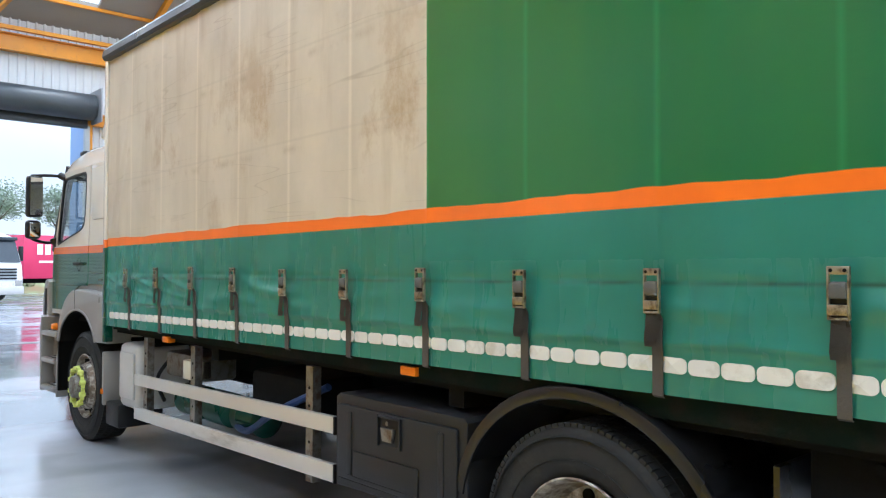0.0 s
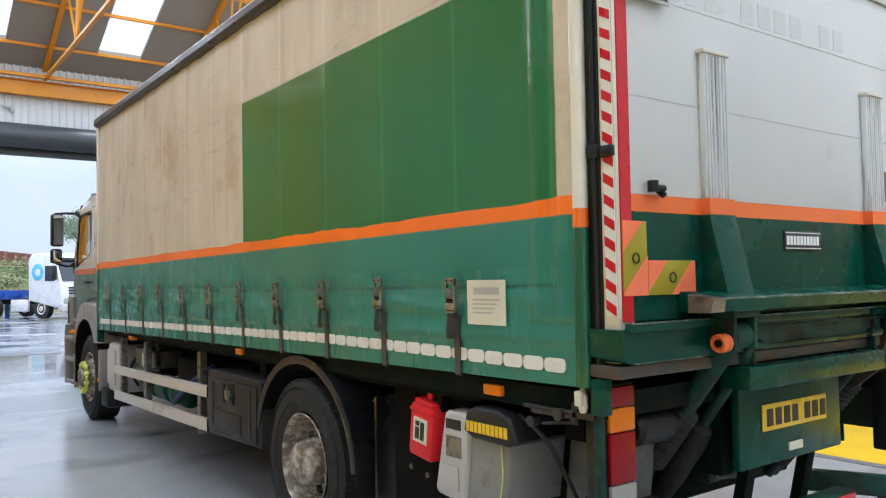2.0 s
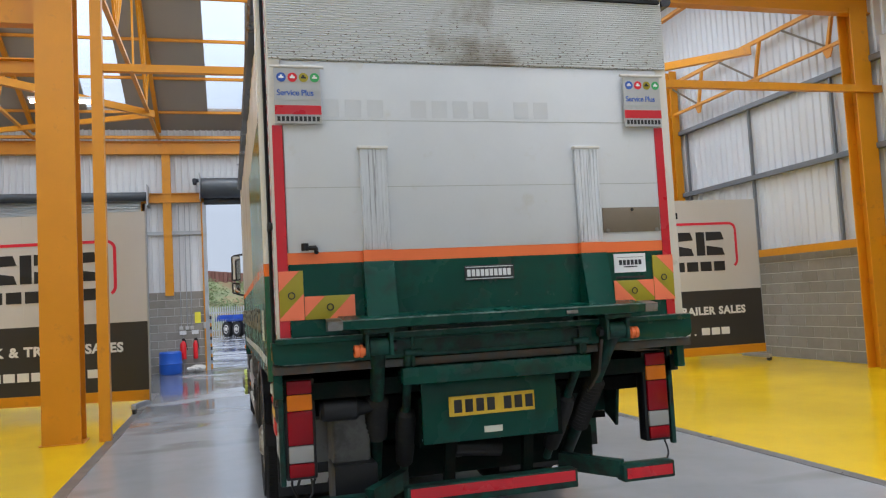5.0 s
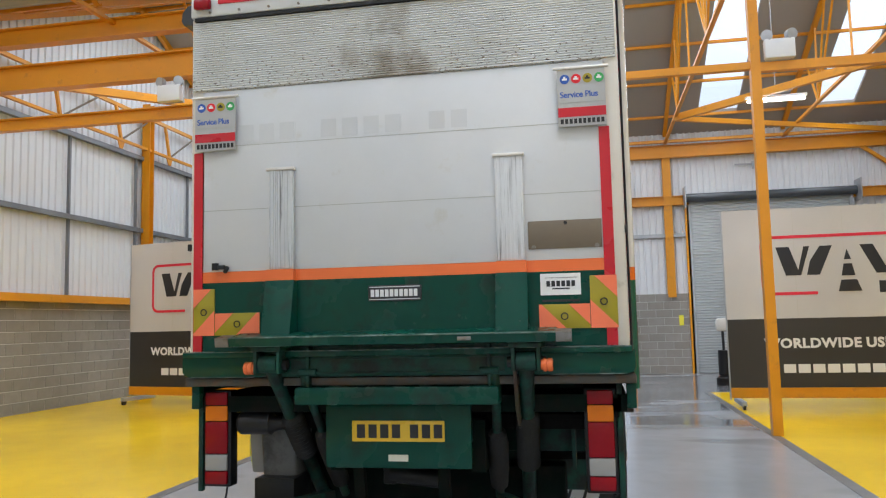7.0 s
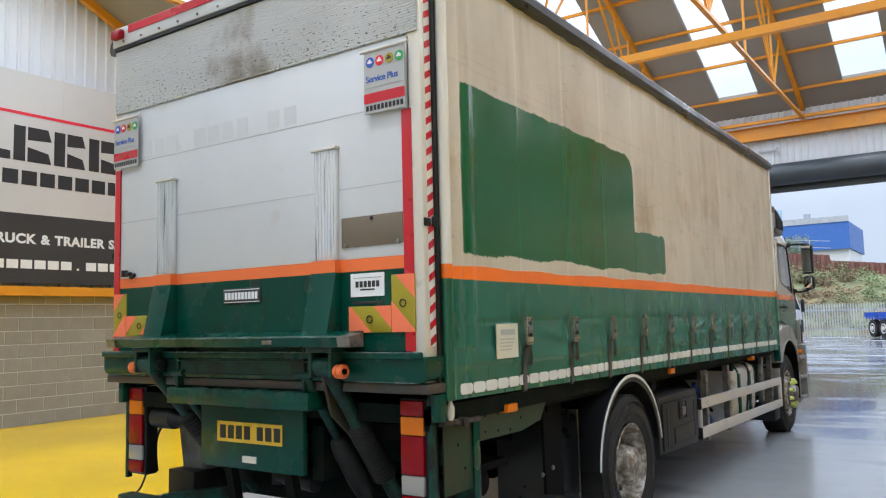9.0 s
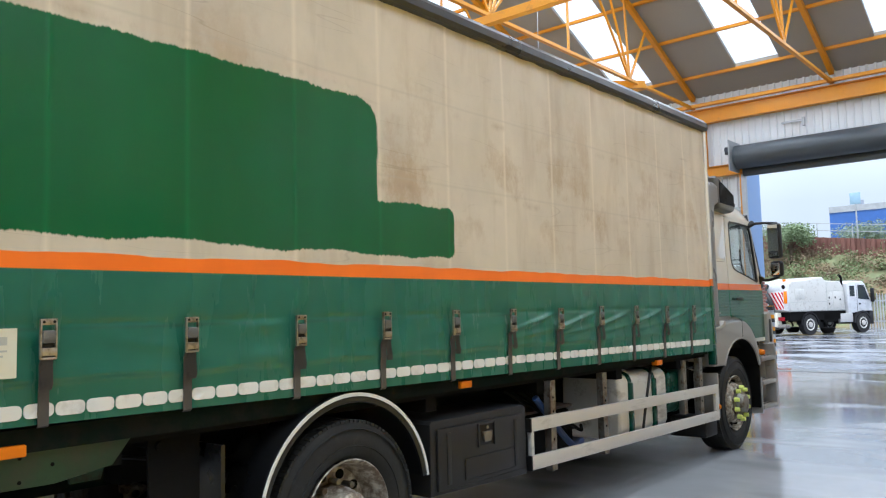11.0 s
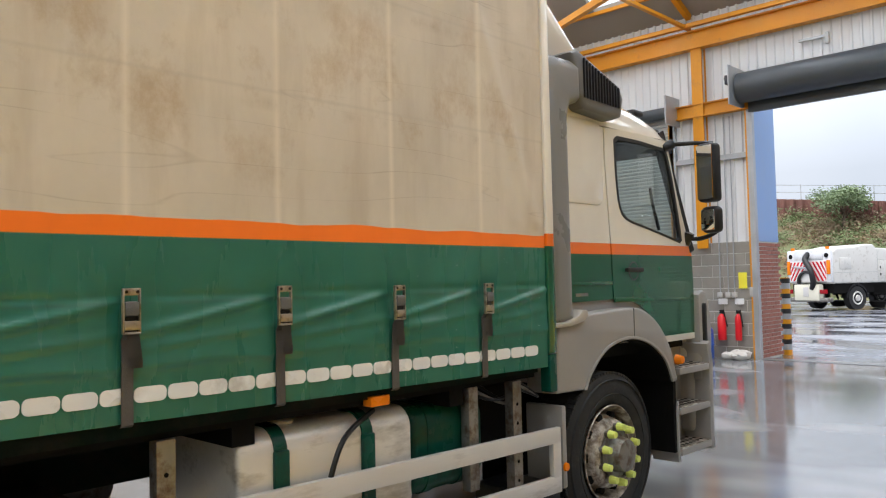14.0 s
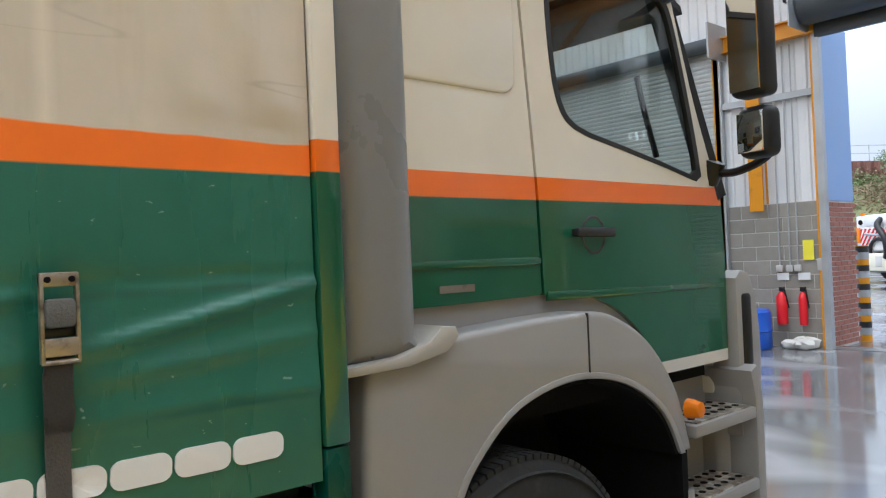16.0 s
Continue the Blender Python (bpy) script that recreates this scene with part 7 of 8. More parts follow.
part("pump_motor", Mesh().lathe([(0, 0), (0.0, 0.05), (0.02, 0.065), (0.2, 0.065), (0.22, 0.045), (0.3, 0.03)], (-1.0, 0.16, 0.98), (1, 0, 0), 20), M_black, lorry, "black pump motor")
part("bracket_bar", Mesh().box(-1.16, -1.12, 0.12, 0.85, 1.02, 1.05), M_chassis, lorry)
part("catch", Mesh().rod((-1.22, 0.17, 1.06), (-1.22, 0.5, 1.06), 0.009).box(-1.235, -1.2, 0.2, 0.23, 1.02, 1.10, 0.004).rod((-1.2, 0.46, 1.0), (-1.23, 0.46, 1.0), 0.022).rod((-1.22, 0.2, 1.03), (-1.22, 0.4, 1.0), 0.006), M_toolbox, lorry)
part("tensioner_block", Mesh().box(-1.262, -1.235, 0.155, 0.19, 1.095, 1.15, 0.006), M_label, lorry, "white tensioner block")
# the three boxes sit a little further forward on their bracket
for ob in (rb, gb, pc):
    ob.location.y += 0.085
part("exhaust_tip", Mesh().rod((0.3, 1.3, 0.5), (0.35, 1.0, 0.48), 0.05), M_dark, lorry)
part("spare_carrier", Mesh().rod((0.6, 0.9, 0.62), (0.95, 0.9, 0.62), 0.07).box(0.6, 1.0, 0.7, 1.1, 0.7, 0.74), M_dark, lorry)

# -- cab --
cab = part("cab_shell", Mesh().box(-1.06, 1.06, 7.62, 7.68, 0.95, 2.6, 0.01), M_cab, lorry, "cream and green day cab")
part("cab_floor", Mesh().box(-1.08, 1.08, 7.65, 9.3, 1.05, 1.12), M_dark, lorry)
ROOFL = curve_pts([(7.62, 2.56), (7.66, 2.66), (7.8, 2.72), (8.5, 2.76), (8.95, 2.70), (9.10, 2.58)], 6)
roof = Mesh()
secs = []
for fx, dz in ((-1.12, -0.17), (-1.10, -0.10), (-1.02, -0.03), (-0.8, 0.0), (0.0, 0.02), (0.8, 0.0), (1.02, -0.03), (1.10, -0.10), (1.12, -0.17)):
    secs.append([Vector((fx, y, 2.53 if fx in (-1.12, 1.12) else z + dz)) for y, z in ROOFL])
for a, b in zip(secs, secs[1:]):
    roof.strip(a, b)
bmesh.ops.remove_doubles(roof.bm, verts=roof.bm.verts, dist=0.0005)
bmesh.ops.recalc_face_normals(roof.bm, faces=roof.bm.faces)
part("cab_roof", roof, M_cab, lorry, "rounded cream cab roof", smooth=60)
WIN = curve_pts([(8.40, 2.44), (8.41, 2.2), (8.44, 2.03), (8.52, 1.95), (8.75, 1.905), (9.0, 1.86), (9.20, 1.82)], 3) + curve_pts([(9.235, 1.84), (9.20, 2.0), (9.12, 2.28), (9.07, 2.41), (9.03, 2.45)], 3) + [(8.7, 2.465), (8.44, 2.465)]
WIN_OUT = [(8.735 + (u - 8.735) * 1.07, 2.15 + (v - 2.15) * 1.07) for u, v in WIN]
DOOR = [(8.325, 1.42), (8.315, 1.75), (8.27, 2.3), (8.268, 2.525), (8.7, 2.535), (9.06, 2.525)] + curve_pts([(9.10, 2.50), (9.22, 2.15), (9.33, 1.9), (9.41, 1.74)], 3) + [(9.425, 1.5), (9.415, 1.1), (8.98, 1.1)] + curve_pts([(8.95, 1.12), (8.8, 1.28), (8.65, 1.37), (8.5, 1.41)], 3)
SIDE = [(7.66, 1.415), (7.66, 2.52), (8.258, 2.525), (8.26, 2.3), (8.305, 1.75), (8.315, 1.425), (8.3, 1.42), (7.9, 1.415)]
M_seal = surface("black_rubber_seal", (0.012, 0.012, 0.012), 0.55, bump=0.05)
for s in (-1, 1):
    part("side_panel", plate(SIDE, [], s * 1.118, 0.03, s), M_cab, lorry, smooth=30)
    rc = [(7.90 + 0.33 * sx + 0.06 * math.cos(a) - 0.06 * sx, 2.28 + 0.21 * (1 if math.sin(a) > 0 else -1) + 0.055 * math.sin(a)) for sx, a0 in ((1, -90), (1, 0), (-1, 90), (-1, 180)) for a in [math.radians(a0 + k * 15 + 0.1) for k in range(7)]]
    part("pressed_panel", Mesh().prism(rc, "x", s * 1.110, s * 1.127, 0.008, 3), M_cab, lorry)
    dr = part("cab_door", plate(DOOR, [WIN_OUT], s * 1.12, 0.035, s), M_cab, lorry, "cream and green cab door", smooth=30)
    part("window_seal", plate(WIN_OUT, [WIN], s * 1.122, 0.02, s), M_seal, dr, "black window seal", smooth=0)
    gl = part("window_glass", plate(WIN, [], s * 1.112, 0.004, s), M_glass, dr, "tinted side glass", smooth=0)
    gl.visible_shadow = False
    # the recess is a flat disc, its shade given by the black colour
    part("handle_recess", Mesh().lathe([(0.0, 0.0), (0.001, 0.055), (0.003, 0.062), (0.0, 0.067)], (s * 1.119, 8.58, 1.6), (s, 0, 0), 10), M_ink, dr, "dark handle recess")
    part("door_handle", Mesh().box(s * 1.135, s * 1.155, 8.46, 8.66, 1.592, 1.622, 0.008).box(s * 1.118, s * 1.14, 8.47, 8.50, 1.596, 1.618).box(s * 1.118, s * 1.14, 8.62, 8.65, 1.596, 1.618), M_toolbox, dr, "dark grey door handle")
    part("crease", Mesh().prism([(7.67, 1.515), (8.31, 1.512), (8.31, 1.535), (7.67, 1.538)], "x", s * 1.112, s * 1.128, 0.006), M_cab, lorry)
    part("crease", Mesh().prism([(8.335, 1.40), (9.40, 1.385), (9.40, 1.405), (8.335, 1.43)], "x", s * 1.112, s * 1.126, 0.006), M_cab, dr)
    bd = part("model_badge", Mesh().box(s * 1.118, s * 1.122, 7.90, 8.03, 1.448, 1.468), M_steel, lorry)
    # grey fender round the front wheel
    outer = curve_pts([(7.57, 0.91), (7.575, 1.1), (7.6, 1.30), (7.68, 1.335)], 4) + [(8.2, 1.362)] + curve_pts([(8.39, 1.365), (8.55, 1.345), (8.75, 1.24), (8.9, 1.06), (8.98, 0.84)], 5)
    arch = curve_pts([(8.90, 0.84), (8.80, 1.0), (8.6, 1.12), (8.35, 1.165), (8.1, 1.12), (7.93, 1.0), (7.86, 0.90)], 5)
    fd = part("fender", Mesh().prism(outer + arch, "x", s * 0.98, s * 1.205, 0.02, 3), M_cab_grey, lorry, "grey plastic wheel arch")
    part("fender_lip", Mesh().prism(arch + [(8.35 + (u - 8.35) * 1.05, 0.84 + (v - 0.84) * 1.06) for u, v in arch[::-1]], "x", s * 1.2, s * 1.210, 0.004), M_cab_grey, fd)
    part("fender_joint", Mesh().box(s * 1.2, s * 1.207, 8.415, 8.421, 1.17, 1.36), M_seal, fd, smooth=0)
    # near-black liner and inner walls, added to keep the arch in shade
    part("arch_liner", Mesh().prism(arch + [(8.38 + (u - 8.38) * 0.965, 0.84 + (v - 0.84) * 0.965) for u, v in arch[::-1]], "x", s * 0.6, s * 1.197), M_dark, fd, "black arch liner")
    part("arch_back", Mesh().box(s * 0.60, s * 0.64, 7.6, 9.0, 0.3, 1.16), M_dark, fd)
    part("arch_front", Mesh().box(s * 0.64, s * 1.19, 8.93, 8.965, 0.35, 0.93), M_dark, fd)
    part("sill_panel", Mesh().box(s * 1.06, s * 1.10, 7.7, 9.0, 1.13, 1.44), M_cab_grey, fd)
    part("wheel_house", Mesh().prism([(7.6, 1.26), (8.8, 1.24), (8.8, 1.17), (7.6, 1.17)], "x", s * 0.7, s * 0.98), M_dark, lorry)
    part("rear_flap", Mesh().box(s * 0.95, s * 1.21, 7.6, 7.64, 0.38, 0.84, 0.01), M_cab_grey, lorry, "grey plastic flap behind the front wheel")
    part("flap_foot", Mesh().box(s * 0.8, s * 1.19, 7.3, 7.6, 0.22, 0.42, 0.02), M_black, lorry)
    part("repeater", Mesh().lathe([(0, 0.035), (0.02, 0.034), (0.05, 0.026), (0.055, 0.0)], (s * 1.2, 8.97, 0.985), (s, 0, 0), 16), M_lamp_amber, lorry, "amber repeater lamp")
    part("flap_marker", Mesh().lathe([(0, 0.025), (0.012, 0.022), (0.014, 0)], (s * 1.21, 7.62, 0.5), (s, 0, 0), 14), M_lamp_amber, lorry)
    # steps
    stp = part("step_unit", Mesh().box(s * 0.95, s * 1.0, 8.98, 9.45, 0.3, 1.06).box(s * 1.0, s * 1.2, 8.96, 8.99, 0.28, 0.70, 0.005), M_cab_grey, lorry, "grey cab steps with worn treads")
    part("step_frame", Mesh().prism(curve_pts([(9.46, 1.08), (9.50, 0.95), (9.50, 0.7), (9.49, 0.3)], 4) + [(9.43, 0.3), (9.44, 0.7), (9.44, 0.95), (9.41, 1.06)], "x", s * 1.0, s * 1.215, 0.01), M_cab_grey, stp)
    for z in (0.92, 0.645, 0.365):
        td = part("tread", Mesh().box(s * 1.0, s * 1.215, 8.99, 9.44, z - 0.045, z, 0.008), M_cab_grey, stp)
        part("tread_plate", Mesh().box(s * 1.02, s * 1.2, 9.02, 9.42, z, z + 0.006), M_rim, stp, "chipped metal tread")
        hl = Mesh()
        for i in range(7):
            for j in range(3):
                hl.rod((s * (1.045 + 0.055 * j), 9.06 + 0.054 * i, z + 0.004), (s * (1.045 + 0.055 * j), 9.06 + 0.054 * i, z + 0.0085), 0.014, seg=8)
        tagged(part("tread_holes", hl, M_dark, stp, smooth=0), kind="stuff")
    part("bumper_corner", Mesh().prism(curve_pts([(9.47, 1.45), (9.56, 1.42), (9.62, 1.2), (9.6, 0.9), (9.5, 0.75)], 4) + [(9.43, 0.8), (9.43, 1.42)], "x", s * 0.95, s * 1.16, 0.02), M_cab_grey, lorry)
    part("lamp_guard", Mesh().box(s * 1.1, s * 1.17, 9.46, 9.54, 1.06, 1.36, 0.02), M_black, lorry)
    # mirrors
    mr = part("mirror_arm", pipe([(s * 1.12, 9.1, 2.50), (s * 1.25, 9.22, 2.51), (s * 1.38, 9.28, 2.50)], 0.016).rod((s * 1.1, 9.05, 2.47), (s * 1.14, 9.13, 2.51), 0.035), M_black, lorry, "black mirror arm")
    part("lower_arm", pipe([(s * 1.12, 9.36, 1.84), (s * 1.22, 9.36, 1.83), (s * 1.37, 9.32, 1.88), (s * 1.4, 9.28, 2.0)], 0.016).rod((s * 1.09, 9.36, 1.80), (s * 1.13, 9.36, 1.88), 0.045), M_black, mr)
    mh = part("mirror_head", Mesh().box(-0.072, 0.072, -0.05, 0.06, 2.08, 2.50, 0.03, seg=3).move(Matrix.Translation((s * 1.348, 9.26, 0)) @ Matrix.Rotation(radians(s * -8), 4, "Z")), M_black, lorry, "tall black mirror")
    part("mirror_glass", Mesh().box(-0.06, 0.06, -0.055, -0.049, 2.10, 2.48).move(Matrix.Translation((s * 1.348, 9.26, 0)) @ Matrix.Rotation(radians(s * -8), 4, "Z")), M_mirror, mh, "mirror glass", smooth=0)
    mw = part("wide_mirror", Mesh().box(-0.068, 0.068, -0.04, 0.06, 1.86, 2.05, 0.035, seg=3).move(Matrix.Translation((s * 1.352, 9.27, 0)) @ Matrix.Rotation(radians(s * -12), 4, "Z")), M_black, lorry, "small wide angle mirror")
    part("mirror_glass", Mesh().box(-0.055, 0.055, -0.046, -0.039, 1.88, 2.025, 0.003).move(Matrix.Translation((s * 1.352, 9.27, 0)) @ Matrix.Rotation(radians(s * -12), 4, "Z")), M_mirror, mw, "mirror glass")
    part("visor_bracket", Mesh().box(s * 0.95, s * 1.06, 9.0, 9.12, 2.56, 2.62, 0.015), M_black, lorry)
    part("roof_lamp", Mesh().box(s * 0.88, s * 1.0, 8.86, 9.0, 2.70, 2.755, 0.02), M_black, lorry, "black roof marker lamp")
# front of the cab
part("front_panel", Mesh().box(-1.05, 1.05, 9.42, 9.47, 0.95, 1.78, 0.02), M_cab, lorry, "green cab front")
part("grille", Mesh().box(-0.75, 0.75, 9.47, 9.51, 0.95, 1.4, 0.01), M_black, lorry)
part("front_bumper", Mesh().box(-1.1, 1.1, 9.4, 9.62, 0.4, 0.9, 0.05, seg=3), M_cab_grey, lorry, "grey front bumper")
ws = Mesh()
ws.strip([Vector((-1.05, 9.42, 1.78)), Vector((1.05, 9.42, 1.78))], [Vector((-1.0, 9.08, 2.58)), Vector((1.0, 9.08, 2.58))])
wo = part("windscreen", ws, M_glass, lorry, "raked windscreen")
wo.visible_shadow = False
for s in (-1, 1):
    part("screen_pillar", Mesh().beam((s * 1.09, 9.42, 1.74), (s * 1.06, 9.07, 2.60), 0.07, 0.06), M_black, lorry)
vis = part("sun_visor", Mesh().prism([(9.06, 2.60), (9.3, 2.5), (9.31, 2.47), (9.05, 2.56)], "x", -1.05, 1.05), M_black, lorry, "black sun visor over the windscreen")
# inside the cab
part("dashboard", Mesh().box(-1.05, 1.05, 9.05, 9.4, 1.2, 1.82, 0.04), M_toolbox, lorry, "dark grey dashboard")
sw = part("steering_wheel", Mesh().lathe([(0.21 * 0 + 0.016 * math.sin(a), 0.20 + 0.016 * math.cos(a)) for a in np.linspace(0, 2 * math.pi, 13)], (0.55, 8.92, 1.88), (0, -0.45, 0.9), 40), M_black, lorry, "black steering wheel")
part("spoke", Mesh().beam((0.37, 8.92, 1.88), (0.73, 8.92, 1.88), 0.03, 0.03).rod((0.55, 8.92, 1.88), (0.55, 9.1, 1.7), 0.04), M_black, sw)
for x in (-0.55, 0.55):
    se = part("cab_seat", Mesh().box(x - 0.24, x + 0.24, 8.15, 8.65, 1.3, 1.5, 0.05, seg=3), M_toolbox, lorry, "dark grey cab seat")
    part("seat_back", Mesh().box(x - 0.23, x + 0.23, 8.02, 8.16, 1.45, 2.05, 0.05, seg=3), M_toolbox, se)
    part("headrest", Mesh().box(x - 0.13, x + 0.13, 8.03, 8.13, 2.08, 2.25, 0.04, seg=3), M_toolbox, se)
part("paper", Mesh().box(0.92, 0.94, 9.02, 9.16, 1.83, 1.91), M_white, lorry)
part("grab_handle", pipe([(1.0, 9.16, 1.9), (0.98, 9.12, 2.08), (1.0, 9.05, 2.2)], 0.012), M_black, lorry)
# air intake on the right
M_duct = surface("mid_grey_duct_plastic", (0.20, 0.20, 0.20), 0.33, var=0.06, bump=0.04)
part("intake_duct", Mesh().prism([(7.52, 1.29), (7.80, 1.29), (7.76, 1.36), (7.76, 2.5), (7.79, 2.58), (7.90, 2.62), (7.90, 2.86), (7.62, 2.86), (7.52, 2.8)], "x", 1.0, 1.225, 0.075, 6), M_duct, lorry, "grey air intake duct behind the cab")
part("duct_collar", Mesh().prism([(7.51, 1.282), (7.70, 1.288), (7.82, 1.31), (7.86, 1.345), (7.85, 1.37), (7.80, 1.375), (7.76, 1.34), (7.66, 1.312), (7.51, 1.306)], "x", 1.0, 1.236, 0.008), surface("worn_pale_trim", (0.42, 0.39, 0.34), 0.4, var=0.2, bump=0.05), lorry, "worn pale trim round the duct foot")
ih = part("intake_head", Mesh().prism([(7.84, 2.66), (7.80, 2.90), (7.86, 2.93), (8.32, 2.78), (8.36, 2.70), (8.33, 2.58), (8.25, 2.555), (7.92, 2.58)], "x", 0.93, 1.22, 0.03, 3), surface("grey_intake_plastic", (0.13, 0.13, 0.128), 0.45, var=0.1, bump=0.05), lorry, "dark grey air intake head with slats")
for k in range(13):
    t = k / 12
    y = 7.90 + t * 0.38
    part("slat", Mesh().prism([(y, 2.64 - t * 0.01), (y + 0.012, 2.64 - t * 0.01), (y + 0.012, 2.875 - t * 0.12), (y, 2.88 - t * 0.12)], "x", 1.215, 1.232), M_black, ih, smooth=0)
part("air_deflector", Mesh().prism([(7.58, 2.80), (8.35, 2.80), (8.28, 2.92), (7.8, 3.30), (7.6, 3.38), (7.56, 3.34)], "x", -1.02, 1.02, 0.04, 3), M_cab_cream, lorry, "cream roof air deflector")
for s in (-1, 1):
    part("deflector_stay", Mesh().rod((s * 0.6, 7.7, 2.66), (s * 0.6, 7.7, 2.85), 0.03), M_dark, lorry)

# ---- outside: yard, vehicles, embankment ----
M_white_truck = surface("white_truck_paint", (0.64, 0.65, 0.66), 0.3, var=0.04, bump=0.0, coat=0.3, dirt=(0.45, 0.43, 0.4), dirt_amount=0.15)
M_dark_glass = surface("dark_vehicle_glass", (0.03, 0.04, 0.05), 0.08, var=0.1, bump=0.0)
M_blue_frame = surface("blue_trailer_paint", (0.02, 0.07, 0.34), 0.4, var=0.1)
M_pink = surface("pink_red_trailer_side", (0.55, 0.03, 0.10), 0.45, var=0.08, scale=1.5)


def far_wheels(t, pts, r, s, put):
    for x, y in pts:
        w = part("wheel", Mesh().rod((x - 0.15, y, r), (x + 0.15, y, r), r, seg=28).move(put), M_rubber, t)
        for sx in (-1, 1):
            part("rim", Mesh().lathe([(0, r * 0.58), (0.02, r * 0.55), (-0.03, r * 0.3), (0.04, r * 0.25), (0.05, 0)], (x + sx * 0.15, y, r), (sx, 0, 0), 20).move(put), M_alu, w)


def tractor(put, label, name="parked_tractor", logo_mat=None):
    """A European cab-over tractor unit; its nose points to -y before the pose."""
    t = thing(name, put.translation, label, "lorry", "parked lorries")
    prof = [(-0.2, 0.55), (0.0, 0.5), (2.1, 0.9), (2.15, 2.95), (1.9, 3.2), (1.2, 3.25), (0.35, 3.0), (0.1, 2.4), (-0.15, 1.7), (-0.22, 1.1)]
    part("cab", Mesh().prism(prof, "x", -1.2, 1.2, 0.08, 3).move(put), M_white_truck, t)
    part("windscreen", Mesh().prism([(-0.16, 1.85), (0.06, 2.45), (0.2, 2.85), (0.26, 2.83), (0.14, 2.43), (-0.08, 1.83)], "x", -1.08, 1.08).move(put), M_dark_glass, t)
    part("visor", Mesh().box(-1.1, 1.1, 0.05, 0.35, 2.85, 3.0, 0.03).move(put), M_dark_glass, t)
    for s in (-1, 1):
        part("side_window", Mesh().prism([(0.25, 1.85), (0.95, 1.85), (0.95, 2.6), (0.42, 2.6)], "x", s * 1.195, s * 1.212).move(put), M_dark_glass, t)
        part("mirror", Mesh().box(s * 1.25, s * 1.45, 0.05, 0.2, 1.9, 2.6, 0.04).move(put), M_black, t)
        part("headlamp", Mesh().box(s * 0.75, s * 1.1, -0.24, -0.18, 0.75, 1.0, 0.02).move(put), M_lamp_clear, t)
        part("side_skirt", Mesh().box(s * 1.0, s * 1.18, 2.2, 3.4, 0.35, 0.95, 0.05).move(put), M_white_truck, t)
        if logo_mat:
            part("logo_shape", Mesh().lathe([(0, 0.42), (0.01, 0.40), (0.012, 0.22), (0.01, 0.2), (0, 0.18)], (s * 1.2, 1.45, 2.3), (s, 0, 0), 20).move(put), logo_mat, t)
    for k in range(4):
        part("grille_bar", Mesh().box(-0.8, 0.8, -0.25, -0.2, 1.05 + k * 0.14, 1.13 + k * 0.14).move(put), M_black, t)
    part("bumper", Mesh().box(-1.2, 1.2, -0.28, 0.1, 0.35, 0.72, 0.04).move(put), M_grey_plastic, t)
    part("chassis", Mesh().box(-0.45, 0.45, 1.5, 5.8, 0.7, 0.95).move(put), M_dark, t)
    far_wheels(t, [(-1.0, 1.25), (1.0, 1.25), (-0.95, 4.9), (0.95, 4.9)], 0.5, 1, put)
    return t


M_logo_blue = surface("pale_blue_emblem", (0.10, 0.45, 0.62), 0.5, var=0.2)
# pink sided trailer across the yard
t = thing("box_trailer", (13, 48, 0), "pink red curtain trailer with white lettering shapes", "trailer")
put = pose(7.0, 47.5, 0, 0, 0, -80)
part("body", Mesh().box(-1.25, 1.25, 0.5, 14.0, 1.0, 3.35, 0.03).move(put), M_pink, t)
for k in range(11):
    if k != 7:
        part("name_shape", Mesh().box(1.252, 1.262, 1.2 + k * 0.42, 1.5 + k * 0.42, 2.3, 2.85).move(put), M_white, t, smooth=0)
        part("name_shape", Mesh().box(-1.262, -1.252, 1.2 + k * 0.42, 1.5 + k * 0.42, 2.3, 2.85).move(put), M_white, t, smooth=0)
part("tag_line", Mesh().box(1.252, 1.262, 1.3, 5.0, 1.85, 1.97).box(-1.262, -1.252, 1.3, 5.0, 1.85, 1.97).move(put), M_white, t, smooth=0)
part("chassis", Mesh().box(-0.6, 0.6, 0.6, 13.8, 0.75, 1.0).move(put), M_dark, t)
far_wheels(t, [(s * 1.05, y) for s in (-1, 1) for y in (9.4, 10.7, 12.0)], 0.5, 1, put)
# white tractor with an emblem, side on, and blue skeletal trailers
tractor(pose(5.2, 40.4, 0, 0, 0, 30), "white tractor unit with a pale blue emblem, parked side on", logo_mat=M_logo_blue)


def skeletal(put, L, label):
    t = thing("skeletal_trailer", put.translation, label, "trailer", "blue trailers")
    part("main_beam", Mesh().box(-0.55, -0.4, 0, L, 0.98, 1.3).box(0.4, 0.55, 0, L, 0.98, 1.3).move(put), M_blue_frame, t)
    for y in (0.3, L * 0.25, L * 0.5, L * 0.75, L - 0.3):
        part("bolster", Mesh().box(-1.22, 1.22, y - 0.12, y + 0.12, 1.15, 1.42).move(put), M_blue_frame, t)
    for s in (-1, 1):
        part("mudguard", Mesh().box(s * 0.75, s * 1.22, L - 4.4, L - 0.4, 1.08, 1.13).move(put), M_blue_frame, t)
        part("leg", Mesh().box(s * 0.7 - 0.08, s * 0.7 + 0.08, 1.4, 1.56, -0.03, 1.0).move(put), M_blue_frame, t)
    far_wheels(t, [(s * 1.05, y) for s in (-1, 1) for y in (L - 3.7, L - 2.4, L - 1.1)], 0.5, 1, put)


skeletal(pose(2.7, 42.9, 0, 0, 0, 30), 8.0, "blue skeletal trailer coupled to the white tractor unit")
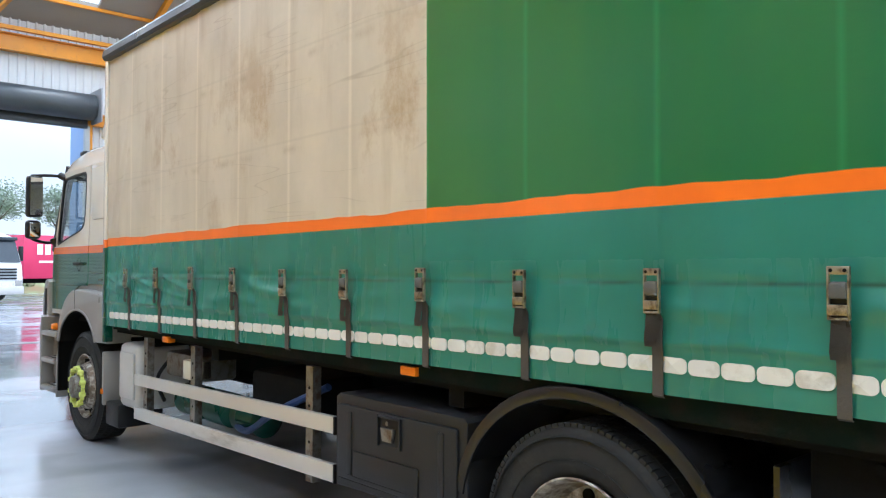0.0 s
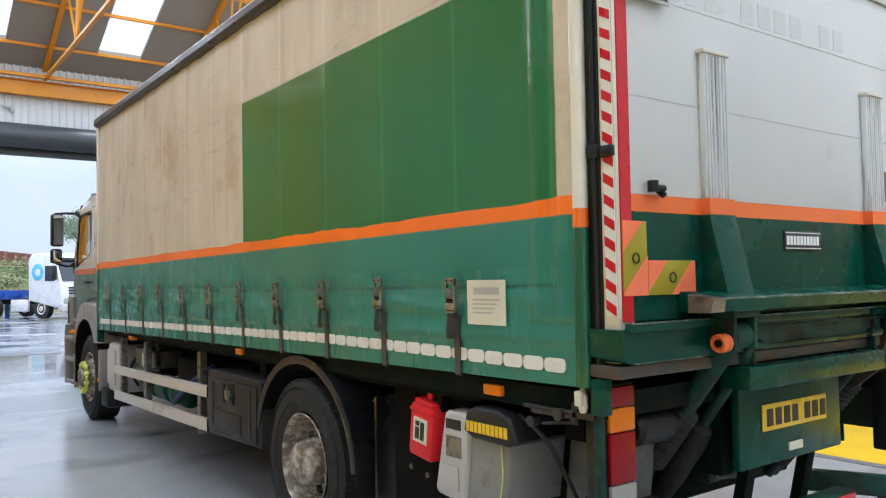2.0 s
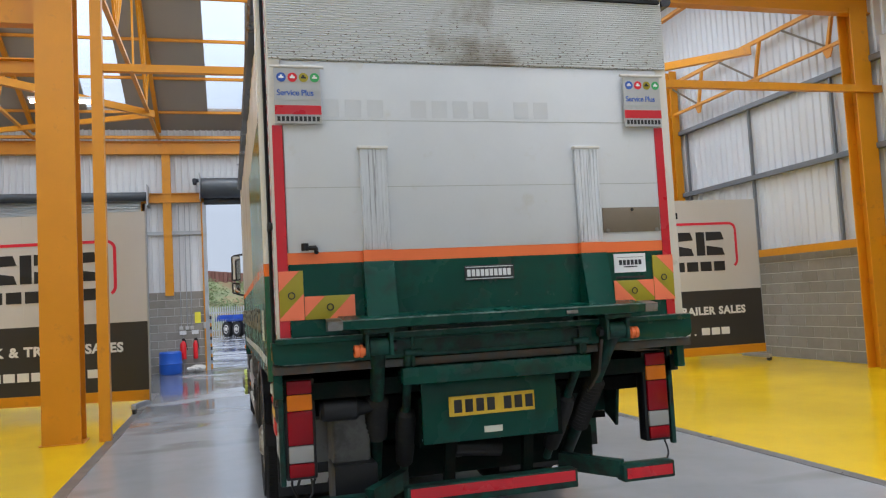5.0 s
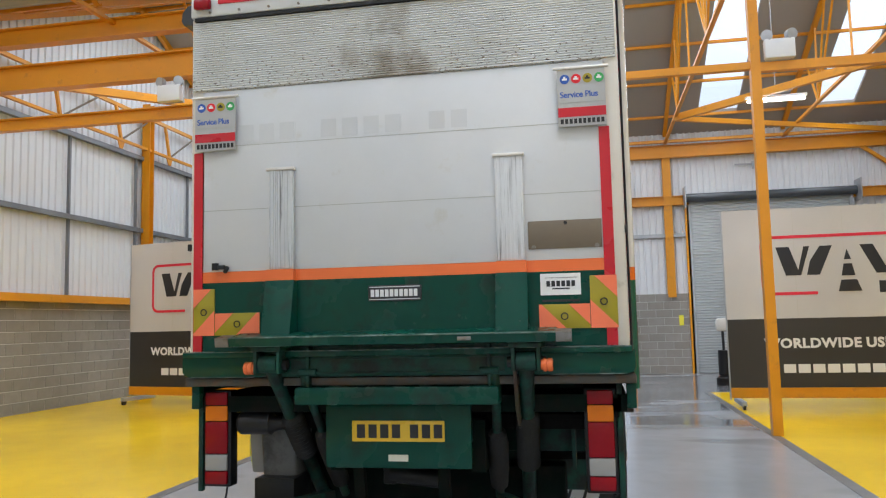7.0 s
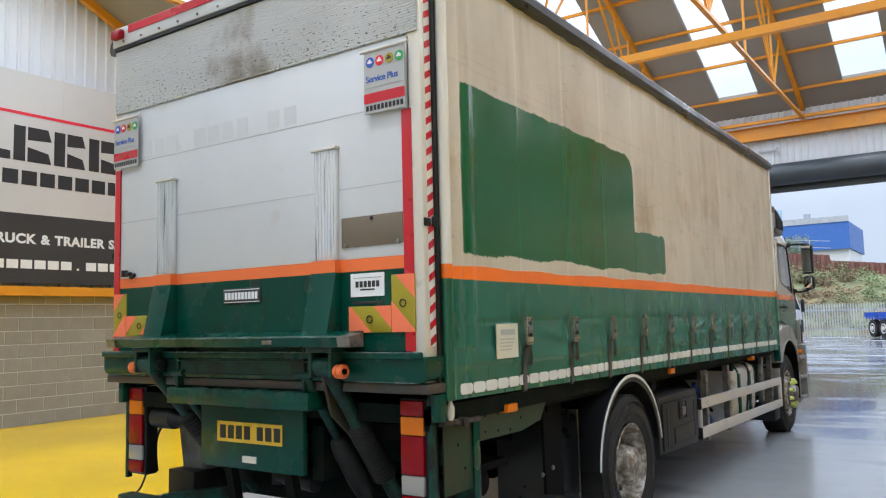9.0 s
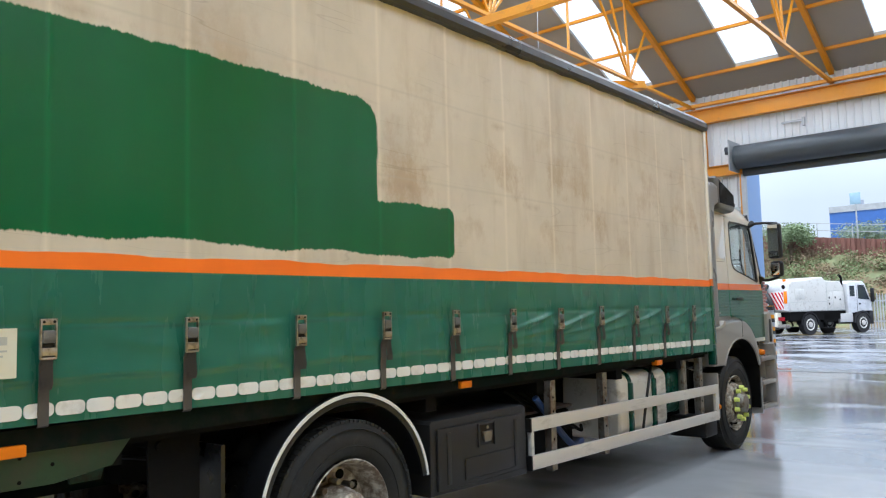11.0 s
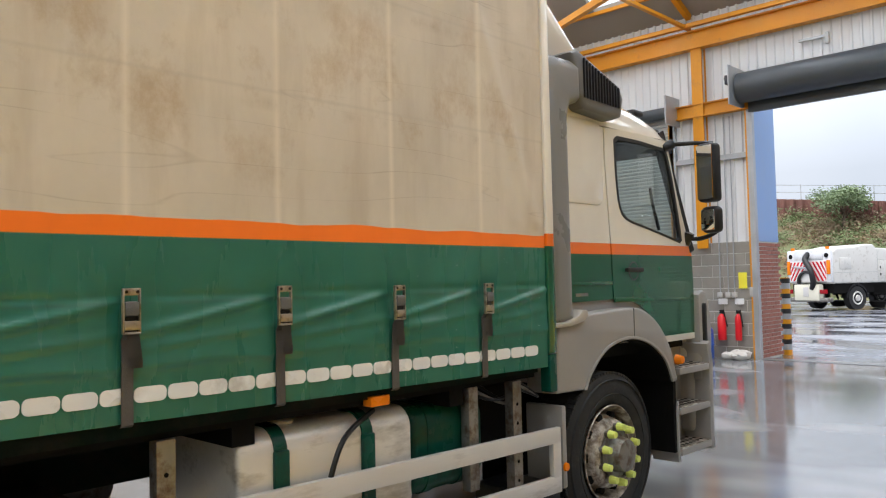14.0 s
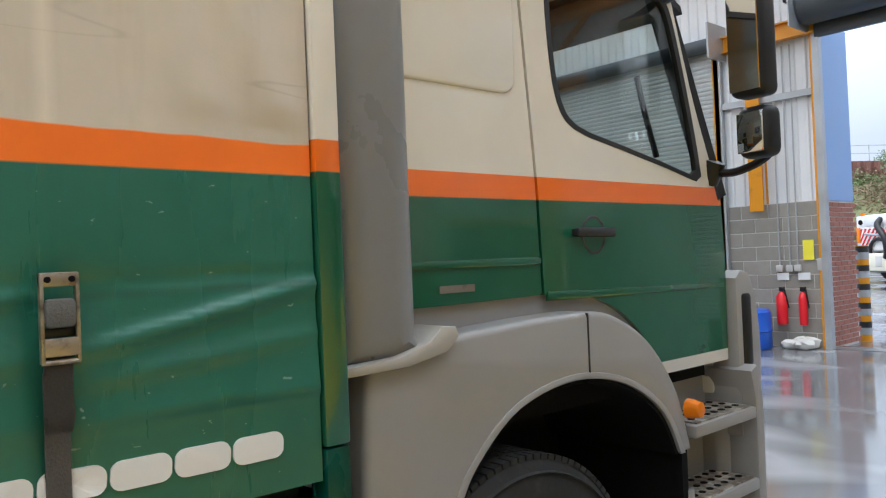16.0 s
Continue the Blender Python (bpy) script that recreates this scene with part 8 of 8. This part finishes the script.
skeletal(pose(9.0, 52.3, 0, 0, 0, 89), 11.5, "blue skeletal container trailer parked in the yard")

# road sweeper: rear axle at the pose, nose towards +y
put = pose(-7.8, 41.0, 0, 0, 0, -25)
M_sweeper = surface("cream_sweeper_paint", (0.60, 0.585, 0.54), 0.35, var=0.05, bump=0.0, coat=0.2, dirt=(0.4, 0.37, 0.32), dirt_amount=0.2)
w_ = thing("road_sweeper", (-7.8, 41.0, 0), "white road sweeper lorry with a red striped rear", "road sweeper")
part("hopper", Mesh().prism([(-1.32, 1.14), (-1.42, 1.5), (-1.34, 2.5), (-1.15, 2.66), (-0.2, 2.7), (0.5, 2.82), (1.0, 2.82), (1.15, 2.66), (2.2, 2.62), (2.42, 2.4), (2.5, 1.9), (2.5, 1.14)], "x", -1.18, 1.18, 0.07, 3).move(put), M_sweeper, w_, "cream sweeper hopper")
for sx in (-1, 1):
    for y0, y1, z0, z1 in ((-1.0, -0.35, 1.75, 2.25), (1.25, 1.6, 1.2, 2.1), (1.64, 2.3, 1.2, 2.1)):
        part("hatch", Mesh().box(sx * 1.178, sx * 1.195, y0, y1, z0, z1, 0.008).move(put), M_sweeper, w_)
    for y, z in ((1.32, 1.45), (1.32, 1.75), (1.75, 1.75), (2.1, 1.65)):
        part("catch", Mesh().box(sx * 1.19, sx * 1.21, y, y + 0.06, z, z + 0.1).move(put), M_dark, w_)
    part("panel_line", Mesh().box(sx * 1.178, sx * 1.184, -1.3, 1.2, 1.6, 1.62).move(put), M_faint, w_, smooth=0)
    part("panel_line", Mesh().box(sx * 1.178, sx * 1.184, 1.2, 1.22, 1.2, 2.6).move(put), M_faint, w_, smooth=0)
    part("panel_line", Mesh().box(sx * 1.178, sx * 1.184, 1.2, 2.45, 2.12, 2.14).move(put), M_faint, w_, smooth=0)
part("rear_frame", Mesh().box(-1.2, 1.2, -1.5, -1.38, 1.2, 2.62, 0.03).move(put), M_white_truck, w_)
part("rear_door", Mesh().box(-0.8, 0.8, -1.53, -1.5, 2.2, 2.5, 0.02).move(put), M_white_truck, w_)
pn = part("striped_panel", Mesh().box(-0.98, 0.98, -1.54, -1.5, 1.25, 2.12).move(put), M_white_tape, w_, "red and white striped rear panel")
for k in range(5):
    for sx in (-1, 1):
        x = 0.02 + k * 0.21
        part("stripe", Mesh().prism([(sx * min(0.97, x), 2.1), (sx * min(0.97, x + 0.1), 2.1), (sx * min(0.97, x + 0.62), 1.27 + max(0.0, x + 0.62 - 0.97) * 1.3), (sx * min(0.97, x + 0.52), 1.27 + max(0.0, x + 0.52 - 0.97) * 1.3)], "y", -1.55, -1.541).move(put), M_red, pn, smooth=0)
for sx in (-1, 1):
    part("lamp", Mesh().box(sx * 1.0, sx * 1.17, -1.56, -1.5, 1.55, 2.15, 0.02).move(put), M_lamp_amber, w_)
    part("beacon", Mesh().rod((sx * 0.95, -1.4, 2.6), (sx * 0.95, -1.4, 2.74), 0.08).move(put), M_lamp_amber, w_)
    part("round_lamp", Mesh().rod((sx * 0.98, -1.53, 2.36), (sx * 0.98, -1.49, 2.36), 0.1, seg=20).move(put), M_dark, w_)
    part("tail_light", Mesh().box(sx * 0.75, sx * 1.12, -1.72, -1.66, 0.72, 0.9, 0.01).move(put), M_lamp_red, w_)
    part("wheel_fender", Mesh().prism([(0.62 * math.cos(a), 0.5 + 0.62 * math.sin(a)) for a in np.linspace(0, math.pi, 14)] + [(0.56 * math.cos(a), 0.5 + 0.56 * math.sin(a)) for a in np.linspace(math.pi, 0, 14)], "x", sx * 0.85, sx * 1.16).move(put), M_black, w_)
    part("cab_fender", Mesh().prism([(3.8 + 0.66 * math.cos(a), 0.5 + 0.62 * math.sin(a)) for a in np.linspace(0.2, math.pi, 14)] + [(3.8 + 0.55 * math.cos(a), 0.5 + 0.53 * math.sin(a)) for a in np.linspace(math.pi, 0.2, 14)], "x", sx * 0.85, sx * 1.15).move(put), M_toolbox, w_)
    part("side_box", Mesh().box(sx * 0.95, sx * 1.12, 2.2, 3.1, 0.55, 1.0, 0.03).move(put), M_grey_plastic, w_)
    part("brush", Mesh().lathe([(0, 0.1), (0.05, 0.38), (0.3, 0.25), (0.32, 0)], (sx * 1.05, 1.3, 0.36), (0, 0, -1), 16).move(put), M_dark, w_)
    part("brush_arm", Mesh().rod((sx * 0.9, 0.9, 0.95), (sx * 1.05, 1.3, 0.4), 0.05).box(sx * 0.9, sx * 1.1, 1.0, 2.0, 0.6, 1.05, 0.03).move(put), M_dark, w_)
part("hose_boom", pipe([(0.0, -1.5, 2.45), (0.05, -1.75, 2.2), (0.45, -1.85, 1.7), (0.5, -1.8, 1.2), (0.35, -1.7, 0.95)], 0.12, 12).move(put), M_black, w_)
part("boom_stay", pipe([(-0.7, -1.6, 1.9), (-0.2, -1.7, 1.85), (0.4, -1.75, 1.8)], 0.05, 8).move(put), M_galv, w_)
part("hose_coil", Mesh().lathe([(0.07 * math.sin(a), 0.42 + 0.07 * math.cos(a)) for a in np.linspace(0, 2 * math.pi, 9)], (-0.05, -1.62, 1.25), (0, 1, 0), 24).move(put), M_black, w_)
part("tail_box", Mesh().box(-0.62, 0.72, -1.75, -1.45, 0.42, 1.12, 0.04).move(put), M_label, w_, "beige tail box")
part("tail_panel", Mesh().box(-0.1, 0.2, -1.77, -1.75, 0.6, 1.0, 0.01).move(put), M_grey_plastic, w_)
part("undertray", Mesh().box(-1.1, 1.1, -1.3, 2.6, 0.72, 1.14).move(put), M_dark, w_)
part("rear_gear", Mesh().box(-1.1, 1.1, -1.7, -1.3, 0.36, 0.55, 0.05).move(put), M_steel, w_)
part("cab", Mesh().prism([(2.78, 0.95), (2.78, 2.5), (2.95, 2.64), (3.95, 2.62), (4.12, 2.5), (4.5, 1.72), (4.58, 1.1), (3.3, 1.02)], "x", -1.12, 1.12, 0.06, 3).move(put), M_white_truck, w_, "white sweeper cab")
part("cab_bumper", Mesh().prism([(4.2, 0.42), (4.62, 0.42), (4.64, 1.08), (4.42, 1.1)], "x", -1.13, 1.13, 0.03).move(put), M_toolbox, w_)
for sx in (-1, 1):
    part("side_window", Mesh().prism([(3.55, 1.72), (4.4, 1.66), (4.02, 2.42), (3.55, 2.42)], "x", sx * 1.115, sx * 1.13).move(put), M_dark_glass, w_)
    part("rear_window", Mesh().prism([(2.95, 1.85), (3.3, 1.85), (3.3, 2.38), (2.95, 2.38)], "x", sx * 1.115, sx * 1.13).move(put), M_dark_glass, w_)
    part("door_line", Mesh().box(sx * 1.118, sx * 1.124, 3.45, 3.47, 1.05, 2.5).move(put), M_dark, w_, smooth=0)
    part("door_handle", Mesh().box(sx * 1.12, sx * 1.14, 3.58, 3.72, 1.42, 1.5, 0.01).move(put), M_dark, w_)
    part("mirror", Mesh().box(sx * 1.2, sx * 1.38, 4.35, 4.47, 1.55, 2.25, 0.03).move(put), M_black, w_)
part("exhaust", Mesh().rod((0.9, 2.66, 1.2), (0.9, 2.66, 2.8), 0.06).rod((0.9, 2.66, 2.8), (0.9, 2.5, 2.95), 0.06).move(put), M_dark, w_)
part("windscreen", Mesh().prism([(4.47, 1.8), (4.16, 2.48), (4.19, 2.49), (4.51, 1.8)], "x", -1.0, 1.0).move(put), M_dark_glass, w_)
far_wheels(w_, [(sx * 1.0, y) for sx in (-1, 1) for y in (0, 3.8)], 0.5, 1, put)

# embankment with scrub, piled wall and rail
# grass and leaf colours are paled, with distance haze mixed into them
M_bank = surface("rough_grass_bank", (0.19, 0.215, 0.105), 0.95, var=0.4, scale=0.5, fine=8, bump=0.5, dirt=(0.20, 0.12, 0.06), dirt_amount=0.5, dirt_scale=0.6)
M_pile = surface("rusty_sheet_piles", (0.19, 0.085, 0.065), 0.8, var=0.25, scale=0.8, bump=0.2)
M_leaf = surface("hazy_scrub_leaves", (0.19, 0.25, 0.11), 0.7, var=0.4, scale=0.7, fine=5, bump=0.0)
M_leaf_brown = surface("dry_scrub", (0.25, 0.185, 0.115), 0.8, var=0.35, scale=0.8, fine=5, bump=0.0)
M_leaf_hazy = surface("hazy_tree_leaves", (0.24, 0.31, 0.235), 0.7, var=0.35, scale=0.8, fine=4, bump=0.0)
crest = lambda x: max(3.2, 5.1 - 0.11 * (x + 10)) if x > -22 else 6.4
bk = Mesh()
nx, ny = 120, 24
grid = []
for j in range(ny + 1):
    row = []
    for i in range(nx + 1):
        x = -75 + 150 * i / nx
        f = j / ny
        y = 54 + 11 * f + 0.8 * noise.noise((x * 0.1, f, 0))
        z = -0.1 + (crest(x) + 0.1) * (f ** 0.9) + 0.35 * noise.noise((x * 0.35, f * 4, 3)) * math.sin(math.pi * f)
        row.append(bk.bm.verts.new((x, y, z)))
    grid.append(row)
back = [bk.bm.verts.new((v.co.x, 130, crest(v.co.x) + 0.4)) for v in grid[-1]]
grid.append(back)
for j in range(ny + 1):
    for i in range(nx):
        bk.bm.faces.new((grid[j][i], grid[j][i + 1], grid[j + 1][i + 1], grid[j + 1][i]))
solid("ground_bank", bk, M_bank, "rough green and brown embankment beyond the yard", "embankment", kind="structure", smooth=80)
pl = Mesh()
line = []
for i in range(220):
    x = -75 + i * 0.68
    line += [(x, 0), (x + 0.22, 0), (x + 0.34, 0.25), (x + 0.56, 0.25)]
pl.strip([Vector((x, 65 - d, crest(x) - 0.5)) for x, d in line], [Vector((x, 65 - d, crest(x) + (1.3 if x < -6 else 0.85))) for x, d in line])
solid("pile_wall", pl, M_pile, "rust brown sheet pile wall along the top of the bank", "retaining wall", kind="structure", smooth=0)
rl = thing("bank_rail", (-20, 65, 6.4), "thin galvanised guard rail above the piled wall", "guard rail")
for dz in (1.85, 2.4):
    part("rail", Mesh().beam((-40, 65.05, 6.4 + dz), (-22, 65.05, 6.4 + dz), 0.05, 0.05), M_galv, rl, smooth=0)
    part("rail", Mesh().beam((-22, 65.05, crest(-21.9) + dz), (-6, 65.05, crest(-6) + dz), 0.05, 0.05), M_galv, rl, smooth=0)
for i in range(14):
    x = -40 + i * 2.5
    part("post", Mesh().box(x, x + 0.05, 65.0, 65.05, crest(x) + 0.8, crest(x) + 2.45), M_galv, rl, smooth=0)


def leaves(m, c, r, n, size, rnd):
    """Many small leaf blades round a centre, thinner towards the outside."""
    for _ in range(n):
        d = Vector((rnd.gauss(0, 1), rnd.gauss(0, 1), rnd.gauss(0, 1))).normalized() * (rnd.random() ** 0.45)
        p = Vector(c) + Vector((d.x * r[0], d.y * r[1], d.z * r[2]))
        a, b = rnd.uniform(0, 6.28), rnd.uniform(-1, 1)
        u = Vector((math.cos(a), math.sin(a), b * 0.6)) * size * rnd.uniform(0.5, 1.2)
        v = u.cross(Vector((rnd.uniform(-1, 1), rnd.uniform(-1, 1), rnd.uniform(-1, 1)))).normalized() * size * 0.5
        m.append((p - u, p + v, p + u, p - v))


def leaf_mesh(name, quads, material):
    me = bpy.data.meshes.new(name)
    me.from_pydata([tuple(p) for q in quads for p in q], [], [tuple(range(4 * i, 4 * i + 4)) for i in range(len(quads))])
    me.materials.append(material)
    return me


rnd = random.Random(21)
SCRUB = {"green_scrub": (-40, 28), "dry_scrub": (-40, -4)}
for nm, mat_, n_clump in (("green_scrub", M_leaf, 420), ("dry_scrub", M_leaf_brown, 260)):
    q = []
    for _ in range(n_clump):
        f = rnd.random()
        x = rnd.uniform(*SCRUB[nm])
        r = rnd.uniform(0.4, 1.1)
        leaves(q, (x, 54.5 + 10 * f, crest(x) * f ** 0.9 + r * 0.3), (r * 1.3, r, r * 0.75), 110, 0.10, rnd)
    tagged(new(nm, leaf_mesh(nm, q, mat_)), "low tangled scrub on the bank", "scrub", kind="stuff")


def tree(x, y, z, h, spread, mat_):
    t = thing("tree", (x, y, z), "leafy green tree beyond the piled wall", "tree", "trees")
    tr = Mesh().rod((x, y, z - 0.3), (x + 0.1, y, z + h * 0.5), 0.14, 0.07, seg=8)
    ends = []
    for k in range(6):
        a = k * 1.05 + rnd.uniform(-0.3, 0.3)
        e = (x + math.cos(a) * spread * 0.6, y + math.sin(a) * spread * 0.6, z + h * rnd.uniform(0.55, 0.85))
        tr.rod((x, y, z + h * rnd.uniform(0.25, 0.45)), e, 0.05, 0.02, seg=6)
        ends.append(e)
    part("trunk", tr, surface("bark", (0.10, 0.075, 0.05), 0.9) if "bark" not in bpy.data.materials else bpy.data.materials["bark"], t)
    q = []
    for e in ends + [(x, y, z + h * 0.8)]:
        r = spread * rnd.uniform(0.4, 0.6)
        leaves(q, e, (r, r, r * 0.8), 420, 0.12, rnd)
    part("crown", leaf_mesh("crown", q, mat_), mat_, t)


for k in range(26):
    x = -46 + k * 3.0 + rnd.uniform(-1.2, 1.2)
    if -34 < x < -22 or 11 < x:
        tree(x, 72 + rnd.uniform(-2, 5), crest(x), rnd.uniform(2.0, 3.2) + (3.0 if x > 6 else 0), rnd.uniform(1.8, 2.6), M_leaf_hazy)
# this bush's leaf colour is paled for haze as well
tree(-14.0, 63.0, 4.4, 3.4, 1.9, surface("hazy_bush_leaves", (0.20, 0.27, 0.14), 0.7, var=0.4, scale=0.8, fine=4, bump=0.0))
tree(-11.5, 76.0, 5.2, 3.2, 2.4, M_leaf_hazy)
tree(-19.0, 78.0, 5.8, 3.0, 2.6, M_leaf_hazy)
# palisade fence
fe = thing("palisade_fence", (-4, 51, 0), "grey steel palisade fence at the edge of the yard", "fence")
for z in (0.4, 1.6):
    part("rail", Mesh().box(-7.4, 0.6, 51.0, 51.05, z - 0.04, z + 0.04).move(pose(0, 0, 0)), M_galv, fe, smooth=0)
for i in range(54):
    x = -7.4 + i * 0.15
    part("pale", Mesh().prism([(x, -0.03), (x + 0.07, -0.03), (x + 0.07, 1.9), (x + 0.035, 2.05), (x, 1.9)], "y", 50.96, 50.99), M_galv, fe, smooth=0)
tractor(pose(-20.6, 88, 6.3, 0, 0, 90), "white tractor unit parked above the piled wall")
# blue depot building and sign beyond the wall
bb = thing("blue_building", (-13, 84, 6), "long blue clad industrial building on the skyline", "building")
part("wall", Mesh().box(-16.6, -7.0, 86, 98, 7.9, 10.7).move(pose(0, 0, 0)), surface("blue_cladding", (0.04, 0.13, 0.42), 0.5, var=0.1), bb)
part("base", Mesh().box(-16.4, -7.2, 86.5, 97, 4.9, 7.9), M_clad, bb)
part("rail", Mesh().box(-16.6, -7.0, 85.9, 85.95, 10.7, 11.3), M_galv, bb)
for k in range(2):
    part("flue", Mesh().rod((-14.5 + k * 3, 90, 10.7), (-14.5 + k * 3, 90, 12.2), 0.35), M_galv, bb)
M_road_sign = surface("pale_sign_blue", (0.30, 0.46, 0.58), 0.5, var=0.1)
for x, top in ((-10.7, 10.5), (2.9, 8.6)):
    sp = thing("road_sign", (x, 70, 4.9), "blue road sign on a tall pole", "road sign", "road signs")
    part("pole", Mesh().rod((x, 70, 4.8), (x, 70, top), 0.06), M_galv, sp)
    part("board", Mesh().box(x - 0.4, x + 0.4, 69.9, 69.96, top - 0.95, top, 0.01), M_road_sign, sp)

# ---- block walls, piece by piece ----
block_mesh = Mesh().box(-0.215, 0.215, -0.05, 0.05, -0.103, 0.103, 0.004, seg=1).mesh("block", M_block)


def block_wall(name, p, d, length, courses, out, label, near=None):
    """Courses of concrete blocks from p along d; those within near (a stretch of the way) are pieces of their own, the rest one mesh."""
    d, o = Vector(d), Vector(out)
    m = Mesh()
    a, b = Vector(p), Vector(p) + d * length
    c, e = a + o * 0.2, b + o * 0.2
    xs_, ys_ = [v.x for v in (a + o * 0.012, b, c, e)], [v.y for v in (a + o * 0.012, b + o * 0.012, c, e)]
    if abs(d.x) > 0.5:
        m.box(min(xs_), max(xs_), min(ys_), max(ys_), 0, courses * 0.2205)
    else:
        m.box(min(v.x for v in (a + o * 0.012, c)), max(v.x for v in (a + o * 0.012, c)), min(ys_), max(ys_), 0, courses * 0.2205)
    wall = solid(name, m, M_mortar, label, "wall", kind="structure", smooth=0)
    rest = []
    rot = Matrix.Rotation(math.atan2(d.y, d.x), 4, "Z")
    for k in range(courses):
        s = -0.22 if k % 2 else 0.0
        while s < length:
            s0, s1 = max(0.0, s), min(length, s + 0.43)
            if s1 - s0 > 0.06:
                mid = a + d * ((s0 + s1) / 2) + o * 0.055
                mt = Matrix.Translation((mid.x, mid.y, 0.11 + k * 0.2205)) @ rot @ Matrix.Diagonal(((s1 - s0) / 0.43, 1, 1, 1))
                if near is None or near[0] < s < near[1]:
                    bo_ = new("block", block_mesh)
                    bo_.parent = wall
                    bo_.matrix_basis = mt
                else:
                    rest.append(mt)
            s += 0.44
    if rest:
        vs, fs = [], []
        base = [v.co.copy() for v in block_mesh.vertices]
        for mt in rest:
            off = len(vs)
            vs += [tuple(mt @ v) for v in base]
            fs += [tuple(off + i for i in pg.vertices) for pg in block_mesh.polygons]
        me = bpy.data.meshes.new("blocks")
        me.from_pydata(vs, [], fs)
        me.materials.append(M_block)
        ob = new("blocks", me)
        ob.parent = wall
        tagged(ob, kind="stuff")
    return wall


block_wall("wall_block_north_1", (-3.6, YF - 0.05, 0), (1, 0, 0), 1.5, 10, (0, 1, 0), "grey concrete block wall between the doors")
block_wall("wall_block_north_2", (2.09, YF - 0.05, 0), (1, 0, 0), 1.6, 10, (0, 1, 0), "grey concrete block wall between the doors")
block_wall("wall_block_north_3", (XL + 0.01, YF - 0.05, 0), (1, 0, 0), 1.64, 10, (0, 1, 0), "grey concrete block wall in the corner")
block_wall("wall_block_north_4", (8.04, YF - 0.05, 0), (1, 0, 0), 1.2, 10, (0, 1, 0), "grey concrete block wall in the corner")
block_wall("wall_block_west", (XL, YB, 0), (0, 1, 0), YF - YB - 0.1, 10, (-1, 0, 0), "grey concrete block wall along the side", (15.5, 27.0))
block_wall("wall_block_east", (XR, YB, 0), (0, 1, 0), YF - YB - 0.1, 10, (1, 0, 0), "grey concrete block wall along the side", (12.0, 25.0))
